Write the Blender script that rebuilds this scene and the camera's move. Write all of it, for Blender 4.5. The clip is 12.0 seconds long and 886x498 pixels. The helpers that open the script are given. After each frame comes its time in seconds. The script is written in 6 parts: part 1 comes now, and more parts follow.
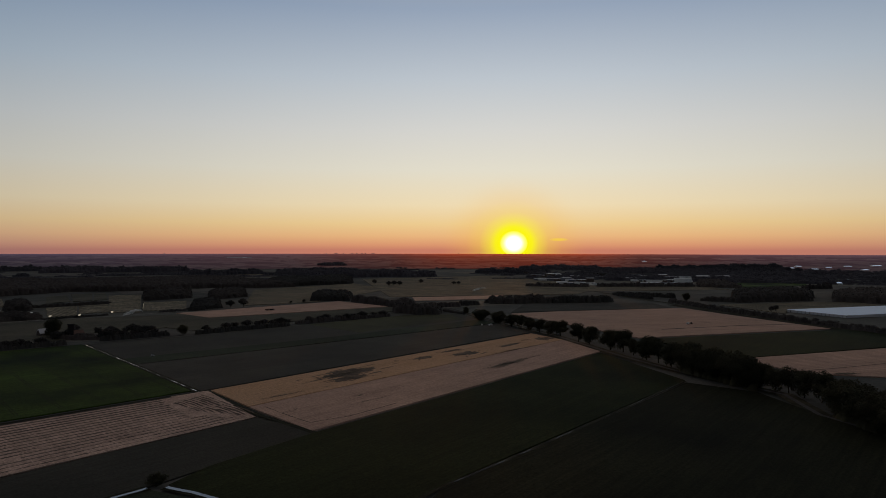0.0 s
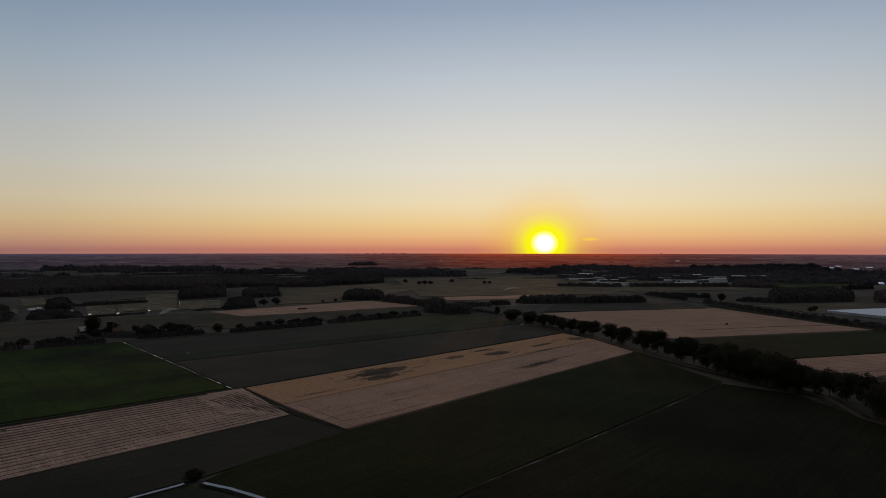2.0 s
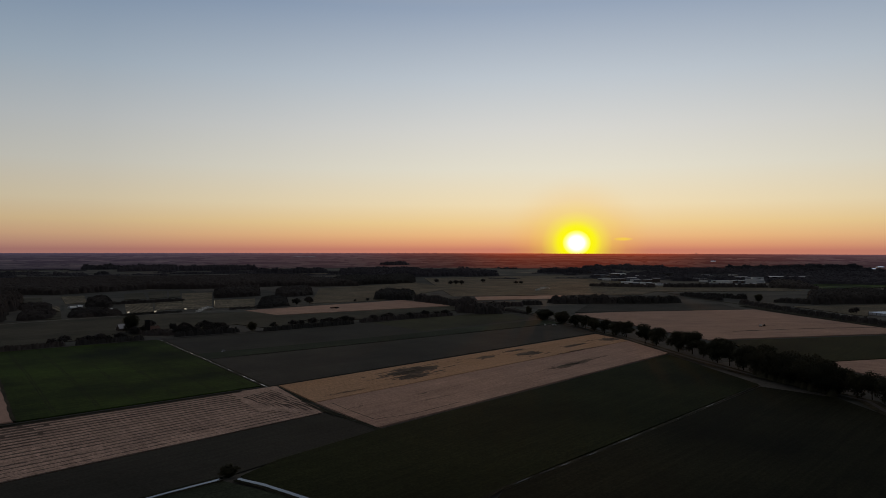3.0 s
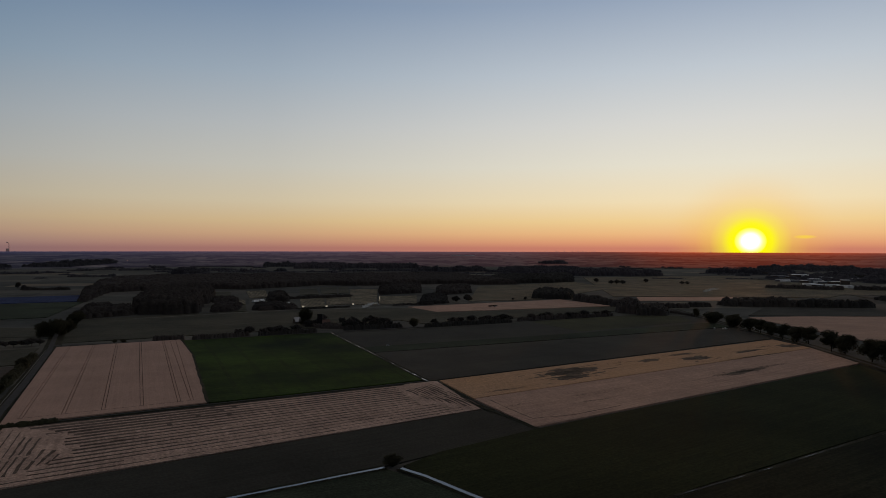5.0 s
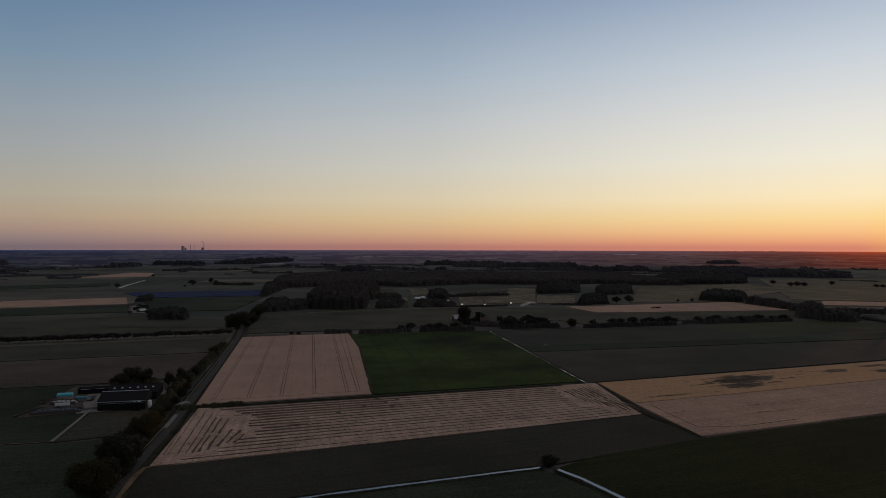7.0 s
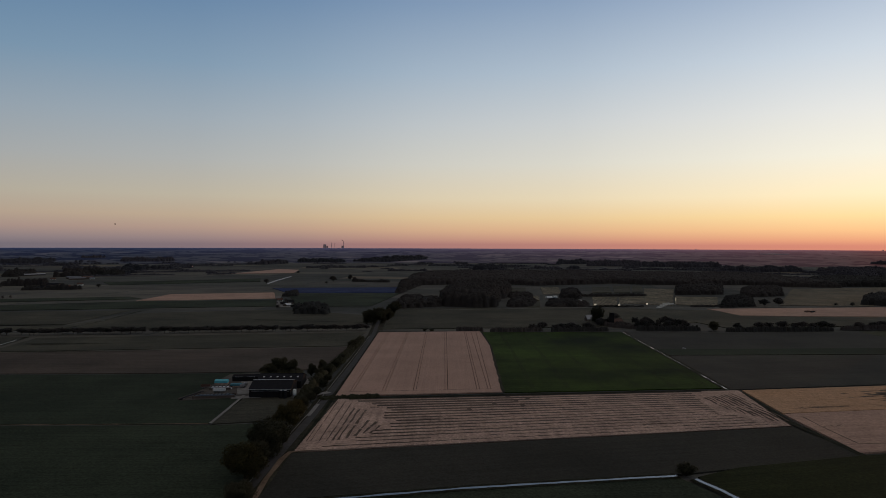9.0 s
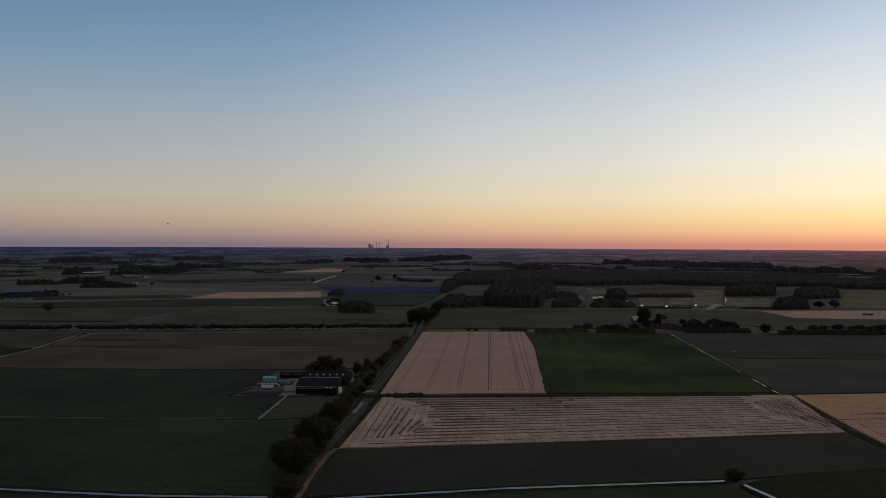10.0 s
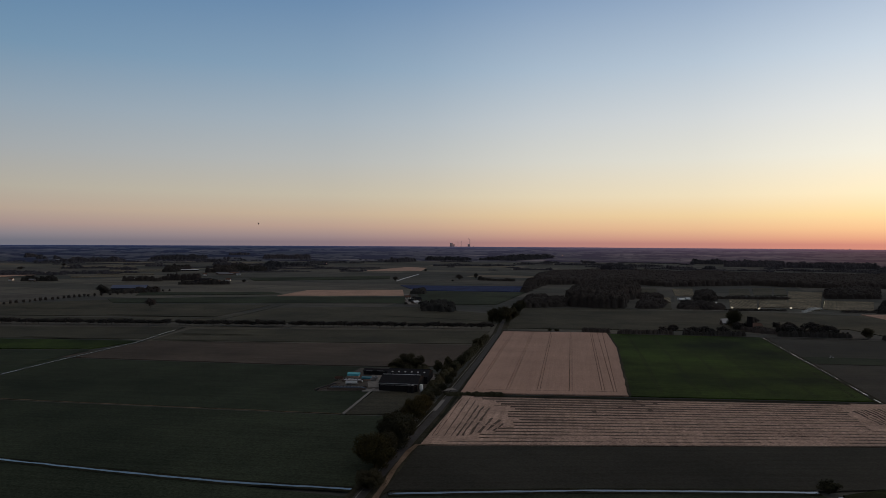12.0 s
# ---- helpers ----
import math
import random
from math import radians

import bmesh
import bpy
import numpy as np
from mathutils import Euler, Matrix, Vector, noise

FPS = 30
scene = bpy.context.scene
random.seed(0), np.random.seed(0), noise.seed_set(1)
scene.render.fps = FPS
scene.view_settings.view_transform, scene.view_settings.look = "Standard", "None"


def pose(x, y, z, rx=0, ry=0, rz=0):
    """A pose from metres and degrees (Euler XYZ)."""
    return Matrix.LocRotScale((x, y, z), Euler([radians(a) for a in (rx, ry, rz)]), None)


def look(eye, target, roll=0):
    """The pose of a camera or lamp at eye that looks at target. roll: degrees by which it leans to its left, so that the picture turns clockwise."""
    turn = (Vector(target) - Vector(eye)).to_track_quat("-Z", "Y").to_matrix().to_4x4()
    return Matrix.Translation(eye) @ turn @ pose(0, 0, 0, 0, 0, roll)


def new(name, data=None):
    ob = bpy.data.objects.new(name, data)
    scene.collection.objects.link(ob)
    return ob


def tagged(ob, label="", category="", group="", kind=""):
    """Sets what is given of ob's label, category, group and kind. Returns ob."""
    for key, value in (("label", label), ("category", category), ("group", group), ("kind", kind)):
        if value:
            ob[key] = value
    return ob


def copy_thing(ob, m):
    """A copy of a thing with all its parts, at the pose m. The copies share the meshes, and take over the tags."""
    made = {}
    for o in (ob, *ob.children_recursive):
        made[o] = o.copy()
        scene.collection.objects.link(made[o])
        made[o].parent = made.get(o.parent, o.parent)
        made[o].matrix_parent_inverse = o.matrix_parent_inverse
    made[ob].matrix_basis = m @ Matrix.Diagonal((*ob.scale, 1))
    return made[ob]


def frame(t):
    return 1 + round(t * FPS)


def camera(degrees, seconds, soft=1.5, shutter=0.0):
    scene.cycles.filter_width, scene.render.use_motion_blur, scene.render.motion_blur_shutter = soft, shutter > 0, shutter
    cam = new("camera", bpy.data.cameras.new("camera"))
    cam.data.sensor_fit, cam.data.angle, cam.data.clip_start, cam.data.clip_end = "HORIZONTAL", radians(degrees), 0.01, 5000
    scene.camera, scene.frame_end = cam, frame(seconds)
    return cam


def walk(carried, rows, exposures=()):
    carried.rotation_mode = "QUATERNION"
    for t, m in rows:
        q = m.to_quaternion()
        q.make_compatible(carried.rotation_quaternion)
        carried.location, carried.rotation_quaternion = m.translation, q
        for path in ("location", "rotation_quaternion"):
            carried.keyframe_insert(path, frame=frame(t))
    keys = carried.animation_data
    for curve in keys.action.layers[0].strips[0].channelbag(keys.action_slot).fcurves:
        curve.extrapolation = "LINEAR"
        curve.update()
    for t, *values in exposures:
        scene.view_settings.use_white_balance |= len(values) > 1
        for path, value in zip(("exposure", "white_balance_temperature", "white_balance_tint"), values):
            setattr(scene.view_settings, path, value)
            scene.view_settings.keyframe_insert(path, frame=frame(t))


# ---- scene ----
cam = camera(65.38, 12.0, 0.85)
PATH = [
    (0, pose(0.00, 0.00, 100.00, 90.078, -0.082, -41.998)),
    (0.5, pose(-0.16, 0.40, 99.88, 90.087, -0.086, -41.721)),
    (1, pose(-0.29, 0.74, 99.77, 90.093, -0.053, -40.966)),
    (1.5, pose(-0.41, 1.02, 99.68, 90.075, -0.060, -40.227)),
    (2, pose(-0.51, 1.24, 99.61, 90.056, -0.055, -39.486)),
    (2.5, pose(-0.59, 1.40, 99.55, 90.049, -0.089, -38.728)),
    (4.5, pose(-0.70, 1.46, 99.47, 89.932, -0.105, -27.159)),
    (5, pose(-0.68, 1.33, 99.49, 89.901, -0.117, -23.844)),
    (5.5, pose(-0.64, 1.14, 99.52, 89.887, -0.118, -20.555)),
    (6, pose(-0.58, 0.89, 99.57, 89.822, -0.101, -17.292)),
    (6.5, pose(-0.50, 0.59, 99.64, 89.807, -0.113, -14.069)),
    (7, pose(-0.41, 0.22, 99.72, 89.787, -0.111, -10.789)),
    (7.5, pose(-0.29, -0.20, 99.81, 89.758, -0.116, -7.499)),
    (9.5, pose(0.39, -2.49, 100.35, 89.619, -0.225, 2.054)),
    (10, pose(0.60, -3.21, 100.53, 89.584, -0.266, 3.813)),
    (10.5, pose(0.84, -3.98, 100.72, 89.541, -0.300, 5.611)),
    (11, pose(1.10, -4.82, 100.92, 89.502, -0.326, 7.450)),
    (11.5, pose(1.38, -5.71, 101.15, 89.470, -0.326, 9.299)),
    (12, pose(1.67, -6.66, 101.38, 89.457, -0.319, 10.561)),
]
walk(cam, PATH, [(0, -0.1), (4.5, -0.07), (7, 0.1), (9, 0.32), (12, 0.45)])

# ---- world, sun ----
SUN_AZ = -47.85          # degrees to the left of +y
SUN_EL = 0.55


def lin(r, g, b):
    return tuple((c / 255 / 12.92) if c <= 10 else ((c / 255 + 0.055) / 1.055) ** 2.4 for c in (r, g, b)) + (1.0,)


def direction(az, el):
    a, e = radians(az), radians(el)
    return Vector((-math.sin(a) * math.cos(e), math.cos(a) * math.cos(e), math.sin(e)))


class Nodes:
    """A small helper to write node trees."""

    def __init__(self, tree):
        self.tree = tree
        tree.nodes.clear()

    def add(self, kind, **settings):
        n = self.tree.nodes.new(kind)
        for key, value in settings.items():
            setattr(n, key, value)
        return n

    def link(self, a, b):
        self.tree.links.new(a, b)

    def put(self, socket, value):
        if isinstance(value, bpy.types.NodeSocket):
            self.link(value, socket)
        else:
            socket.default_value = value

    def math(self, op, a, b=0.0, clamp=False):
        n = self.add("ShaderNodeMath", operation=op, use_clamp=clamp)
        self.put(n.inputs[0], a)
        self.put(n.inputs[1], b)
        return n.outputs[0]

    def vmath(self, op, a, b=(0, 0, 0)):
        n = self.add("ShaderNodeVectorMath", operation=op)
        self.put(n.inputs[0], a)
        self.put(n.inputs[1], b)
        return n

    def ramp(self, fac, stops, interpolation="LINEAR"):
        n = self.add("ShaderNodeValToRGB")
        n.color_ramp.interpolation = interpolation
        els = n.color_ramp.elements
        while len(els) < len(stops):
            els.new(0.5)
        for e, (p, col) in zip(els, stops):
            e.position = p
            e.color = col if len(col) == 4 else (*col, 1)
        self.link(fac, n.inputs[0])
        return n.outputs[0]

    def mix(self, fac, a, b, blend="MIX"):
        n = self.add("ShaderNodeMix", data_type="RGBA", blend_type=blend, clamp_factor=True)
        self.put(n.inputs[0], fac)
        self.put(n.inputs[6], a)
        self.put(n.inputs[7], b)
        return n.outputs[2]

    def noise(self, vector, scale, detail=4.0, rough=0.55):
        n = self.add("ShaderNodeTexNoise")
        self.link(vector, n.inputs["Vector"])
        n.inputs["Scale"].default_value, n.inputs["Detail"].default_value, n.inputs["Roughness"].default_value = scale, detail, rough
        return n.outputs["Fac"]


def make_world():
    w = bpy.data.worlds.new("evening_sky")
    w.use_nodes = True
    scene.world = w
    k = Nodes(w.node_tree)
    out, bg = k.add("ShaderNodeOutputWorld"), k.add("ShaderNodeBackground")
    k.link(bg.outputs[0], out.inputs[0])
    coord = k.add("ShaderNodeTexCoord").outputs["Generated"]
    sep = k.add("ShaderNodeSeparateXYZ")
    k.link(coord, sep.inputs[0])
    up = k.math("MULTIPLY", sep.outputs[2], 2.0, True)
    near = k.ramp(up, [
        (0.000, lin(208, 130, 105)), (0.014, lin(228, 156, 114)), (0.040, lin(242, 188, 130)), (0.075, lin(246, 211, 149)), (0.130, lin(246, 226, 185)),
        (0.230, lin(234, 228, 210)), (0.340, lin(220, 219, 214)), (0.480, lin(195, 203, 211)), (0.660, lin(154, 169, 190)), (1.0, lin(137, 135, 135))])
    side = k.ramp(up, [
        (0.000, lin(96, 96, 106)), (0.016, lin(116, 110, 116)), (0.045, lin(144, 126, 121)), (0.080, lin(157, 141, 127)), (0.135, lin(156, 150, 138)),
        (0.230, lin(143, 147, 149)), (0.340, lin(127, 141, 153)), (0.480, lin(101, 128, 151)), (0.660, lin(79, 111, 143)), (1.0, lin(120, 119, 121))])
    # how far round from the sun
    flat = k.vmath("NORMALIZE", k.vmath("MULTIPLY", coord, (1, 1, 0)).outputs[0]).outputs[0]
    sunward = direction(SUN_AZ, 0)
    cosine = k.vmath("DOT_PRODUCT", flat, tuple(sunward)).outputs["Value"]
    away = k.ramp(k.math("SUBTRACT", 1.0, cosine), [(0.0, (0,) * 3), (0.03, (0.1,) * 3), (0.10, (0.27,) * 3), (0.21, (0.48,) * 3), (0.36, (0.62,) * 3), (0.5, (0.79,) * 3), (0.62, (0.88,) * 3), (1.0, (1,) * 3)])
    sky = k.mix(away, near, side)
    back = k.ramp(k.math("MULTIPLY", k.math("ADD", cosine, 1.0), 0.5), [(0.0, (0.405, 0.378, 0.38)), (0.5, (1, 1, 1))])
    sky = k.mix(1.0, sky, back, "MULTIPLY")
    # the glow round the sun and the sun itself
    off = k.vmath("SUBTRACT", coord, tuple(direction(SUN_AZ, SUN_EL))).outputs[0]
    off = k.vmath("MULTIPLY", off, (1.0, 1.0, 1.1)).outputs[0]
    dist = k.math("MULTIPLY", k.vmath("LENGTH", off).outputs["Value"], 9.0)
    wide = k.ramp(dist, [(0.0, (0.55,) * 3), (0.4, (0.28,) * 3), (1.0, (0, 0, 0))], "EASE")
    sky = k.mix(wide, sky, lin(255, 196, 60))
    glow = k.ramp(dist, [(0.15, (1,) * 3), (0.24, (0.88,) * 3), (0.32, (0.45,) * 3), (0.45, (0.10,) * 3), (0.62, (0,) * 3)])
    sky = k.mix(glow, sky, (1.05, 1.0, 0.0, 1))
    core = k.ramp(dist, [(0.04, (1,) * 3), (0.09, (0.7,) * 3), (0.135, (0.2,) * 3), (0.18, (0,) * 3)])
    sky = k.mix(core, sky, (2.2, 2.1, 1.7, 1))
    # one thin bright cloud beside the sun
    across, over = k.vmath("DOT_PRODUCT", off, tuple(direction(SUN_AZ - 90, 0))).outputs["Value"], k.vmath("DOT_PRODUCT", off, (0, 0, 1)).outputs["Value"]
    across = k.math("MULTIPLY", k.math("SUBTRACT", across, 0.064), 70.0)
    over = k.math("MULTIPLY", k.math("SUBTRACT", over, 0.006), 330.0)
    veil = k.math("ADD", k.math("MULTIPLY", across, across), k.math("MULTIPLY", over, over))
    sky = k.mix(k.ramp(veil, [(0.1, (0.75,) * 3), (1.0, (0,) * 3)]), sky, lin(255, 215, 70))
    k.link(sky, bg.inputs[0])
    bg.inputs[1].default_value = 1.0


make_world()
sun_light = bpy.data.lights.new("sun", "SUN")
sun_light.energy, sun_light.angle, sun_light.color = 0.6, radians(1.5), (1.0, 0.45, 0.18)
new("sun", sun_light).matrix_world = look(direction(SUN_AZ, 1.3) * 1000, (0, 0, 0))


# ---- materials ----
def material(name):
    m = bpy.data.materials.new(name)
    m.use_nodes = True
    k = Nodes(m.node_tree)
    out, bsdf = k.add("ShaderNodeOutputMaterial"), k.add("ShaderNodeBsdfPrincipled")
    k.link(bsdf.outputs[0], out.inputs[0])
    bsdf.inputs["Roughness"].default_value = 0.9
    bsdf.inputs["Specular IOR Level"].default_value = 0.03
    return m, k, bsdf


def spread(k, c, amount):
    """Lighter and darker than c."""
    return tuple(v * (1 - amount) for v in c[:3]) + (1,), tuple(v * (1 + amount) for v in c[:3]) + (1,)


def land(name, colour, second=None, patch=0.012, amount=0.3, rows=None, row_amount=0.2, bump=0.3, grain=0.35, streaks=0.2):
    """A field: broad patches, fine grain and, where rows=(turn, spacing) is given, drill rows."""
    m, k, bsdf = material(name)
    pos = k.add("ShaderNodeTexCoord").outputs["Object"]
    a, b = spread(k, (*colour, 1), amount)
    if second:
        b = (*second, 1)
    broad = k.ramp(k.noise(pos, patch, 5.0, 0.6), [(0.35, (0, 0, 0)), (0.65, (1, 1, 1))])
    col = k.mix(broad, a, b)
    fine = k.noise(pos, 0.8, 6.0, 0.8)
    col = k.mix(1.0, col, k.ramp(fine, [(0.35, (1 - grain,) * 3), (0.65, (1 + grain,) * 3)]), "MULTIPLY")
    streak = k.add("ShaderNodeMapping")
    streak.inputs["Rotation"].default_value = (0, 0, radians(rows[0] if rows else 0))
    k.link(pos, streak.inputs[0])
    lines = k.noise(k.vmath("MULTIPLY", streak.outputs[0], (0.45, 0.012, 1)).outputs[0], 1.0, 5.0, 0.7)
    col = k.mix(1.0, col, k.ramp(lines, [(0.35, (1 - streaks,) * 3), (0.65, (1 + streaks,) * 3)]), "MULTIPLY")
    if rows:
        turned = k.add("ShaderNodeMapping")
        turned.inputs["Rotation"].default_value = (0, 0, radians(rows[0]))
        k.link(pos, turned.inputs[0])
        wave = k.add("ShaderNodeTexWave", wave_type="BANDS", bands_direction="X")
        wave.inputs["Scale"].default_value = 0.314 / rows[1]
        wave.inputs["Distortion"].default_value, wave.inputs["Detail"].default_value, wave.inputs["Detail Scale"].default_value = 1.6, 3.0, 0.6
        k.link(turned.outputs[0], wave.inputs[0])
        strength = k.math("MULTIPLY", k.noise(pos, 0.02), row_amount * 2)
        col = k.mix(strength, col, k.mix(wave.outputs["Fac"], (0, 0, 0, 1), col))
    k.link(col, bsdf.inputs["Base Color"])
    if bump:
        n = k.add("ShaderNodeBump")
        n.inputs["Strength"].default_value, n.inputs["Distance"].default_value = bump, 0.08
        k.link(k.noise(pos, 1.2, 5.0, 0.7), n.inputs["Height"])
        k.link(n.outputs[0], bsdf.inputs["Normal"])
    return m


def plain(name, colour, rough=0.7, amount=0.2, scale=0.4, metal=0.0, spec=0.3):
    m, k, bsdf = material(name)
    pos = k.add("ShaderNodeTexCoord").outputs["Object"]
    a, b = spread(k, colour, amount)
    k.link(k.mix(k.noise(pos, scale, 6.0, 0.65), a, b), bsdf.inputs["Base Color"])
    bsdf.inputs["Roughness"].default_value, bsdf.inputs["Metallic"].default_value = rough, metal
    bsdf.inputs["Specular IOR Level"].default_value = spec
    return m


def leaf(name, dark, light, even=0.4):
    m, k, bsdf = material(name)
    island = k.add("ShaderNodeNewGeometry").outputs["Random Per Island"]
    tree = k.add("ShaderNodeObjectInfo").outputs["Random"]
    col = k.mix(island, (*dark, 1), (*light, 1))
    col = k.mix(1.0, col, k.ramp(tree, [(0.0, (0.65, 0.7, 0.65)), (1.0, (1.3, 1.2, 1.1))]), "MULTIPLY")
    pos = k.add("ShaderNodeTexCoord").outputs["Object"]
    col = k.mix(1.0, col, k.ramp(k.noise(pos, 0.12, 5.0, 0.65), [(0.32, (0.74, 0.76, 0.78)), (0.68, (1.26, 1.22, 1.16))]), "MULTIPLY")
    k.link(col, bsdf.inputs["Base Color"])
    bsdf.inputs["Roughness"].default_value = 0.8
    bsdf.inputs["Specular IOR Level"].default_value = 0.05
    # a clump of leaves faces every way, so its shading is evener than that of one flat leaf
    normal = k.add("ShaderNodeNewGeometry").outputs["Normal"]
    scaled = k.vmath("SCALE", normal)
    scaled.inputs["Scale"].default_value = 1 - even
    k.link(k.vmath("NORMALIZE", k.vmath("ADD", scaled.outputs[0], (0, 0, even)).outputs[0]).outputs[0], bsdf.inputs["Normal"])
    return m


LEAF = leaf("foliage", (0.038, 0.038, 0.026), (0.056, 0.053, 0.033), 0.58)
LEAF_TURNING = leaf("turning_foliage", (0.042, 0.037, 0.018), (0.088, 0.068, 0.026), 0.6)
# a darker copy of the haze-greyed LEAF_FAR colour, for the forest
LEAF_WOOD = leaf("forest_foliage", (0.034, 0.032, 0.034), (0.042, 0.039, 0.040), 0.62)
# middle-distance haze mixed into the leaf colour: greyer and paler than LEAF
LEAF_FAR = leaf("haze_greyed_foliage", (0.046, 0.043, 0.046), (0.056, 0.052, 0.052), 0.32)
OLIVE = land("olive_meadow_grass", (0.056, 0.056, 0.034), (0.072, 0.070, 0.040), 0.012, 0.25, (80, 4.0), 0.06, 0.3, 0.5, 0.18)
# distance haze tinted into the leaf colour, bluer and paler than near leaves
LEAF_HAZY = leaf("haze_tinted_foliage", (0.047, 0.047, 0.061), (0.058, 0.057, 0.073), 0.5)
BARK = plain("bark", (0.05, 0.04, 0.03), 0.95, 0.4, 3.0)

WHEAT = land("ripe_wheat", (0.40, 0.260, 0.205), (0.434, 0.281, 0.219), 0.02, 0.1, (0, 1.5), 0.04, 0.2, 0.18, 0.06)
TAN = land("cut_grain", (0.54, 0.318, 0.182), (0.47, 0.282, 0.172), 0.018, 0.15, (78, 3.0), 0.12, 0.2, 0.35, 0.12)
TAN_GREY = land("grain_stand", (0.41, 0.265, 0.205), (0.46, 0.295, 0.22), 0.02, 0.15, (78, 3.0), 0.08, 0.2, 0.35, 0.14)
STUBBLE = land("stubble", (0.115, 0.085, 0.07), (0.17, 0.125, 0.10), 0.03, 0.2, (78, 1.5), 0.25, 0.3, 0.5)
EAST_GRAIN = land("mown_east_stubble", (0.41, 0.265, 0.205), (0.46, 0.295, 0.22), 0.02, 0.15, (113, 6.0), 0.16, 0.2, 0.3, 0.16)
SWATH = land("straw_swath", (0.41, 0.284, 0.227), (0.465, 0.32, 0.252), 0.05, 0.16, None, 0, 0.4, 0.45, 0.14)
FLATTENED = land("lodged_grain", (0.135, 0.102, 0.08), (0.20, 0.15, 0.112), 0.09, 0.3, (78, 1.5), 0.2, 0.3, 0.5)
LODGED = land("flattened_grain", (0.065, 0.052, 0.042), (0.10, 0.08, 0.06), 0.08, 0.3, None, 0, 0.3, 0.5)
BEET = land("leafy_green_crop", (0.016, 0.026, 0.010), (0.048, 0.078, 0.015), 0.009, 0.35, (88, 3.0), 0.12, 0.4, 0.6, 0.2)
DARK_CROP = land("dark_green_crop", (0.014, 0.018, 0.007), (0.023, 0.029, 0.010), 0.008, 0.3, (78, 3.0), 0.08, 0.4, 0.55, 0.2)
DARK_BEET = land("dark_beet_leaves", (0.013, 0.014, 0.008), (0.020, 0.020, 0.010), 0.008, 0.3, (80, 3.0), 0.08, 0.4, 0.5, 0.25)
DARK_SOIL = land("potato_ridges", (0.052, 0.050, 0.044), (0.064, 0.060, 0.051), 0.012, 0.2, (80, 1.5), 0.08, 0.4, 0.28, 0.12)
GRASS = land("meadow_grass", (0.064, 0.062, 0.048), (0.084, 0.078, 0.057), 0.012, 0.25, (80, 4.0), 0.06, 0.3, 0.5, 0.18)
GRASS_DARK = land("dark_meadow_grass", (0.030, 0.039, 0.026), (0.044, 0.054, 0.034), 0.010, 0.3, (88, 3.0), 0.06, 0.3, 0.5, 0.16)
POTATO = land("potato_tops", (0.039, 0.038, 0.032), (0.048, 0.046, 0.038), 0.012, 0.2, (78, 1.5), 0.10, 0.4, 0.28, 0.10)
NURSERY = land("nursery_rows", (0.17, 0.15, 0.108), (0.235, 0.20, 0.14), 0.03, 0.25, (0, 7.0), 0.5, 0.3, 0.6, 0.45)
GRASS_PALE = land("dry_meadow_grass", (0.145, 0.128, 0.092), (0.19, 0.158, 0.11), 0.012, 0.2, (0, 7.0), 0.4, 0.3, 0.5, 0.35)
FALLOW = land("brown_meadow", (0.082, 0.067, 0.056), (0.104, 0.083, 0.068), 0.010, 0.25, (88, 4.0), 0.06, 0.3, 0.5, 0.16)
BLUE_CROP = land("blue_flowering_crop", (0.026, 0.037, 0.10), (0.032, 0.046, 0.12), 0.02, 0.2)
VERGE = land("rough_verge", (0.028, 0.029, 0.019), (0.050, 0.044, 0.030), 0.06, 0.3, None, 0, 0.5, 0.5)
BANK = land("ditch_bank", (0.016, 0.017, 0.010), (0.026, 0.025, 0.015), 0.06, 0.3, None, 0, 0.5, 0.5)
DIRT = land("sandy_track", (0.16, 0.11, 0.075), (0.20, 0.14, 0.10), 0.1, 0.2, None, 0, 0.3, 0.3)
ASPHALT = plain("worn_asphalt", (0.064, 0.059, 0.058), 0.9, 0.6, 0.25, 0.0, 0.05)
CONCRETE = plain("pale_concrete", (0.21, 0.195, 0.18), 0.85, 0.3, 0.3, 0.0, 0.1)
WALL_DARK = plain("dark_cladding", (0.020, 0.018, 0.019), 0.8, 0.3, 0.5, 0.0, 0.05)
ROOF_DARK = plain("dark_roof_sheet", (0.020, 0.0195, 0.022), 0.85, 0.35, 0.3, 0.0, 0.03)
ROOF_TILE = plain("clay_roof_tiles", (0.11, 0.06, 0.045), 0.8, 0.3, 0.6)
BRICK = plain("brown_brick", (0.10, 0.075, 0.062), 0.85, 0.25, 0.8)
WHITE = plain("white_paint", (0.75, 0.75, 0.73), 0.5, 0.08, 0.5)
PALE_ROOF = plain("pale_roof_sheet", (0.46, 0.45, 0.46), 0.5, 0.2, 0.05)
GREY_ROOF = plain("grey_roof_sheet", (0.17, 0.17, 0.185), 0.7, 0.25, 0.08, 0.0, 0.1)
BLUE_ROOF = plain("blue_roof_sheet", (0.10, 0.12, 0.19), 0.7, 0.2, 0.08, 0.0, 0.1)
GLASSHOUSE = plain("whitened_greenhouse_glass", (0.62, 0.72, 0.85), 0.3, 0.06, 0.05, 0.0, 0.5)
SKY_GLASS = plain("sky_reflecting_glass", (0.86, 0.88, 0.92), 0.12, 0.05, 0.05, 1.0)
CYAN = plain("turquoise_tarpaulin", (0.10, 0.45, 0.52), 0.5, 0.15, 0.6)
BLUE = plain("blue_paint", (0.025, 0.042, 0.07), 0.5, 0.2, 0.6)
TEAL = plain("dark_teal_tarpaulin", (0.045, 0.19, 0.25), 0.5, 0.2, 0.6)
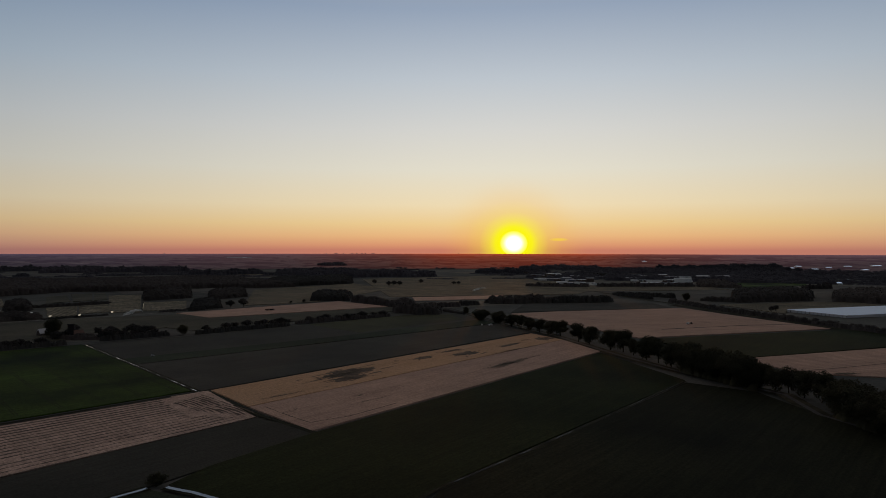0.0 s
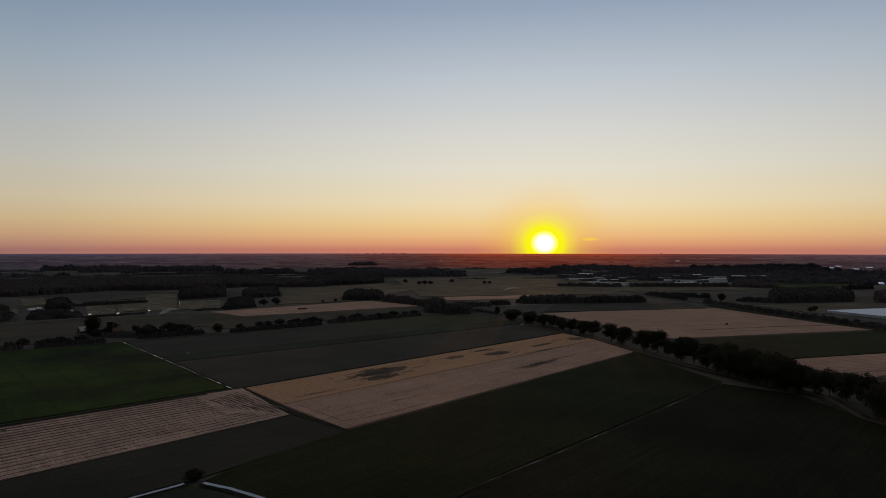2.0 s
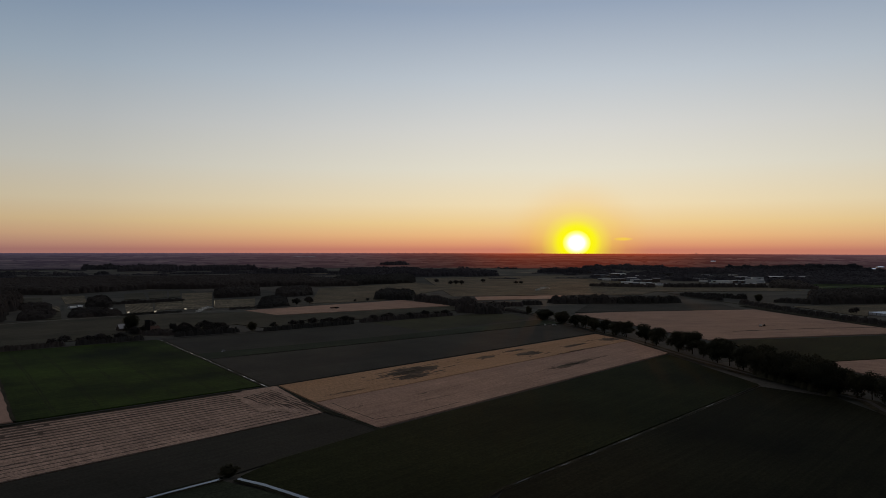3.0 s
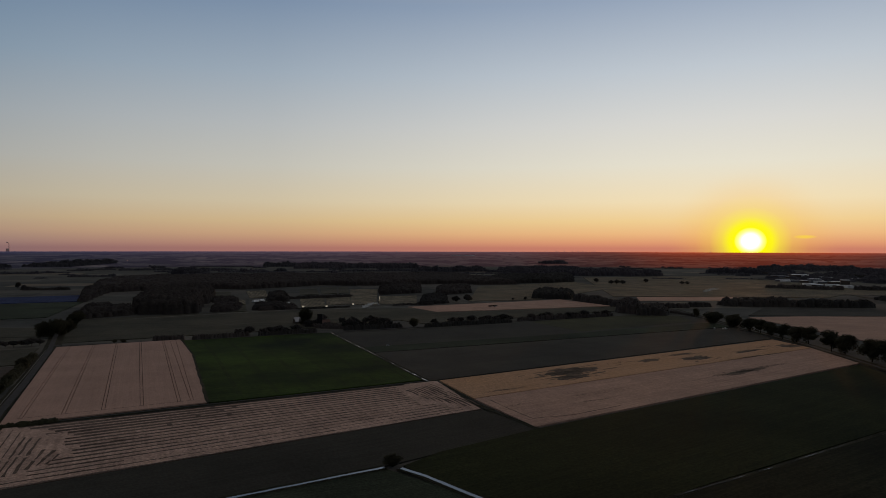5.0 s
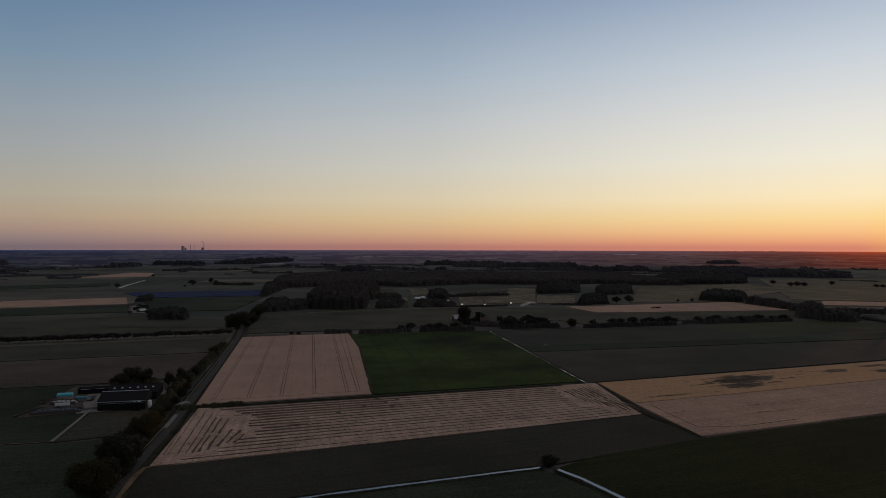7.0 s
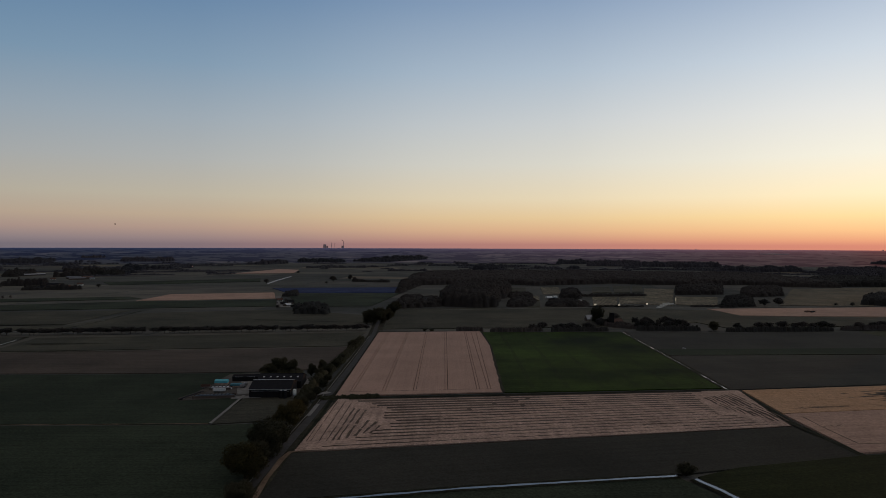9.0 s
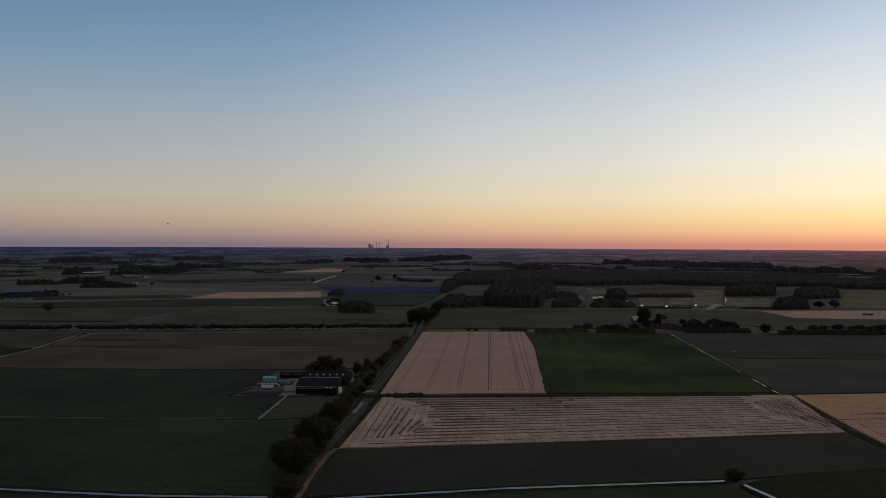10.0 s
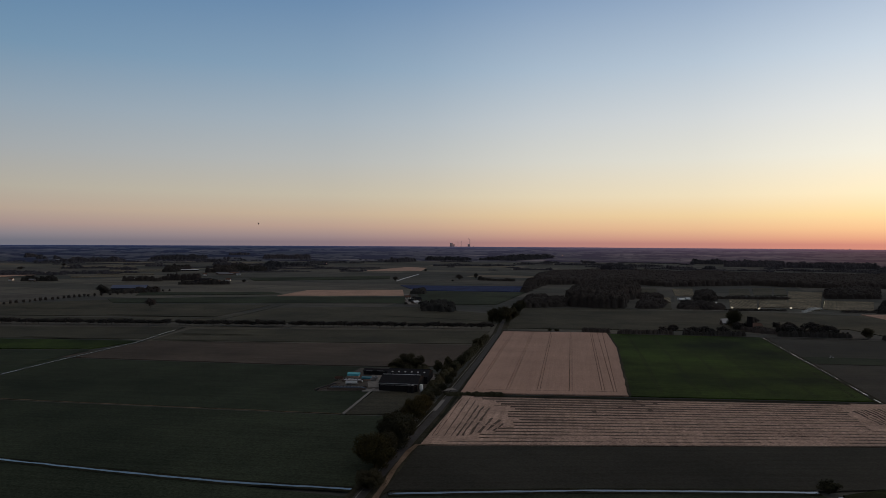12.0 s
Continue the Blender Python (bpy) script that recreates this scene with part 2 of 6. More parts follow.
STEEL = plain("galvanised_steel", (0.45, 0.45, 0.47), 0.4, 0.1, 0.6, 0.8)
RUBBER = plain("black_rubber", (0.02, 0.02, 0.02), 0.8, 0.2, 1.0)
DARK_GAP = plain("dark_doorway", (0.010, 0.010, 0.011), 0.9, 0.2, 1.0)


def water_material():
    m, k, bsdf = material("still_water")
    pos = k.add("ShaderNodeTexCoord").outputs["Object"]
    bsdf.inputs["Base Color"].default_value = (0.05, 0.05, 0.048, 1)
    bsdf.inputs["Roughness"].default_value = 0.1
    bsdf.inputs["Specular IOR Level"].default_value = 0.9
    n = k.add("ShaderNodeBump")
    n.inputs["Strength"].default_value, n.inputs["Distance"].default_value = 0.05, 0.05
    k.link(k.noise(pos, 1.5, 3.0), n.inputs["Height"])
    k.link(n.outputs[0], bsdf.inputs["Normal"])
    return m


WATER = water_material()


def patchwork():
    """Far farmland: a patchwork of parcels in muted colours, paled and blued for distance haze."""
    m, k, bsdf = material("haze_lifted_farmland")
    pos = k.add("ShaderNodeTexCoord").outputs["Object"]
    turned = k.add("ShaderNodeMapping")
    turned.inputs["Rotation"].default_value = (0, 0, radians(8))
    k.link(pos, turned.inputs[0])
    brick = k.add("ShaderNodeTexBrick", offset=0.37, squash=1.0)
    brick.inputs["Color1"].default_value, brick.inputs["Color2"].default_value = (0, 0, 0, 1), (1, 1, 1, 1)
    brick.inputs["Mortar"].default_value = (0.05, 0.05, 0.05, 1)
    brick.inputs["Scale"].default_value = 1.0
    brick.inputs["Mortar Size"].default_value = 3.0
    brick.inputs["Brick Width"].default_value, brick.inputs["Row Height"].default_value = 430.0, 140.0
    k.link(turned.outputs[0], brick.inputs["Vector"])
    value = k.add("ShaderNodeSeparateColor")
    k.link(brick.outputs["Color"], value.inputs[0])
    # parcel colours raised and blued, so that far haze is painted into them
    col = k.ramp(value.outputs[0], [(0.0, (0.060, 0.061, 0.056)), (0.3, (0.080, 0.079, 0.069)), (0.55, (0.094, 0.087, 0.076)), (0.8, (0.115, 0.106, 0.088)),
                                    (0.93, (0.15, 0.125, 0.095)), (1.0, (0.22, 0.17, 0.13))], "CONSTANT")
    col = k.mix(1.0, col, k.ramp(k.noise(pos, 0.01, 6.0, 0.7), [(0.3, (0.7,) * 3), (0.7, (1.3,) * 3)]), "MULTIPLY")
    col = k.mix(1.0, col, k.ramp(k.noise(pos, 0.25, 6.0, 0.75), [(0.3, (0.75,) * 3), (0.7, (1.25,) * 3)]), "MULTIPLY")
    k.link(col, bsdf.inputs["Base Color"])
    return m


FARMLAND = patchwork()
RIM, TILT = 3700.0, 73.5 / 1038.0      # where the land begins to tilt up, and how steeply


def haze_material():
    """The last rim of the land: parcels and belts of trees that fade into evening haze painted as glow."""
    m, k, bsdf = material("glowing_haze_rim")
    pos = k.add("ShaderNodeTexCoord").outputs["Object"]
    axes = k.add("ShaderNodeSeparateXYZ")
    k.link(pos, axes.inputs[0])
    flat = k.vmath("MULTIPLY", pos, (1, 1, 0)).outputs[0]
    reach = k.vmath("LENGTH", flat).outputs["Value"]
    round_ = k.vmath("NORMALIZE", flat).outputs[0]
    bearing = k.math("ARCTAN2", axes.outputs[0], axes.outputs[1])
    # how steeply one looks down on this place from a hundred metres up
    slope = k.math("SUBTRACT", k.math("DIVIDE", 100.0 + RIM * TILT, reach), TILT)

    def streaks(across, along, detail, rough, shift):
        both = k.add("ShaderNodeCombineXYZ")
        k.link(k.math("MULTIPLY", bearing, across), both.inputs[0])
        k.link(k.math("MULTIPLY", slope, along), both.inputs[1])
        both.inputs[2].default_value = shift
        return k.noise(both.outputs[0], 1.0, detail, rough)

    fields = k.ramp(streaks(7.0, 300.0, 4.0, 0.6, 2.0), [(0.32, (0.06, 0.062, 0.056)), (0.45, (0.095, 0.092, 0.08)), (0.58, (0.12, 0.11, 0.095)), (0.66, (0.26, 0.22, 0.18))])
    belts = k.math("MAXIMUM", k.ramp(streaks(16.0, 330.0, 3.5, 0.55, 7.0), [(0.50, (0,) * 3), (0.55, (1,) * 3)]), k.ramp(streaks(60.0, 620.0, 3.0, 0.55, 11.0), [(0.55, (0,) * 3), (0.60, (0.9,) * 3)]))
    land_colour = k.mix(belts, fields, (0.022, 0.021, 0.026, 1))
    # haze painted as emission: redder towards the sun, thicker towards the horizon
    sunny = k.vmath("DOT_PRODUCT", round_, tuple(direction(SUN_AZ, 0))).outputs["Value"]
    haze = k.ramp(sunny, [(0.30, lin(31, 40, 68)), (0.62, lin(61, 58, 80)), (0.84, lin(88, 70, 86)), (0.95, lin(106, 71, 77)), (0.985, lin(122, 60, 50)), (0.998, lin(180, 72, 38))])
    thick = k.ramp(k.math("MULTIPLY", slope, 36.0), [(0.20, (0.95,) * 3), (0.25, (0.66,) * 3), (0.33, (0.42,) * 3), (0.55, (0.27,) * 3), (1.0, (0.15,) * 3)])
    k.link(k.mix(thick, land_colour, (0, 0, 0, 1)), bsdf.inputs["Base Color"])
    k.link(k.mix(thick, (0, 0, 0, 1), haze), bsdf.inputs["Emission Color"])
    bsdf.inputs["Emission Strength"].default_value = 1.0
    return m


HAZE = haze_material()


# ---- mesh helpers ----
def obj(name, bm, mat, parent=None, label="", category="", kind="", group=""):
    me = bpy.data.meshes.new(name)
    bm.to_mesh(me)
    bm.free()
    me.materials.append(mat)
    ob = new(name, me)
    if parent:
        ob.parent = parent
    return tagged(ob, label, category, group, kind)


def part(name, bm, mat, parent, label=""):
    return obj(name, bm, mat, parent, label)


def empty(name, at, label, category, group="", turn=0.0):
    ob = new(name)
    ob.matrix_basis = pose(at[0], at[1], at[2] if len(at) > 2 else 0, 0, 0, turn)
    return tagged(ob, label, category, group)


def slab_bm(corners, z0, z1, wobble=0.0, step=12.0, seed=0):
    """A flat-topped slab over a polygon; its outline may wobble a little."""
    pts = []
    n = len(corners)
    for i in range(n):
        a, b = Vector(corners[i]), Vector(corners[(i + 1) % n])
        m = max(1, int((b - a).length / step)) if wobble else 1
        for j in range(m):
            p = a.lerp(b, j / m)
            if wobble and j:
                q = noise.noise_vector(Vector((p.x * 0.03, p.y * 0.03, seed)))
                p = p + Vector((q.x, q.y)) * wobble
            pts.append(p)
    bm = bmesh.new()
    top = [bm.verts.new((p.x, p.y, z1)) for p in pts]
    low = [bm.verts.new((p.x, p.y, z0)) for p in pts]
    f = bm.faces.new(top)
    f.normal_update()
    if f.normal.z < 0:
        f.normal_flip()
    for i in range(len(pts)):
        bm.faces.new((low[i], low[(i + 1) % len(pts)], top[(i + 1) % len(pts)], top[i]))
    bmesh.ops.recalc_face_normals(bm, faces=bm.faces)
    return bm


def box_bm(bm, x0, y0, z0, x1, y1, z1, bevel=0.0):
    vs = [bm.verts.new(p) for p in ((x0, y0, z0), (x1, y0, z0), (x1, y1, z0), (x0, y1, z0), (x0, y0, z1), (x1, y0, z1), (x1, y1, z1), (x0, y1, z1))]
    fs = [bm.faces.new([vs[i] for i in q]) for q in ((3, 2, 1, 0), (4, 5, 6, 7), (0, 1, 5, 4), (1, 2, 6, 5), (2, 3, 7, 6), (3, 0, 4, 7))]
    if bevel:
        bmesh.ops.bevel(bm, geom=list({e for f in fs for e in f.edges}), offset=bevel, segments=1, affect="EDGES")
    return bm


def box(x0, y0, z0, x1, y1, z1, bevel=0.0):
    return box_bm(bmesh.new(), x0, y0, z0, x1, y1, z1, bevel)


def tube(points, r0, r1, sides=7):
    """A tapered tube along a polyline."""
    bm = bmesh.new()
    rings = []
    pts = [Vector(p) for p in points]
    for i, p in enumerate(pts):
        way = (pts[min(i + 1, len(pts) - 1)] - pts[max(i - 1, 0)]).normalized()
        u = way.orthogonal().normalized()
        v = way.cross(u)
        r = r0 + (r1 - r0) * i / (len(pts) - 1)
        rings.append([bm.verts.new(p + (u * math.cos(2 * math.pi * j / sides) + v * math.sin(2 * math.pi * j / sides)) * r) for j in range(sides)])
    for a, b in zip(rings, rings[1:]):
        for j in range(sides):
            bm.faces.new((a[j], a[(j + 1) % sides], b[(j + 1) % sides], b[j]))
    bm.faces.new(rings[0])
    bm.faces.new(rings[-1])
    bmesh.ops.recalc_face_normals(bm, faces=bm.faces)
    return bm


def strip_bm(points, width, z, thick=0.0, ragged=0.0, step=8.0, seed=0.0):
    """A band of that width along a polyline."""
    pts = []
    ps = [Vector(p) for p in points]
    for a, b in zip(ps, ps[1:]):
        m = max(1, int((b - a).length / step))
        pts += [a.lerp(b, j / m) for j in range(m)]
    pts.append(ps[-1])
    bm = bmesh.new()
    left, right = [], []
    for i, p in enumerate(pts):
        way = (pts[min(i + 1, len(pts) - 1)] - pts[max(i - 1, 0)]).normalized()
        side = Vector((-way.y, way.x))
        wl = width / 2 + ragged * noise.noise(Vector((p.x * 0.11, p.y * 0.11, seed)))
        wr = width / 2 + ragged * noise.noise(Vector((p.x * 0.11, p.y * 0.11, seed + 9)))
        wl, wr = max(wl, 0.004), max(wr, 0.004)
        left.append(bm.verts.new((*(p + side * wl), z)))
        right.append(bm.verts.new((*(p - side * wr), z)))
    for i in range(len(pts) - 1):
        bm.faces.new((left[i], right[i], right[i + 1], left[i + 1]))
    if thick:
        bmesh.ops.solidify(bm, geom=bm.faces[:], thickness=thick)
    bmesh.ops.recalc_face_normals(bm, faces=bm.faces)
    return bm


def quads(name, centres, normals, sizes, mat, floor=None):
    """A mesh of many small leaf clumps, each a bent quad."""
    n = len(centres)
    rng = np.random.default_rng(n)
    normals = normals / (np.linalg.norm(normals, axis=1, keepdims=True) + 1e-9)
    ref = rng.normal(size=(n, 3))
    u = np.cross(normals, ref)
    u /= np.linalg.norm(u, axis=1, keepdims=True) + 1e-9
    v = np.cross(normals, u)
    s = sizes[:, None]
    corner = np.stack([centres - u * s - v * s * 0.7, centres + u * s * 0.8 - v * s, centres + u * s + v * s * 0.8, centres - u * s * 0.7 + v * s], 1)
    corner += normals[:, None, :] * rng.normal(0, 0.25, (n, 4, 1)) * s[:, None, :]
    me = bpy.data.meshes.new(name)
    places, order = corner.reshape(-1, 3), np.arange(4 * n)
    if floor:
        order = np.concatenate([order, (floor[1] + 4 * n).reshape(-1)])
        places = np.concatenate([places, floor[0]])
    count = len(order) // 4
    me.vertices.add(len(places))
    me.vertices.foreach_set("co", places.reshape(-1).astype(np.float32))
    me.loops.add(4 * count)
    me.loops.foreach_set("vertex_index", order.astype(np.int32))
    me.polygons.add(count)
    me.polygons.foreach_set("loop_start", np.arange(0, 4 * count, 4, dtype=np.int32))
    me.polygons.foreach_set("use_smooth", np.arange(count) >= n)
    me.update(calc_edges=True)
    me.materials.append(mat)
    return me


def ball_points(rng, n):
    d = rng.normal(size=(n, 3))
    return d / np.linalg.norm(d, axis=1, keepdims=True)


# ---- ground ----
def rise(r):
    return max(0.0, (r - RIM) * TILT)


def lift(at):
    """Where a place far off lies on the tilted rim: nearer and higher, along the same line of sight."""
    far = math.hypot(at[0], at[1])
    if far <= RIM:
        return at[0], at[1], 0.0
    r = min(4700.0, (100 + RIM * TILT) / (100 / far + TILT))
    return at[0] * r / far, at[1] * r / far, rise(r)


def ground():
    bm = bmesh.new()
    rings, sides = [0, 60, 200, 500, 1000, 1800, 2800, 3800, 4740], 96
    last = None
    for r in rings:
        if r == 0:
            ring = [bm.verts.new((0, 0, -0.3))]
        else:
            ring = [bm.verts.new((r * math.cos(2 * math.pi * i / sides), r * math.sin(2 * math.pi * i / sides), -0.3)) for i in range(sides)]
            for i in range(sides):
                j = (i + 1) % sides
                bm.faces.new((last[0], ring[i], ring[j]) if len(last) == 1 else (last[i], ring[i], ring[j], last[j]))
        last = ring
    obj("ground", bm, FARMLAND, None, "flat farmland of muted parcels reaching to the horizon", "ground", "structure")
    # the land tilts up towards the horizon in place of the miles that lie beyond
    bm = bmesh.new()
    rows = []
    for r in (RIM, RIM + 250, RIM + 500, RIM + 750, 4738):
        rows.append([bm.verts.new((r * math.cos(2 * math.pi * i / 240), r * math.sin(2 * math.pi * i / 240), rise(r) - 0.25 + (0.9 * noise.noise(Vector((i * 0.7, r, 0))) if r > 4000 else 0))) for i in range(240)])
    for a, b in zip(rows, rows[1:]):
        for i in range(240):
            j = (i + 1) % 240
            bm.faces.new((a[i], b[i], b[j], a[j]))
    obj("backdrop", bm, HAZE, None, "rim of far land glowing with painted purple haze under the evening sky", "distance", "structure")


ground()


def field(name, label, mat, corners, height=0.15, wobble=0.0):
    rise = 0.005 * len(bpy.data.objects)
    return obj(name, slab_bm(corners, -0.3, height + rise, wobble, 12.0, len(bpy.data.objects)), mat, None, label, "field", "structure")


# fields round the road and the ditches
WHEAT_CORNERS = [(-74.0, 778.0), (42.0, 791.0), (45.9, 676.3), (41.9, 530.7), (39.8, 464.8), (-71.0, 450.8)]


def wheat_field():
    """A stand of ripe wheat, cut through by pairs of wheel tracks."""
    bm = bmesh.new()
    f = bm.faces.new([bm.verts.new((x, y, 0.0)) for x, y in WHEAT_CORNERS])
    tracks = []
    for x in (-62.5, -41, -20, 1.7, 23.7, 31.5):
        for side in (-0.95, 0.95):
            tracks.append(x + side)
    for x in tracks:
        lean = 0.012 if x > 31 else 0.0
        for edge in (-0.17, 0.17):
            bmesh.ops.bisect_plane(bm, geom=bm.verts[:] + bm.edges[:] + bm.faces[:], plane_co=(x + edge, 480, 0), plane_no=(1, -lean, 0))
    bmesh.ops.bisect_plane(bm, geom=bm.verts[:] + bm.edges[:] + bm.faces[:], plane_co=(-62, 463, 0), plane_no=(-0.12, 1, 0))
    gone = []
    for f in bm.faces:
        c = f.calc_center_median()
        if c.y < 463 + (c.x + 62) * 0.12:
            continue
        if any(abs(c.x - x - (0.012 * (c.y - 480) if x > 31 else 0)) < 0.16 for x in tracks):
            gone.append(f)
    bmesh.ops.delete(bm, geom=gone, context="FACES")
    ex = bmesh.ops.extrude_face_region(bm, geom=bm.faces[:])
    for v in ex["geom"]:
        if isinstance(v, bmesh.types.BMVert):
            v.co.z += 0.75
    bmesh.ops.recalc_face_normals(bm, faces=bm.faces)
    obj("wheat_field", bm, WHEAT, None, "ripe pinkish wheat field with paired tractor wheel tracks", "field", "structure")


wheat_field()
part("wheel_track", strip_bm([(-64, 462.8), (-20, 468), (33, 474.4)], 0.55, 0.762, 0, 0.15, 4.0, 2), LODGED, bpy.data.objects["wheat_field"], "dark wheel track across the headland")
obj("soil_under_wheat", slab_bm(WHEAT_CORNERS, -0.3, -0.01), LODGED, None, "bare brown soil in the wheel tracks of the wheat", "soil", "structure")
field("green_crop_field", "deep green leafy crop field beside the wheat", BEET, [(43.0, 787.8), (203.1, 791.4), (199.5, 482.1), (41.1, 464.7), (42.8, 530.8), (47.0, 676.4)], 0.4)
field("stubble_field", "mown stubble field with rows of pale straw", STUBBLE, [(203.2, 473.2), (193.2, 380.6), (-72.6, 328.6), (-67.5, 442.2)], 0.1)
field("potato_field", "dark grey-green potato field beside the ditch", POTATO, [(192.6, 378.2), (199.7, 326.5), (132.5, 307.2), (106.4, 299.5), (6.6, 282.6), (-72.4, 264.7), (-72.4, 326.8)], 0.35)
field("near_crop_field", "dark green crop field beyond the bright ditch", DARK_CROP, [(198.5, 326.2), (563.0, 396.8), (492.3, 269.4), (190.8, 216.7), (150, 205), (123.5, 251.4), (109.8, 295.3), (132.9, 308.1)], 0.4)
field("corner_field", "dark meadow in the bend of the ditch", GRASS_DARK, [(101.7, 294.0), (6.5, 277.6), (-70, 258), (-70, 120), (150, 120), (146, 165), (119.6, 252.4)], 0.2)
field("south_crop_field", "dark green crop field along the tree-lined road", DARK_BEET, [(484.9, 263.9), (489.4, 213.0), (456.4, 167.2), (400, 40), (240, -60), (165, 60), (155, 190), (189.5, 213.4)], 0.35)
field("tan_grain_field", "orange-tan grain field with flattened dark patches", TAN, [(205.3, 473.0), (630.3, 542.5), (612.8, 482.1), (201.7, 408.2)], 0.5)
field("pale_grain_field", "pale pinkish grain field with a few flattened patches", TAN_GREY, [(201.2, 406.5), (611.3, 480.2), (569.3, 401.2), (200.9, 330.3)], 0.55)
field("long_meadow", "grey-green meadow strip along the hedge", DARK_SOIL, [(206.0, 789.8), (323.4, 790.7), (494.6, 803.4), (738.7, 786.0), (688.1, 653.0), (202.6, 625.8)], 0.15)
field("grey_crop_field", "grey-green crop strip beside the tan grain", DARK_SOIL, [(202.5, 622.1), (684.0, 647.0), (637.9, 550.8), (199.0, 476.4)], 0.3)
field("olive_meadow", "olive green meadow beside the grey crop strip", OLIVE, [(483, 803), (658.7, 822), (722, 786), (690, 722), (549, 699), (483, 688)], 0.2)
field("green_strip", "dark green crop strip through the grey meadow", GRASS_DARK, [(203.2, 627), (687, 653), (700, 702), (480, 676), (204, 662)], 0.2, 1.0)
field("green_strip", "dark green crop strip along the tan grain", GRASS_DARK, [(199.6, 477.5), (637, 552), (647, 572), (430, 535), (200.2, 503)], 0.2, 1.0)
# fields west of the farm road
field("farm_meadow", "dark green meadow beside the farm", GRASS_DARK, [(-436.2, 458.7), (-431.4, 516.4), (-230.3, 524.0), (-142.0, 532.9), (-130.3, 450.1), (-130.4, 381.4), (-356.5, 374.1)], 0.15)
field("ditch_meadow", "dark green meadow between farm and ditch", GRASS_DARK, [(-352.8, 370.0), (-129.7, 377.5), (-91.7, 382.8), (-81.2, 261.1), (-258.9, 270.3), (-420, 300)], 0.17)
field("lower_meadow", "dark green grass below the bright ditch", GRASS_DARK, [(-253.6, 264.6), (-84.3, 254.8), (-90, 120), (-300, 100)], 0.15)
field("brown_meadow", "brownish grazed meadow behind the farm", FALLOW, [(-417.0, 624.3), (-93.1, 669.7), (-98.7, 550.2), (-143.3, 537.8), (-232.5, 528.9), (-434.2, 521.7)], 0.15)
field("grazed_meadow", "grey-brown grazed meadow along the tree row", GRASS, [(-429.4, 724.6), (-89.4, 782.5), (-94.2, 677.3), (-420.1, 631.9)], 0.15)
field("west_meadow", "grey-green meadow along the tree row", GRASS, [(-656.9, 693.4), (-442.7, 732.4), (-432.3, 637.6), (-580.7, 612.3)], 0.15)
field("bright_strip", "fresh green crop strip", BEET, [(-574.0, 605.3), (-425.2, 622.4), (-439.6, 566.2), (-523.0, 551.0)], 0.3)
field("west_strip", "dark green crop strip by the ditch", GRASS_DARK, [(-517.6, 545.2), (-436.1, 560.0), (-434.3, 456.7)], 0.15)
field("farm_paddock", "dark mown paddock beside the farmyard", GRASS, [(-128.7, 380.4), (-129.6, 446.5), (-94.2, 454.1), (-97.2, 388.4)], 0.15)
field("middle_meadow", "grey-green meadow beyond the tree row", GRASS, [(-744.9, 786.9), (-461.2, 833.7), (-433.0, 986.8), (-252.8, 1050.8), (-108.1, 971.2), (-95.0, 842.7), (-713.1, 753.1)], 0.1)
field("slanting_meadow", "grey-green meadow along the slanting lane", GRASS, [(-890.4, 941.6), (-778.5, 1048.2), (-719.4, 984.7), (-469.7, 1026.7), (-468.1, 846.3), (-756.1, 798.8)], 0.12)
field("dark_strip_field", "dark crop strip in front of the tan field", GRASS_DARK, [(-793.7, 1068.7), (-542.5, 1186.2), (-301.6, 1235.3), (-270.7, 1108.7), (-734.3, 1002.4)], 0.15)
field("far_tan_field", "pale tan stubble field far off", TAN_GREY, [(-539.1, 1358.1), (-350.1, 1418.3), (-309.1, 1261.2), (-538.1, 1201.2)], 0.3)
field("blue_field", "blue flowering field far off", BLUE_CROP, [(-392.1, 1566.0), (-92.8, 1606.3), (-89.2, 1427.7), (-320.8, 1408.4)], 0.3)
field("far_green_field", "green crop field before the blue field", GRASS_DARK, [(-315.9, 1392.3), (-89.3, 1411.1), (-118.7, 1114.8), (-237.5, 1106.2)], 0.3)
field("far_orange_field", "narrow orange stubble field far off", WHEAT, [(-718.7, 2310.2), (-655.1, 2738.3), (-563.3, 2671.9), (-521.0, 2375.2)], 0.3)
field("pale_strip", "thin pale stubble strip far off", GRASS_PALE, [(-1968.2, 2372.4), (-1771.7, 2549.0), (-1644.0, 2389.4), (-1823.0, 2205.5)], 0.3)
field("pale_strip", "thin pale stubble strip far off", GRASS_PALE, [(-1546.2, 2086.1), (-1426.9, 2229.4), (-1355.8, 2124.7), (-1469.6, 1971.6)], 0.3)
for q in ([(-1821.6, 2192.5), (-1624.9, 2313.9), (-1694.3, 2447.4), (-1896.6, 2346.9)],
          [(-1498.2, 2004.5), (-1351.8, 2095.1), (-1431.9, 2219.5), (-1567.3, 2140.4)],
          [(-1385.0, 1823.2), (-1237.9, 1881.1), (-1272.0, 1933.2), (-1432.3, 1885.6)],
          [(-1354.7, 1675.2), (-1235.4, 1721.6), (-1266.8, 1765.5), (-1393.0, 1722.7)],
          [(-1595.8, 1769.0), (-1537.2, 1831.2), (-1590.5, 1895.0), (-1661.0, 1841.4)]):
    field("pale_strip", "thin pale parcel on the far meadows", GRASS_PALE, q, 0.3)
field("pale_strip", "pale stubble parcel far off", TAN_GREY, [(-1737.8, 1842.4), (-1623.6, 1900.2), (-1521.1, 1811.5), (-1550.3, 1643.1)], 0.3)
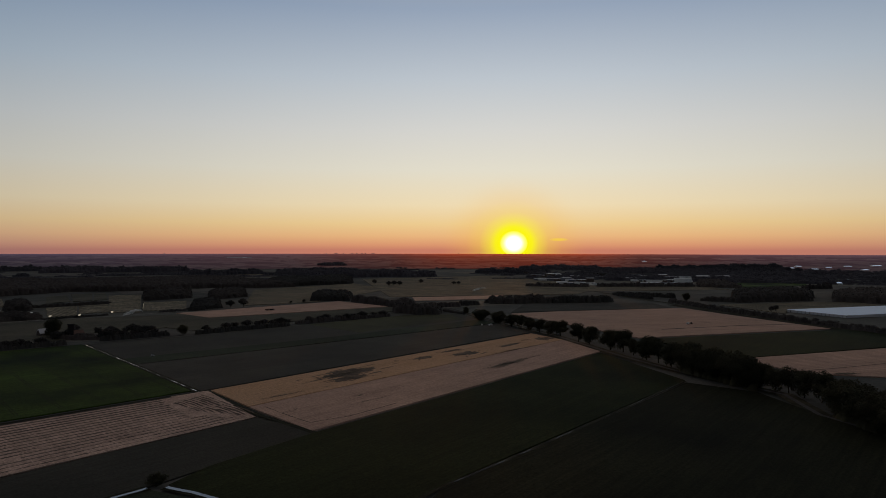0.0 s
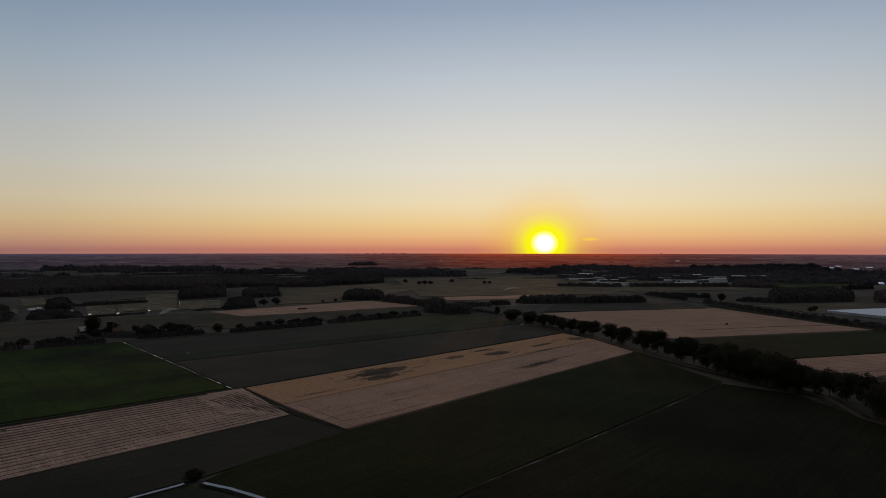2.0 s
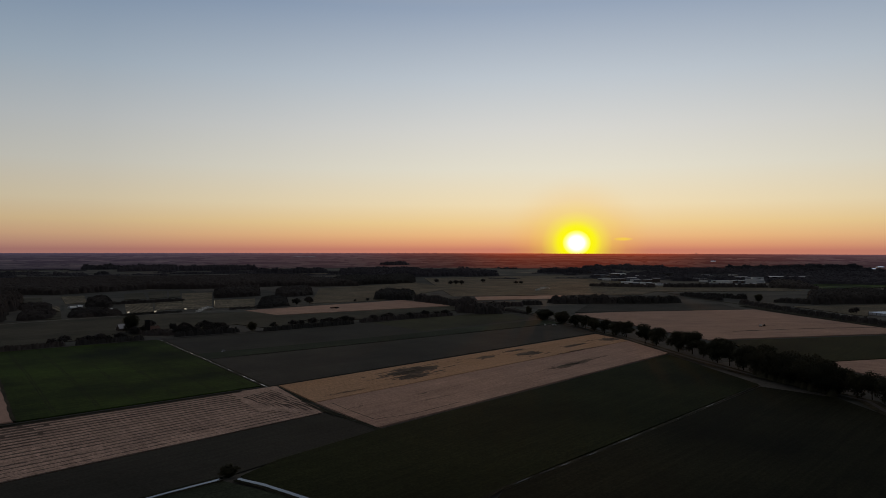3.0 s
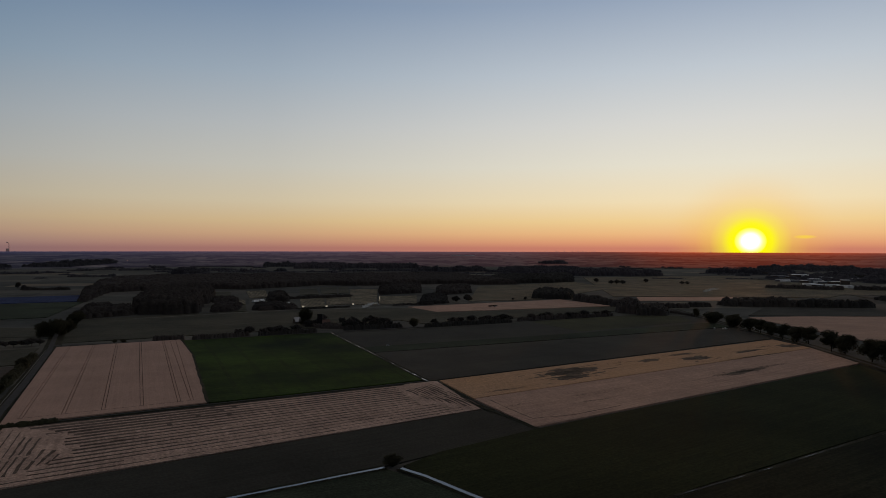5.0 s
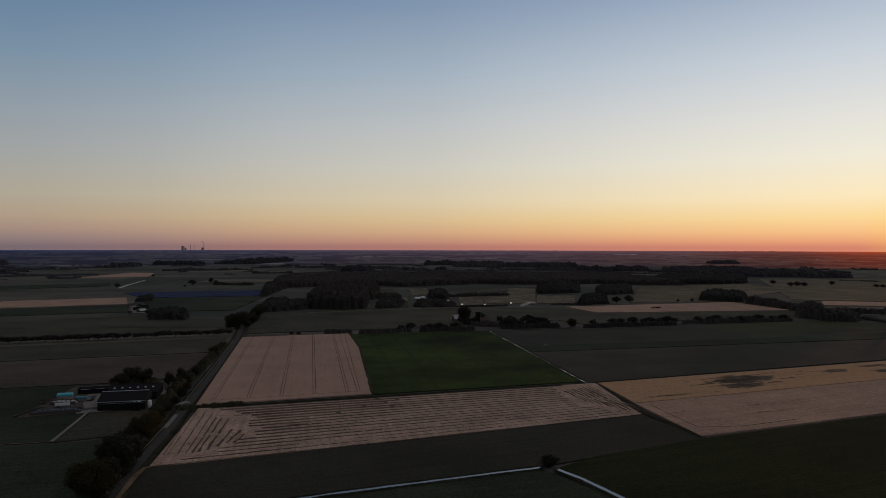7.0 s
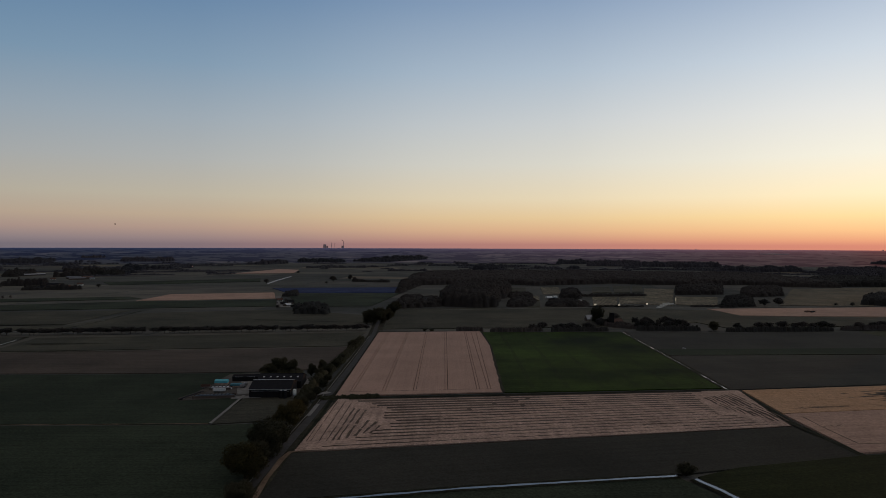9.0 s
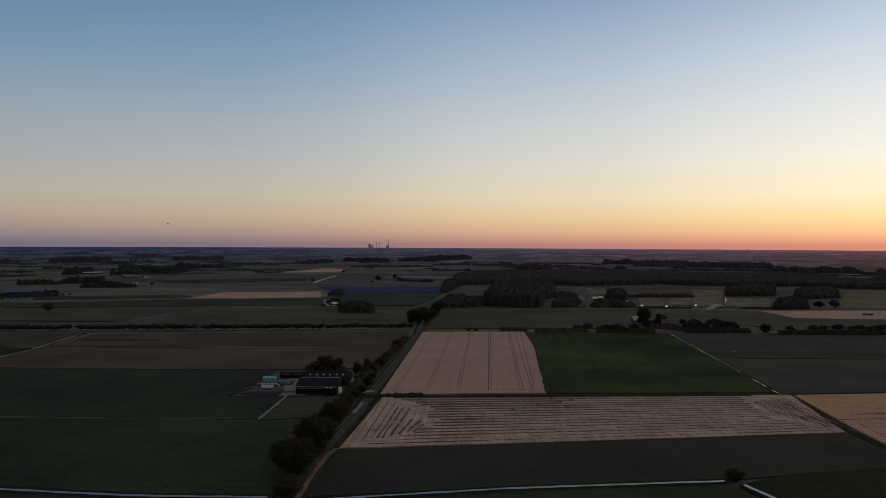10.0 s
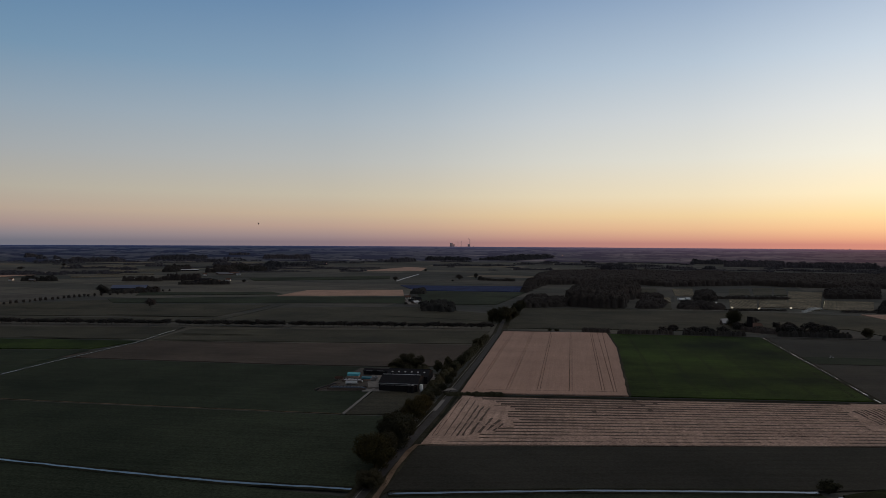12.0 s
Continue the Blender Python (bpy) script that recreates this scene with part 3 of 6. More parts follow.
field("pale_strip", "thin pale stubble strip far off", GRASS_PALE, [(-1390.6, 1725.4), (-1283.6, 1811.2), (-1242.9, 1753.6), (-1341.8, 1658.2)], 0.3)
field("dark_parcel", "dark ploughed parcel far off", GRASS_DARK, [(-826.9, 1214.1), (-591.3, 1293.2), (-545.1, 1242.9), (-793.8, 1148.3)], 0.3)
field("dark_parcel", "dark ploughed parcel far off", GRASS_DARK, [(-881.2, 1781.3), (-531.2, 1989.3), (-490.2, 1836.0), (-803.9, 1656.6)], 0.3)
# fields before the woods
field("wood_meadow", "grey-green meadow between hedge and woods", GRASS, [(-83.3, 1067.5), (197.9, 1109.5), (414.0, 1060.4), (449.5, 945.3), (208.0, 843.6), (-72.5, 812.8)], 0.12)
field("pink_strip", "narrow pale pink grain strip", TAN_GREY, [(413.1, 1082.8), (743.3, 1125.5), (744.2, 966.2), (421.7, 979.8)], 0.4)
field("hedge_meadow", "green meadow strip behind the hedge", GRASS, [(419.5, 970.7), (738.4, 955.4), (696.3, 888.9), (343.9, 832.4), (313.8, 943.4)], 0.12)
field("nursery_plot", "pale nursery plot with rows", NURSERY, [(459.4, 1586.6), (525.2, 1579.4), (377.4, 1139.9), (341.0, 1171.6)], 0.3)
field("nursery_plot", "pale nursery plot with rows", NURSERY, [(451.1, 1341.0), (527.7, 1331.7), (453.1, 1143.2), (387.0, 1158.4)], 0.3)
for q in ([(283.8, 1322.7), (333.2, 1330.9), (287.7, 1147.9), (247.1, 1141.6)], [(336.4, 1331.4), (387.0, 1339.7), (343.1, 1177.2), (296.8, 1170.0)], [(223.8, 1611.3), (268.3, 1619.3), (236.9, 1401.3), (200.6, 1395.1)],
          [(163.6, 1344.5), (184.3, 1348.0), (171.7, 1240.4), (150.7, 1237.0)]):
    field("nursery_plot", "pale nursery plot with rows", NURSERY, q, 0.3)
for q in ([(149.2, 1224.7), (170.1, 1228.1), (154.4, 1107.4), (134.7, 1104.4)], [(350.1, 1634.0), (396.4, 1663.2), (352.1, 1452.3), (309.9, 1445.1)], [(411.2, 1687.3), (456.5, 1695.6), (393.3, 1459.4), (358.0, 1453.3)],
          [(460.6, 1696.3), (485.4, 1700.8), (422.8, 1464.4), (396.8, 1460.0)], [(137.8, 1595.8), (189.8, 1605.1), (166.4, 1404.8), (125.4, 1397.8)]):
    field("nursery_plot", "dull green nursery plot with rows", GRASS, q, 0.3)
field("east_plot", "pale field beside the woods", GRASS_PALE, [(792.7, 1575.3), (1174.1, 1702.8), (1076.2, 1397.3), (702.7, 1141.6), (562.5, 1156.8)], 0.2)
field("sunward_meadow", "broad meadow towards the setting sun", GRASS_PALE, [(1378.4, 1948.3), (1966.4, 1866.4), (1592.4, 1098.5), (1273.0, 961.5), (895.7, 1163.0)], 0.2)
field("sunward_strip", "pale stubble strip towards the setting sun", TAN_GREY, [(921.0, 1118.3), (1117.8, 1043.8), (1040.0, 971.1), (864.0, 1040.5)], 0.3)
# fields past the tree-lined road
field("east_stubble", "broad pale pink stubble field past the road trees", EAST_GRAIN, [(886.7, 709.2), (1102, 608.0), (1044.7, 503.2), (991.5, 400.3), (955.3, 323), (689.7, 434.0), (802.0, 730.7)], 0.4)
field("east_dark_field", "dark green crop field past the road trees", DARK_CROP, [(685.7, 424.3), (944.5, 312.9), (981.6, 226.3), (875.3, 201.8), (630.1, 290.9)], 0.3)
field("east_pale_field", "pale stubble field past the road trees", EAST_GRAIN, [(627.6, 288.7), (864.8, 199.4), (637.4, 146.9), (590.8, 220.8)], 0.3)
field("east_red_field", "dark ploughed field beyond the pale stubble", DARK_SOIL, [(823.8, 750.6), (894.9, 715.8), (1089.3, 619.2), (1173.9, 714.3), (973.5, 851.7)], 0.2)
field("greenhouse_field", "pale stubble field before the greenhouse", GRASS_PALE, [(1219.7, 603.0), (1494.5, 474.8), (1434.1, 399.8), (1205.8, 473.2), (1127.4, 446.7)], 0.2)
field("far_east_strip", "pale strip of stubble far off", GRASS_PALE, [(1516.0, 1126.4), (1844.8, 961.6), (1714.6, 817.9), (1381.1, 1009.4)], 0.2)
field("far_east_green", "green strip far off beyond the woods", BEET, [(2042.9, 965.7), (2370.5, 886.2), (2079.1, 762.1), (1814.9, 835.0)], 0.2)


# ---- roads, tracks and ditches ----
def road(name, label, points, width, mat, z=0.25, ragged=0.3):
    return obj(name, strip_bm(points, width, z, 0.0, ragged, 8.0, len(name)), mat, None, label, "road", "structure")


FARM_ROAD = [(-80, 60), (-79, 250), (-76.5, 335), (-75, 400), (-74.5, 585), (-77, 765), (-84, 900)]
road("verge", "rough grass verge of the farm road", FARM_ROAD, 15.0, VERGE, 0.30, 1.2)
road("farm_road", "narrow worn asphalt farm road", [(x - 1.5, y) for x, y in FARM_ROAD], 4.6, ASPHALT, 0.36)
road("sandy_verge", "sandy bare strip along the field edge", [(-72.5, 180), (-74.2, 271), (-75.3, 290), (-75.2, 318), (-73.6, 328.5), (-64, 333.5)], 2.6, DIRT, 0.38, 0.9)
road("path_edge", "narrow pale worn edge of the farm road", [(-81.6, 250), (-80.9, 359), (-79.6, 415), (-79.8, 520), (-79.9, 622), (-81.5, 760)], 0.4, CONCRETE, 0.38, 0.35)
road("roadside_bank", "dark weedy bank beside the farm road", [(-71.6, 340), (-71.6, 430), (-72.2, 520), (-72.9, 622), (-74.5, 760)], 2.2, BANK, 0.37, 0.9)
TREE_ROAD = [(795.6, 874.8), (715.2, 701.2), (630.2, 499.9), (560.2, 370.7), (524.8, 293.2), (494.5, 195.9), (450.6, 158.7), (400, 60)]
road("verge", "rough grass verge of the tree-lined road", TREE_ROAD, 13.0, VERGE, 0.40, 1.2)
road("tree_lined_road", "narrow asphalt road beside a row of trees", TREE_ROAD, 3.4, ASPHALT, 0.46)
EAST_ROAD = [(1391.5, 1000.5), (1263.7, 805), (1186, 680), (1127, 598), (1079, 526), (1048, 468), (1019, 416), (994, 370), (950, 290), (890, 190)]
road("verge", "dark rough verge along the country road", [(1161, 660), (1108, 581), (1068, 515), (1038, 458), (1011, 408), (988, 363), (966, 326), (920, 245)], 24.0, BANK, 0.30, 3.0)
road("east_road", "narrow country road beyond the stubble", EAST_ROAD, 8.0, VERGE, 0.42, 1.0)
HEDGE_ROAD = [(-82.9, 794.5), (57.1, 786.2), (204.4, 796.3), (318.1, 802.5), (459.2, 816.0), (648.5, 827.8), (751.9, 813.3)]
road("hedge_road", "narrow lane along the hedges", HEDGE_ROAD, 4.5, ASPHALT, 0.45)
WOOD_ROAD = [(-6.7, 1049.9), (196.1, 1099.3), (348.2, 1097.1), (440.6, 1111.7), (710.4, 1154.0), (894.1, 1141.5)]
road("wood_lane", "pale lane along the nursery plots", WOOD_ROAD, 2.4, CONCRETE, 0.4)
road("far_lane", "pale winding lane far off", [(-444.8, 1734.2), (-458.5, 1876.5), (-472.6, 2121.4)], 6.0, PALE_ROOF, 0.35)


def ditch(label, points, width, bank=2.4, broken=0.0):
    """A ditch between dark banks; broken: how far weeds close the water over."""
    obj("bank", strip_bm(points, width + bank * 2, 0.44, 0, 0.5), BANK, None, "dark grassy bank of a drainage ditch", "bank", "structure")
    obj("water", strip_bm(points, width, 0.47, 0, broken or width * 0.12, 4.0), WATER, None, label, "ditch water", "structure")


road("field_margin", "dark grassy margin between crop and stubble", [(-68.0, 445.5), (54.4, 459.6), (204.9, 476.2)], 3.4, BANK, 0.22, 0.6)
road("weedy_margin", "ragged weeds between wheat and green crop", [(42.0, 792.8), (45.9, 676.3), (41.9, 530.7), (40.3, 464.6)], 2.0, VERGE, 0.82, 0.9)
for line, wide in (([(-618.5, 833.2), (-562.0, 834.9), (-461.8, 841.2)], 4.0), ([(-562.9, 621.2), (-504.5, 622.4), (-446.6, 622.3)], 2.4), ([(-412.3, 676.8), (-333.6, 684.8)], 3.2), ([(-422.7, 627.2), (-361.4, 629.5), (-262.8, 636.8)], 2.2),
                   ([(-249.3, 903.8), (-97.7, 872.7)], 3.6), ([(-184.6, 1085.6), (-120.6, 1079.0)], 4.0), ([(-799.3, 883.9), (-707.4, 895.0), (-648.8, 934.2)], 3.0), ([(-452.3, 1640.9), (-109.2, 1625.0)], 6.0), ([(-1308.6, 1449.9), (-1110.3, 1476.5), (-987.6, 1535.7)], 6.0),
                   ([(-946.3, 1760.1), (-713.0, 1802.5)], 7.0)):
    road("meadow_ditch", "thin dark ditch line between meadows", line, wide, BANK, 0.9, 1.0)
BUSH_AT = (105.8, 298.0)
ditch("straight drainage ditch reflecting the bright sky", [(101.3, 296.6), (51.1, 288.0), (6.6, 280.0), (-70, 261)], 1.9, 2.2, 0.7)
ditch("drainage ditch reflecting the sky beside the meadow", [(-86, 263), (-140.2, 260.5), (-195.0, 263.1), (-256.2, 267.4), (-420, 290)], 1.7, 2.2, 0.8)
ditch("drainage ditch bending round the meadow corner", [(107.6, 292.6), (113.6, 278.6), (121.5, 251.3), (150, 160), (160, 60)], 2.2)
ditch("narrow ditch with broken glints between the fields", [(204.8, 787.1), (200.4, 602.2), (196.4, 473.2)], 0.05, 2.6, 1.0)
ditch("narrow dark ditch beside the grain field", [(201.3, 471.4), (195.9, 389.0), (199.8, 326.6)], -0.3, 2.2, 0.4)
ditch("narrow ditch with glints between dark crops", [(146, 203), (189.5, 215.1), (263.8, 226.9), (372.2, 246.2), (488.1, 267.1)], -0.16, 1.5, 0.55)
ditch("narrow ditch winding over the meadows", [(-419.6, 441.1), (-422.9, 509.4), (-423.5, 610.7), (-444.6, 732.0)], 0.8, 1.9, 0.7)
ditch("narrow ditch winding over the far meadows", [(-442.9, 797.8), (-441.1, 890.4), (-448.4, 1021.9)], 0.3, 1.9, 1.0)


# ---- trees ----
def crown_mesh(name, seed, lobes, leaves, size, mat, squash=1.0, upright=False):
    """A crown one metre wide and high, its foot at zero: leaf clumps spread over uneven lobes."""
    rng = np.random.default_rng(seed)
    cs, ns, ss = [], [], []
    for i in range(lobes):
        d = ball_points(rng, 1)[0] * (0.05 if i == 0 else rng.uniform(0.45, 1.15))
        r = rng.uniform(0.27, 0.34) if i == 0 else rng.uniform(0.09, 0.22)
        c = np.array([d[0] * 0.31, d[1] * 0.31, 0.52 + d[2] * 0.33])
        if upright:
            c[:2] *= 1.15 - 0.55 * max(0.0, c[2] - 0.3)
        n = int(leaves * r * r * 9 / lobes * 2.2)
        p = ball_points(rng, n)
        cs.append(c + p * np.array([r, r, r * squash]) * rng.uniform(0.6, 1.12, (n, 1)))
        ns.append(p + rng.normal(0, 0.4, (n, 3)))
        ss.append(rng.uniform(0.6, 1.25, n) * size)
    return quads(name, np.concatenate(cs), np.concatenate(ns), np.concatenate(ss), mat)


def trunk_mesh(name, seed, mat):
    """A trunk with four limbs, for a tree one metre high."""
    rng = np.random.default_rng(seed)
    bm = tube([(0, 0, -0.03), (0.005, 0.004, 0.12), (-0.006, 0.004, 0.34), (0.008, -0.006, 0.62)], 0.022, 0.009)
    for i in range(4):
        a = i * 1.7 + rng.uniform(0, 0.8)
        z = rng.uniform(0.24, 0.42)
        limb = tube([(0, 0, z), (math.cos(a) * 0.09, math.sin(a) * 0.09, z + 0.13), (math.cos(a) * 0.2, math.sin(a) * 0.2, z + 0.24)], 0.010, 0.003, 5)
        tmp = bpy.data.meshes.new("limb")
        limb.to_mesh(tmp)
        limb.free()
        bm.from_mesh(tmp)
        bpy.data.meshes.remove(tmp)
    me = bpy.data.meshes.new(name)
    bm.to_mesh(me)
    bm.free()
    me.materials.append(mat)
    return me


TREES = {}
KINDS = {  # seed, lobes, leaves, leaf size, material, upright, crown foot
    "oak": (3, 34, 18000, 0.0145, LEAF, False, -0.03), "ash": (7, 30, 18000, 0.0145, LEAF, False, -0.02), "maple": (12, 34, 22000, 0.0135, LEAF_TURNING, False, -0.05),
    "poplar": (21, 30, 8500, 0.020, LEAF, True, 0.03), "lime": (31, 28, 8500, 0.020, LEAF, True, 0.04),
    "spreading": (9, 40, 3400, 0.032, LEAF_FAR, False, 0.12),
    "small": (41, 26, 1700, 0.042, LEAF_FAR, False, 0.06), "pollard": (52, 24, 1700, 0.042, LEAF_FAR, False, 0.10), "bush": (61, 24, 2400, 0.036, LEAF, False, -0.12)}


def tree(kind, at, height, width, label, group, turn=None, category="tree"):
    name = "bush" if kind == "bush" else "tree"
    turn = random.uniform(0, 360) if turn is None else turn
    m = pose(at[0], at[1], 0.3, 0, 0, turn)
    if kind in TREES:
        first = TREES[kind]
        w, h = first.scale.x, first.scale.z
        ob = copy_thing(first, m @ Matrix.Diagonal((width / w, width / w, height / h, 1)))
        return tagged(ob, label, category, group)
    seed, lobes, leaves, size, mat, upright, foot = KINDS[kind]
    top = new(name)
    crown = new("crown", crown_mesh("crown_" + kind, seed, lobes, leaves, size, mat, 0.9, upright))
    crown.parent = top
    crown.matrix_basis = Matrix.LocRotScale((0, 0, foot), None, (1, 1, 1 - foot))
    stem = new("trunk", trunk_mesh("trunk_" + kind, seed, BARK))
    stem.parent = top
    top.matrix_basis = m @ Matrix.Diagonal((width, width, height, 1))
    TREES[kind] = top
    return tagged(top, label, category, group)


def within(p, c):
    inside = np.zeros(len(p), bool)
    for a, b in zip(c, np.roll(c, -1, 0)):
        cross = (a[1] > p[:, 1]) != (b[1] > p[:, 1])
        with np.errstate(divide="ignore", invalid="ignore"):
            inside ^= cross & (p[:, 0] < (b[0] - a[0]) * (p[:, 1] - a[1]) / (b[1] - a[1]) + a[0])
    return inside


def crowns(corners, spacing, low, high, clumps, seed, uneven, closed=0.0):
    """Crown beside crown over a polygon: a closed, rolling leaf roof with sides down to the ground, and leaf clumps that roughen it."""
    rng = np.random.default_rng(seed)
    c = np.array([lift(q)[:2] for q in corners], float)
    lo, hi = c.min(0) - spacing, c.max(0) + spacing
    nx, ny = int((hi[0] - lo[0]) / spacing) + 2, int((hi[1] - lo[1]) / spacing) + 2
    cell = np.stack(np.meshgrid(np.arange(nx), np.arange(ny)), -1)
    heart = lo + (cell + 0.5 + rng.uniform(-0.46, 0.46, cell.shape)) * spacing
    wave = 1 + uneven * np.sin(heart[..., 0] * 0.021 * (1 + uneven * 5) + seed) * np.cos(heart[..., 1] * 0.017 * (1 + uneven * 5))
    tall = rng.uniform(low * 0.92, high * 1.05, (ny, nx)) * wave * np.where(rng.random((ny, nx)) < 0.1, 0.8, 1.0)
    wide = spacing * rng.uniform(0.58, 1.0, (ny, nx))
    grown = within(heart.reshape(-1, 2), c).reshape(ny, nx)
    if not grown.any():
        grown[ny // 2, nx // 2] = True
    # a closed wood: lower crowns at its edges, and a roof that dips little between the crowns inside
    deep = np.zeros((ny, nx))
    for dx in range(-2, 3):
        for dy in range(-2, 3):
            deep += np.roll(np.roll(grown, dx, 1), dy, 0) / 25
    tall *= 1 + closed * 0.55 * (np.minimum(1.0, deep * 1.1) - 1)
    dip = 0.22 + 0.5 * closed * np.clip(deep * 2 - 1, 0, 1)
    step = max(0.6, spacing * 0.24)
    gx, gy = np.meshgrid(np.arange(lo[0] - spacing, hi[0] + spacing, step), np.arange(lo[1] - spacing, hi[1] + spacing, step))
    gx, gy = gx + rng.uniform(-0.3, 0.3, gx.shape) * step, gy + rng.uniform(-0.3, 0.3, gy.shape) * step
    ix, iy = np.floor((gx - lo[0]) / spacing).astype(int), np.floor((gy - lo[1]) / spacing).astype(int)
    top = np.zeros(gx.shape)
    for dx in (-1, 0, 1):
        for dy in (-1, 0, 1):
            jx, jy = np.clip(ix + dx, 0, nx - 1), np.clip(iy + dy, 0, ny - 1)
            off = np.hypot(gx - heart[jy, jx, 0], gy - heart[jy, jx, 1]) / wide[jy, jx]
            top = np.maximum(top, np.where(grown[jy, jx] & (off < 1), tall[jy, jx] * (dip[jy, jx] + (1 - dip[jy, jx]) * np.sqrt(np.maximum(0, 1 - off ** 2.6))), 0))
    inside = top > 0
    foot = np.maximum(0.0, (np.hypot(gx, gy) - RIM) * TILT)
    z = foot + np.where(inside, top * rng.uniform(0.88 + 0.08 * closed, 1.05 - 0.02 * closed, gx.shape), -0.2)
    index = np.arange(gx.size).reshape(gx.shape)
    faces = np.stack([index[:-1, :-1], index[:-1, 1:], index[1:, 1:], index[1:, :-1]], -1).reshape(-1, 4)
    roof = np.stack([gx, gy, z], -1).reshape(-1, 3), faces[inside.ravel()[faces].any(1)]
    # leaf clumps over the domes
    p, h, r = heart[grown], tall[grown], wide[grown]
    d = ball_points(rng, len(p) * clumps).reshape(len(p), clumps, 3)
    d[..., 2] = np.abs(d[..., 2])
    ground_z = np.maximum(0.0, (np.hypot(p[:, 0], p[:, 1]) - RIM) * TILT)[:, None]
    reach = r[:, None] * rng.uniform(0.86, 1.12, d.shape[:2])
    places = np.stack([p[:, 0, None] + d[..., 0] * reach, p[:, 1, None] + d[..., 1] * reach, ground_z + h[:, None] * (0.24 + 0.78 * np.sqrt(d[..., 2]))], -1)
    sizes = np.minimum(r[:, None] * rng.uniform(0.10, 0.24, d.shape[:2]), 1.5)
    return (places.reshape(-1, 3), (d + rng.normal(0, 0.25, d.shape)).reshape(-1, 3), sizes.ravel()), roof


def merged(made):
    """Several leaf roofs with their clumps as one."""
    leaves = [np.concatenate(p) for p in zip(*(m[0] for m in made))]
    start = np.cumsum([0] + [len(m[1][0]) for m in made])
    return leaves, (np.concatenate([m[1][0] for m in made]), np.concatenate([m[1][1] + n for m, n in zip(made, start)]))


def wood(name, label, corners, spacing, low, high, clumps=42, category="woods", mat=None, seed=1, uneven=0.15):
    """Crown beside crown over a polygon, as one mass."""
    leaves, roof = crowns(corners, spacing, low, high, max(10, int(clumps * 0.8)), seed, uneven, 1.0 if category in ("forest", "copse") else 0.0)
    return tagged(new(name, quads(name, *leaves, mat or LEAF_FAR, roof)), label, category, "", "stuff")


def band(a, b, depth):
    """A long rectangle of that depth behind the line from a to b."""
    a, b = Vector(a), Vector(b)
    side = Vector((-(b - a).y, (b - a).x)).normalized()
    if side.dot((a + b) / 2) < 0:
        side = -side
    return [tuple(a), tuple(b), tuple(b + side * depth), tuple(a + side * depth)]


def grove(a, b, high, seed):
    """A far belt or block of trees whose front runs from a to b; what stands higher than a tree is its depth."""
    far = (Vector(a) + Vector(b)).length / 2
    tall = min(high, 17.0)
    depth = 16 + max(0.0, high - 17) * far / 83
    x, y, _ = lift(((a[0] + b[0]) / 2, (a[1] + b[1]) / 2))
    tall *= math.hypot(x, y) / far
    label = "dark belt of far trees on the plain" if depth < 60 else "dark block of far woods on the plain"
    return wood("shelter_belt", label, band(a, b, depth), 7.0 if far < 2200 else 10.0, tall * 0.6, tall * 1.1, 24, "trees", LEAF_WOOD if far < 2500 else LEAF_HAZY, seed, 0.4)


def hedge(label, a, b, high, width=3.0, seed=5):
    return wood("hedge", label, band(a, b, width), 1.9, high * 0.8, high * 1.15, 26, "hedge", LEAF_FAR, seed)


# trees along the farm road
NEAR = "trees along the farm road"
tree("oak", (-79.2, 264.6), 9, 14, "low spreading dark broadleaf tree by the road", NEAR)
tree("maple", (-84.1, 289.9), 17.5, 20.5, "large broadleaf tree with yellowing crown by the road", NEAR)
tree("ash", (-81.4, 302.7), 13.5, 15.0, "slender broadleaf tree on the road verge", NEAR)
tree("oak", (-82.6, 321.4), 19.5, 21.5, "large dark broadleaf tree by the road", NEAR)
tree("ash", (-80.7, 337.8), 13.0, 14.0, "dark broadleaf tree at the field entrance", NEAR)
tree("maple", (-84.9, 371.3), 14.5, 15.5, "round broadleaf tree with turning leaves", NEAR)
tree("maple", (-84.7, 395.5), 11.5, 12.0, "small round tree with turning leaves", NEAR)
for at, h, w in (((-84.7, 415.5), 8, 12), ((-84.5, 435.8), 6, 10), ((-83.9, 452.9), 6, 9), ((-84.1, 475.0), 7, 9), ((-84.2, 499.4), 6, 8)):
    tree("ash", at, h, w, "small dark tree on the road verge beside the farm", NEAR)
for at, h, w in (((-139.6, 530.8), 5, 8), ((-134.3, 532.0), 9, 12), ((-130.4, 535.4), 12, 12), ((-125.4, 533.9), 12.5, 12), ((-121.8, 534.7), 9, 9), ((-117.4, 535.7), 11, 9),
                 ((-99.0, 515.2), 11, 9), ((-92.7, 511.9), 9, 10), ((-88.8, 519.8), 10, 11), ((-93.8, 533.2), 11, 10), ((-92.1, 485.8), 7, 9)):
    tree("poplar" if h > 10.5 else "oak", at, h, w, "dark broadleaf tree sheltering the farm buildings", "trees round the farm")
wood("undergrowth", "dark undergrowth below the farm trees", band((-139.8, 528.2), (-108.4, 532.6), 5), 2.6, 2.0, 4.5, 34, "undergrowth", LEAF, 301)
for n, (a, b, h) in enumerate((((-91.4, 440.4), (-88.9, 486.5), 3.6), ((-89.3, 458.8), (-88.0, 515.3), 5.0), ((-88.0, 515.3), (-85.7, 598.9), 4.4), ((-85.7, 598.9), (-84.0, 725.8), 4.0))):
    wood("hedgerow", "dark shrubby hedgerow along the road verge", band(a, b, 4.5), 2.2, h * 0.7, h * 1.25, 34, "hedgerow", LEAF, 310 + n)
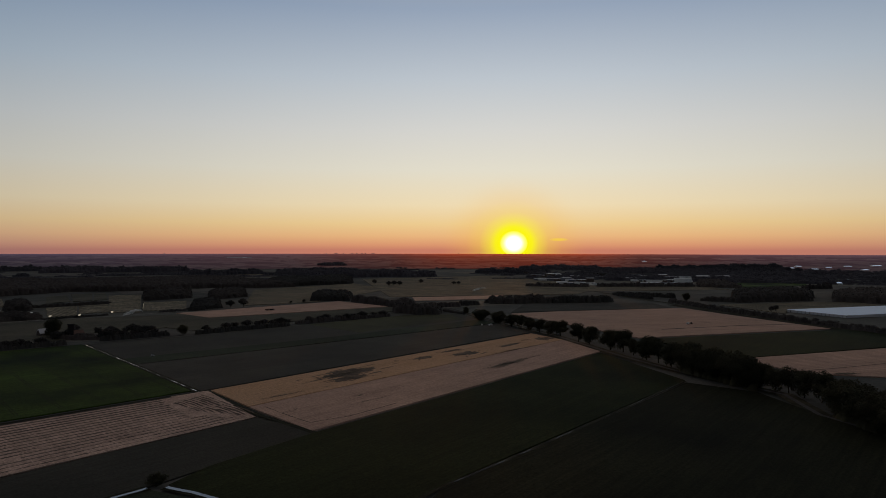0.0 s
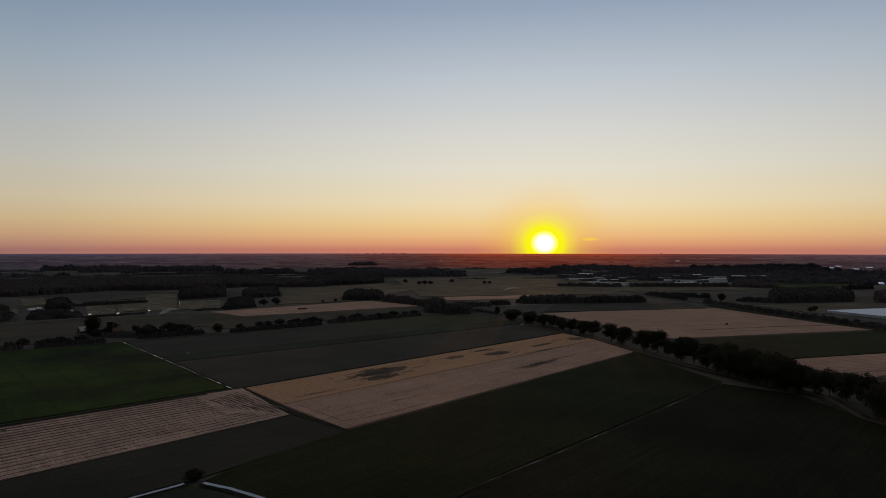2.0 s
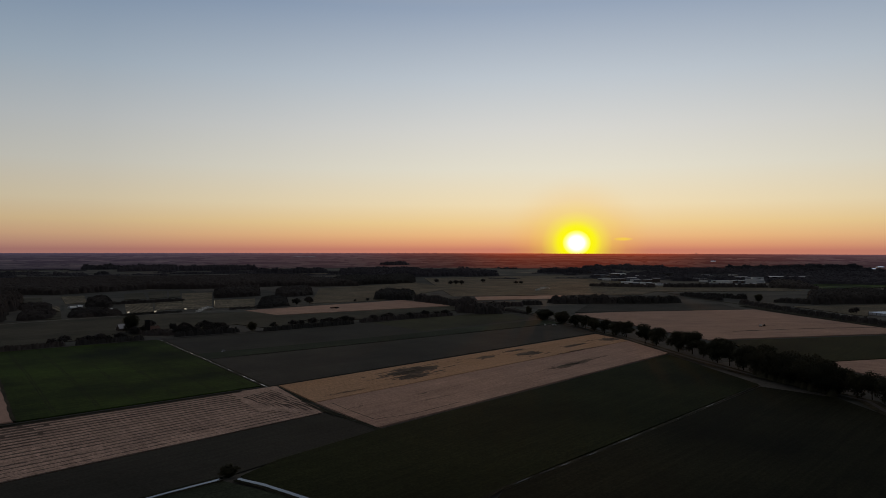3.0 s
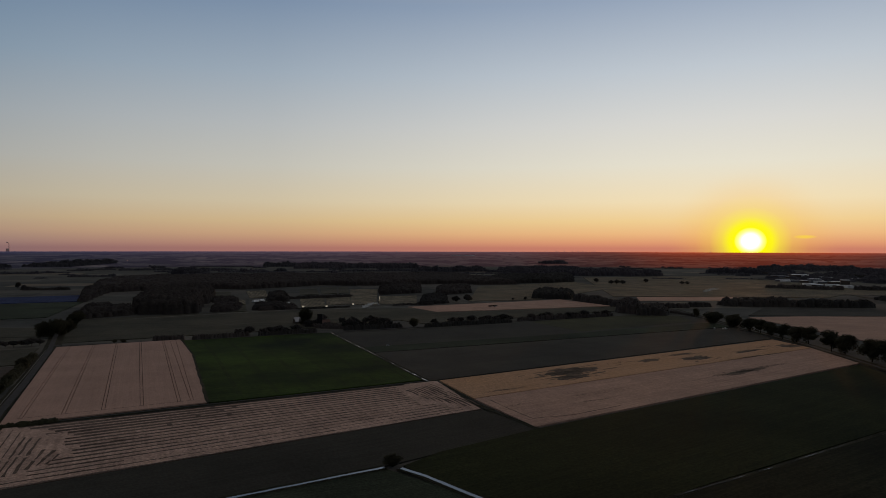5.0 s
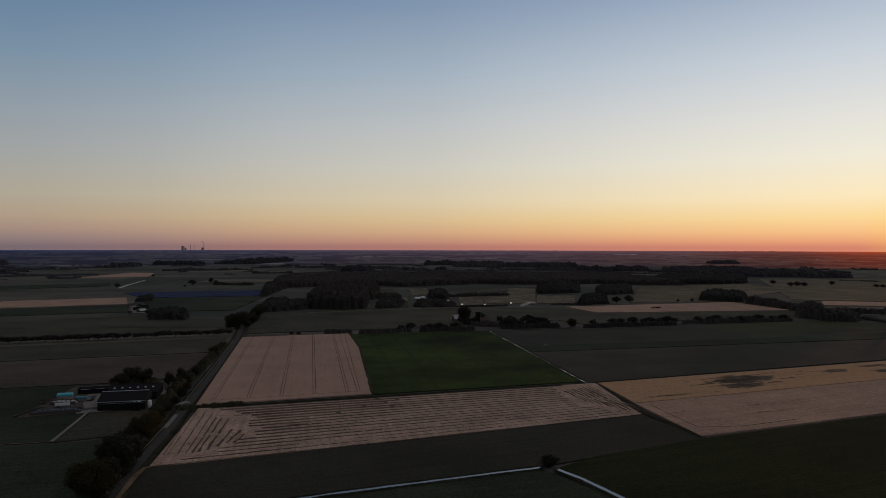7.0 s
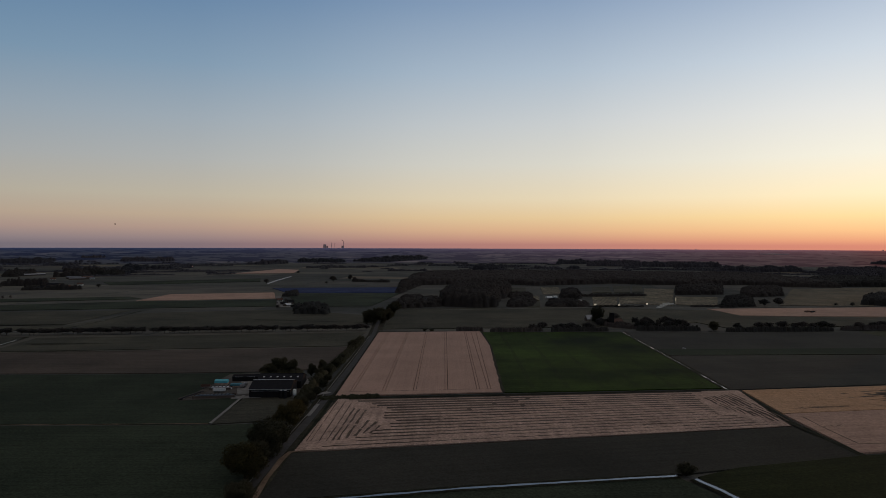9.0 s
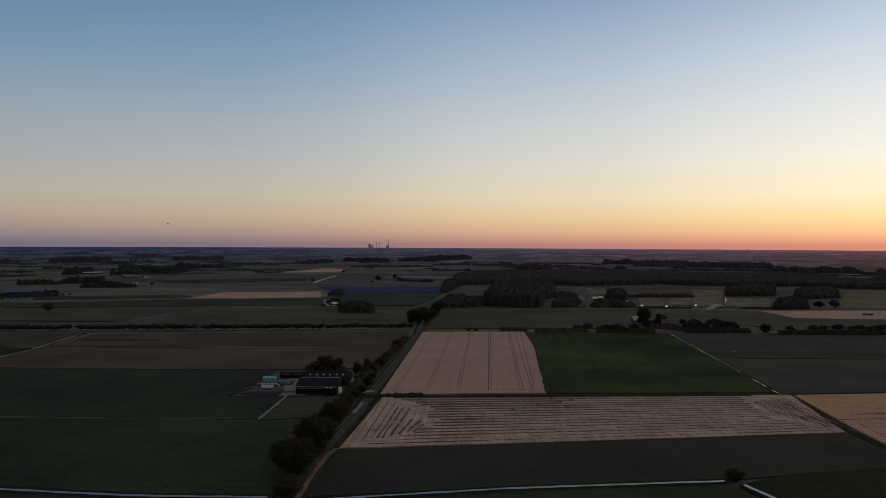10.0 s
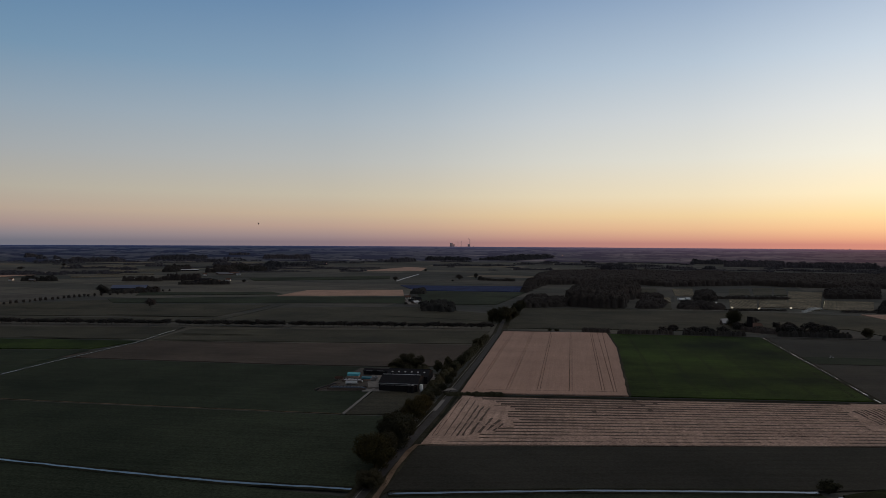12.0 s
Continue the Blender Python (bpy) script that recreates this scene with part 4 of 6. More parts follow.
for at, h, w in (((-87.4, 552.7), 8, 10), ((-87.3, 586.4), 6, 8), ((-87.3, 621.0), 5, 7), ((-86.8, 656.1), 9, 13), ((-86.2, 695.2), 6, 8)):
    tree("ash", at, h, w, "dark shrubby tree on the road verge", NEAR)
for at, h, w in (((-96.3, 867.1), 20, 17), ((-87.3, 862.9), 22, 20), ((-80.0, 877.4), 22, 19), ((-74.4, 905.3), 18, 18), ((-75.0, 979.2), 17, 18), ((-72.9, 1038.9), 16, 18)):
    tree("oak", at, h, w, "tall dark broadleaf tree where the roads meet", "trees at the crossroads")
tree("bush", BUSH_AT, 5.4, 9.5, "dark bush at the bend of the ditch", "", None, "bush")
wood("reeds", "dark reeds along the field edge", band((-78.7, 439.7), (-42.4, 449.1), 5.0), 1.6, 1.2, 2.0, 14, "reeds", LEAF, 4)

# row of pollards across the meadows
a, b = Vector((-722.9, 712.8)), Vector((-91.8, 803.3))
count = int((b - a).length / 5.6)
for i in range(count + 1):
    if i in (int(count * 0.235), int(count * 0.40), int(count * 0.41), int(count * 0.62)):
        continue
    at = a.lerp(b, i / count) + Vector((random.uniform(-1.5, 1.5), random.uniform(-1, 1)))
    h = random.uniform(6.0, 7.8)
    tree("pollard" if i % 3 else "small", at, h, h * random.uniform(1.55, 2.1), "low round pollard in a long meadow row", "pollards in the meadow row")
# slanting row of young trees
for a, b, n in (((-862.4, 918.3), (-847.1, 1080.3), 15), ((-842.4, 1081.5), (-783.4, 1241.7), 13)):
    a, b = Vector(a), Vector(b)
    for i in range(n):
        at = a.lerp(b, (i + random.uniform(-0.2, 0.2)) / (n - 1))
        h = random.uniform(6.0, 8.5)
        tree("small", at, h, h * random.uniform(0.7, 0.95), "small round tree in a slanting lane row", "trees along the slanting lane")
for at, h, w in (((-625.1, 939.1), 15, 19),):
    tree("spreading", at, h, w, "lone broad tree in the meadows", "", None)
for at, h, w in (((-890.6, 1181.6), 17, 20), ((-881.4, 1184.0), 11, 14), ((-818.9, 1248.5), 11, 18), ((-831.6, 1245.1), 10, 16), ((-783.4, 1559.3), 9, 11), ((-1839.7, 2038.1), 12, 25), ((-1931.6, 2352.2), 14, 16), ((-447.6, 1733.4), 13, 15), ((-496.0, 2334.1), 9, 12), ((-295.9, 1833.9), 16, 25), ((-260.9, 1904.2), 17, 16),
                 ((-299.9, 1749.4), 6, 10), ((1202.4, 1634.1), 14, 17), ((1175.5, 1531.5), 13, 16), ((1186.3, 1522.3), 15, 18), ((1198.3, 1512.1), 14, 17), ((1327.6, 1572.5), 13, 16), ((1356.4, 1460.1), 10, 14),
                 ((1367.6, 1450.5), 10, 14), ((526.1, 1134), 13, 18), ((551.1, 1136), 15, 20), ((650.5, 1146.3), 5, 7), ((674.0, 1139.6), 7, 9), ((1145.1, 475.7), 10, 11), ((1161.2, 475.5), 11, 12)):
    tree("spreading", at, h, w, "lone broadleaf tree in the far meadows", "scattered meadow trees")

# trees along the eastern road
EAST = "trees along the eastern road"
for at, h, w, k in (
        ((698.2, 694.7), 15, 19, "oak"), ((684.0, 647.0), 17, 16, "oak"), ((671.5, 611.8), 16, 14, "lime"), ((666.2, 590.4), 16, 13, "poplar"), ((655.9, 566.3), 16, 13, "lime"),
        ((646.7, 543.1), 16, 13, "poplar"), ((639.5, 519.8), 17, 14, "lime"), ((635.3, 502.3), 18, 15, "poplar"), ((611.1, 458.5), 20, 15, "poplar"), ((608.7, 442.6), 19, 15, "lime"),
        ((589.9, 403.5), 21, 17, "lime"), ((586.4, 386.1), 21, 17, "poplar"), ((574.8, 367.2), 14, 9, "ash"), ((560.3, 343.8), 22, 17, "lime"), ((553.8, 328.5), 21, 15, "poplar"),
        ((543.4, 309.9), 21, 16, "lime")):
    tree(k, at, h * 1.1, w * 1.6, "tall dark avenue tree beside the asphalt road", EAST)
for at, h, w, k in (
        ((531.8, 290.5), 21, 19, "oak"), ((519.4, 270.7), 23, 21, "lime"), ((512.1, 254.9), 23, 21, "oak"), ((505.5, 239.8), 23, 21, "poplar"), ((497.3, 224.6), 23, 20, "oak"),
        ((505.0, 217.8), 19, 17, "lime"), ((540.1, 272.7), 22, 20, "lime"), ((534.9, 250.5), 21, 20, "oak"), ((526.2, 233.3), 20, 18, "lime"), ((559.6, 299.4), 20, 18, "poplar"),
        ((501.0, 205.4), 18, 14, "lime"), ((502.1, 196.6), 18, 14, "poplar"), ((496.7, 184.2), 19, 16, "lime"), ((490.9, 170.8), 20, 16, "poplar"), ((458.3, 149.9), 21, 18, "oak"),
        ((442.8, 134.8), 22, 20, "lime"), ((429.3, 120.7), 22, 20, "oak"), ((485.1, 154.1), 19, 17, "oak"), ((473.8, 138.0), 19, 17, "lime"), ((417.5, 106.1), 22, 20, "oak"), ((462.8, 120.4), 20, 18, "lime")):
    tree(k, at, h * 1.08, w * 1.3, "large dark tree in a dense roadside belt", EAST)
wood("undergrowth", "dark undergrowth below the roadside trees", [(524.1, 290.3), (493.8, 217.0), (513.4, 221.4), (547.1, 295.2)], 3.0, 3.5, 6.0, 30, "undergrowth", LEAF, 8)
wood("undergrowth", "dark undergrowth below the roadside trees", [(450.1, 149.7), (423.4, 115.3), (445.4, 115.9), (472.2, 153.2)], 3.0, 3.5, 6.0, 30, "undergrowth", LEAF, 9)

# groups, hedges and orchard trees in the middle distance
wood("copse", "dense dark copse beside the pale plots", [(711.5, 1172.5), (766.4, 1125.0), (834.2, 1216.1), (778.3, 1264.4)], 6.0, 13, 17, 30, "copse", LEAF_FAR, 11)
wood("copse", "long dark row of tall trees with bare trunks", band((758.1, 1112.7), (741.3, 952.8), 14), 6.0, 15, 18, 30, "copse", LEAF_FAR, 12)
wood("copse", "dark tree group at the lane corner", [(677.6, 865.0), (686.2, 831.8), (746.8, 902.2), (738.5, 939.7)], 6.0, 16, 21, 30, "copse", LEAF_FAR, 13)
wood("copse", "dark tree group at the lane corner", [(680.2, 824.5), (711.1, 797.5), (757.5, 849.5), (731.3, 886.5)], 6.0, 10, 14, 30, "copse", LEAF_FAR, 14)
for n, (a, b, h) in enumerate((((787.8, 928.4), (796.4, 905.0), 12), ((799.4, 902.4), (820.9, 899.6), 13), ((823.9, 897.0), (835.9, 886.5), 13), ((856.0, 901.9), (889.7, 889.6), 12))):
    wood("copse", "clipped row of dark trees behind the lane", band(a, b, 10), 6.0, h, h + 2, 30, "copse", LEAF_FAR, 15 + n)
wood("copse", "long dark tree belt under the setting sun", band((924.2, 894.5), (1020.1, 829.3), 25), 7.0, 13, 17, 40, "copse", LEAF_FAR, 20)
wood("copse", "long dark tree belt under the setting sun", band((1028.1, 822.3), (1133.0, 768.7), 25), 7.0, 11, 16, 40, "copse", LEAF_FAR, 21)
tree("ash", (742.1, 770.4), 12, 12, "dark tree by the lane bend", "trees by the lane")
hedge("low clipped hedge beside the lane", (754.0, 838.6), (740.1, 772.2), 3.0)
hedge("low dark hedge along the lane", (330.2, 799.1), (456.9, 809.0), 5.0, 5, 31)
hedge("low dark hedge along the lane", (475.2, 820.4), (637.8, 825.3), 5.0, 5, 32)
hedge("low dark hedge behind the wheat", (14.6, 796.3), (43.9, 793.0), 5.0, 5, 33)
hedge("low dark hedge behind the green crop", (54.0, 785.4), (113.8, 794.4), 5.0, 5, 34)
hedge("low dark hedge behind the green crop", (124.2, 792.0), (190.2, 797.7), 5.0, 5, 35)
hedge("low dark hedge before the farm garden", (227.4, 808.9), (301.3, 810.2), 5.0, 5, 36)
for at in ((-22.3, 792.8), (-14.5, 789.5)):
    tree("bush", at, 4.0, 6.0, "small round bush behind the wheat", "bushes behind the wheat", None, "bush")
for i, at in enumerate(((351.7, 825.5), (377.8, 826.8), (391.3, 831.6), (406.1, 827.1), (422.6, 830.1), (432.4, 830.4), (444.6, 828.8), (455.3, 828.6), (465.0, 829.4), (499.1, 828.3), (517.7, 832.0), (527.8, 833.4), (545.3, 828.5),
                        (558.8, 827.2), (570.7, 827.5), (590.1, 832.5), (613.4, 834.9), (628.9, 833.1), (103.2, 806.6), (114.6, 809.3), (128.9, 802.7), (135.8, 804.3), (142.4, 800.9), (147.4, 802.1), (154.9, 803.8), (169.7, 812.1))):
    h = (7.5, 9, 8, 10)[i % 4]
    tree("spreading" if i % 2 else "small", at, h, h * 1.7, "broad orchard tree standing over the hedge", "trees over the lane hedge")
for a, b, n in (((192, 846), (226, 905), 9), ((231, 828), (292, 822), 13), ((246, 866), (294, 850), 8)):
    for i in range(n):
        at = Vector(a).lerp(Vector(b), (i + random.uniform(-0.3, 0.3)) / (n - 1)) + Vector((random.uniform(-4, 4), random.uniform(-4, 6)))
        high = random.uniform(6, 12)
        tree(("small", "spreading", "pollard")[i % 3], at, high, high * random.uniform(1.0, 1.5), "dark garden tree round the tower farm", "garden trees of the tower farm")
wood("undergrowth", "dark shrubs below the garden trees", [(190, 872), (203, 842), (228, 824), (298, 816), (299, 830), (232, 842), (206, 900)], 2.6, 2.0, 4.5, 24, "shrubs", LEAF_FAR, 37)
tree("oak", (195.3, 882.6), 24, 21, "tall broad tree beside the tower", "trees at the tower farm")
tree("oak", (317.2, 810.5), 12, 14, "broad dark tree by the lane", "trees over the lane hedge")
wood("copse", "dark clump of trees beside the far farm", [(-213.5, 986.9), (-167.7, 981.1), (-180.4, 1049.4), (-225.2, 1057.7)], 6.0, 8, 14, 30, "copse", LEAF_FAR, 39)
wood("copse", "small dark clump of trees at the far farm", [(-306.6, 1321.3), (-280.8, 1312.8), (-294.9, 1372.6), (-315.2, 1384.0)], 6.0, 8, 11, 40, "copse", LEAF_FAR, 40)

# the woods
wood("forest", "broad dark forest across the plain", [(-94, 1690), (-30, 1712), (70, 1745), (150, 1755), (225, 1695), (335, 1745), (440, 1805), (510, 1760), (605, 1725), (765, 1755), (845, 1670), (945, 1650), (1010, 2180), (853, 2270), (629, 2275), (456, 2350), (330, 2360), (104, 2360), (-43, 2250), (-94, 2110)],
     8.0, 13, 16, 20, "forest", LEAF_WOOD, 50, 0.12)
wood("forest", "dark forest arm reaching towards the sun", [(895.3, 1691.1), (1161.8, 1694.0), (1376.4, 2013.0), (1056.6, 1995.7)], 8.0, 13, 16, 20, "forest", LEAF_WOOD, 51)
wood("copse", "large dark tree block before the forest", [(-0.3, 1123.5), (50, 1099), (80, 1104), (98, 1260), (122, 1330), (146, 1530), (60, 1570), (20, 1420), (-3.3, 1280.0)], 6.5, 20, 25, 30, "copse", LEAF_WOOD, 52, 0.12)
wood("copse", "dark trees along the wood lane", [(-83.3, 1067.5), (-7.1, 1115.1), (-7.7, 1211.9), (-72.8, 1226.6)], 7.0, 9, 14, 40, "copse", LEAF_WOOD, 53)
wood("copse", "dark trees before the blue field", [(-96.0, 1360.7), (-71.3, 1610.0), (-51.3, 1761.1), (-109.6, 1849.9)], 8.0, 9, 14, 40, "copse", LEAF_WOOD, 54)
for n, (q, h) in enumerate((([(178, 1112), (236, 1122), (243, 1175), (186, 1170)], 6), ([(219.4, 1290.2), (250.6, 1283.2), (285.3, 1473.3), (248.1, 1444.6)], 10),
                            ([(255, 1338), (394, 1360), (398, 1378), (260, 1356)], 5), ([(470.7, 1395.6), (566.9, 1411.5), (644.3, 1611.5), (545.5, 1608.4)], 11),
                            ([(445.5, 1109.4), (505.9, 1132.2), (577.3, 1302.9), (530.6, 1297.0)], 7), ([(578.2, 1336.5), (671.4, 1369.8), (769.1, 1584.7), (673.7, 1557.1)], 9),
                            ([(400, 1116), (452.4, 1126), (456, 1138), (402, 1130)], 3),
                            ([(232, 1106), (320, 1119), (321, 1127), (234, 1114)], 2.5))):
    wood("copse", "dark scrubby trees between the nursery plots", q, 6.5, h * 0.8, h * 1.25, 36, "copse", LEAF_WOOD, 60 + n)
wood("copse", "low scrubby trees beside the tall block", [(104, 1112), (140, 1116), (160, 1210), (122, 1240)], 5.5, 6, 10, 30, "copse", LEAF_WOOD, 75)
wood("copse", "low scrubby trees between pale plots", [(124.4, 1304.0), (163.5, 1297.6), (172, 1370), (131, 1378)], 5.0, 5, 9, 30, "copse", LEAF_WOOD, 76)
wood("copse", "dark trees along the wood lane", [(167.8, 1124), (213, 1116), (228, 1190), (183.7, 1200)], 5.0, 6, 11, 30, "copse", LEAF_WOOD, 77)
# woods past the eastern stubble
wood("copse", "dark block of forest beyond the stubble", [(1297.1, 607.6), (1456.5, 527.5), (1660.8, 601.6), (1508.9, 706.8)], 7.5, 15, 19, 40, "copse", LEAF_FAR, 70)
wood("copse", "row of slender trees beside the forest block", band((1289.5, 672.1), (1309.6, 615.7), 12), 6.0, 11, 14, 40, "copse", LEAF_FAR, 71)
wood("copse", "dark trees beyond the greenhouse", [(1458.0, 487.0), (1512.6, 348.7), (1861.1, 429.1), (1703.8, 564.5)], 8.0, 14, 18, 36, "copse", LEAF_FAR, 72)
EAST_HEDGE = "dark bushy tree row along the country road"
for n, (a, b, h) in enumerate((((1319.6, 895.4), (1255.1, 763.7), 7), ((1343.7, 874.6), (1320.6, 750.7), 8), ((1215, 700), (1140, 598), 7), ((1136, 592), (1060, 468), 6), ((1058, 465), (1006, 370), 6.5), ((1002, 364), (918, 215), 7))):
    wood("tree_row", EAST_HEDGE, band(a, b, 7), 5.0, h * 0.75, h * 1.2, 40, "tree row", LEAF_FAR, 74 + n)
wood("copse", "dark trees beside the industrial halls", [(1776.2, 934.1), (1816.2, 836.9), (2024.7, 973.6), (2097.1, 1097.1)], 8.0, 9, 14, 36, "copse", LEAF_FAR, 81)
tree("oak", (1284.5, 700.0), 16, 18, "broad dark tree by the country road", "trees by the country road")

# far villages, shelter belts and woods on the plain
for n, (a, b, h) in enumerate((
        ((-1318, 2048), (-1281, 2059), 24), ((-1158, 2048), (-1072, 2074), 26), ((-1100, 2114), (-1008, 2142), 20), ((-1207, 2582), (-1135, 2606), 20), ((-1165, 2646), (-1056, 2683), 13), ((-1108, 1549), (-1018, 1574), 13), ((-1039, 1607), (-946, 1632), 15),
        ((-898, 1465), (-793, 1493), 9), ((-1342, 1486), (-1265, 1507), 12), ((-2384, 2875), (-2150, 2964), 20), ((-2247, 3386), (-2025, 3477), 26), ((-1797, 3832), (-1549, 3938), 24), ((-2521, 4785), (-2390, 4852), 18), ((-2431, 2786), (-2339, 2821), 10),
        ((-3207, 3559), (-3173, 3575), 22), ((-1963, 3654), (-1870, 3693), 11), ((-829, 3887), (-600, 3832), 20), ((-547, 4018), (-313, 3963), 34), ((-366, 4791), (-218, 4759), 24), ((-929, 3370), (-868, 3355), 22), ((-960, 3810), (-864, 3787), 12), ((-247, 1845), (-149, 1818), 7),
        ((109, 2700), (207, 2675), 22), ((594, 3664), (755, 3625), 22), ((681, 3271), (916, 3213), 30), ((926, 3211), (1249, 3131), 22), ((1077, 2655), (1345, 2586), 20), ((376, 2858), (416, 2848), 17), ((504, 2851), (548, 2839), 14), ((1375, 2437), (1445, 2419), 20),
        ((2355, 3718), (2510, 3682), 21), ((1280, 2109), (1592, 2026), 34), ((1589, 1976), (1714, 1943), 28), ((2799, 2174), (3128, 2176), 24), ((2971, 1111), (3190, 1014), 18), ((1897, 695), (1976, 662), 13), ((3091, 1474), (3542, 1324), 19), ((2517, 1751), (2868, 1368), 22),
        ((3311, 1756), (4161, 1649), 22), ((2082, 2110), (2201, 1834), 20), ((-890, 1182), (-802, 1237), 7), ((-1129, 2300), (-1040, 2330), 9), ((-1500, 2700), (-1380, 2745), 12), ((-1750, 3050), (-1640, 3090), 12), ((-2900, 3300), (-2760, 3370), 14))):
    grove(a, b, h, 90 + n)
made = []
rng = np.random.default_rng(78)
for n in range(70):
    az, r = radians(rng.uniform(-86, -52)), rng.uniform(2300, 3650)
    c = np.array([-math.sin(az) * r, math.cos(az) * r])
    along = np.array([math.cos(az + rng.normal(0, 0.15)), math.sin(az)])
    length = rng.exponential(160) + 60
    a, b = c - along * length / 2, c + along * length / 2
    made.append(crowns([tuple(a), tuple(b), tuple(b * (1 + 40 / r)), tuple(a * (1 + 40 / r))], 12.0, 6, 12, 10, 500 + n, 0.4))
leaves, roof = merged(made)
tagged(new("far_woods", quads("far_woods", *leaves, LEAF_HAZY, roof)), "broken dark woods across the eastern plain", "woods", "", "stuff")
made = []
rng = np.random.default_rng(77)
for n in range(240):
    az, r = radians(rng.uniform(-84, 50)), rng.uniform(2300, 3950)
    c = np.array([-math.sin(az) * r, math.cos(az) * r])
    lean = az + rng.normal(0, 0.12)
    along = np.array([math.cos(lean), math.sin(lean)])
    length = rng.exponential(120) + 20
    a, b = c - along * length / 2, c + along * length / 2
    h = rng.uniform(3.0, 8)
    made.append(crowns([tuple(a), tuple(b), tuple(b * (1 + 14 / r)), tuple(a * (1 + 14 / r))], 8.0, h * 0.6, h * 1.15, 8, 200 + n, 0.4))
leaves, roof = merged(made)
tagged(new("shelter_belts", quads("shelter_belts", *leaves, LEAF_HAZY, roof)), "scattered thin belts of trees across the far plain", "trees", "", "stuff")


# ---- straw rows and flattened patches ----
def find(name):
    return bpy.data.objects[name]


def ridge_bm(points, width, high, base, seed):
    """A low rounded row of straw along a line, with ragged edges."""
    bm = bmesh.new()
    rows = []
    ps = [Vector(p) for p in points]
    pts = []
    for a, b in zip(ps, ps[1:]):
        m = max(2, int((b - a).length / 2.2))
        pts += [a.lerp(b, j / m) for j in range(m)]
    pts.append(ps[-1])
    for i, p in enumerate(pts):
        way = (pts[min(i + 1, len(pts) - 1)] - pts[max(i - 1, 0)]).normalized()
        side = Vector((-way.y, way.x))
        w = width * (0.47 + 0.17 * noise.noise(Vector((p.x * 0.3, p.y * 0.3, seed))) + 0.14 * noise.noise(Vector((p.x * 0.018, p.y * 0.03, 4.0))))
        h = high * (0.9 + 0.5 * noise.noise(Vector((p.x * 0.2, p.y * 0.2, seed + 5))))
        shift = 0.25 * noise.noise(Vector((p.x * 0.05, p.y * 0.05, seed + 3)))
        rows.append([bm.verts.new((*(p + side * (shift + w * k)), base + h * q)) for k, q in ((-1, 0), (-0.55, 0.8), (0.55, 0.85), (1, 0))])
    for a, b in zip(rows, rows[1:]):
        for j in range(3):
            bm.faces.new((a[j], a[j + 1], b[j + 1], b[j]))
    bmesh.ops.recalc_face_normals(bm, faces=bm.faces)
    return bm


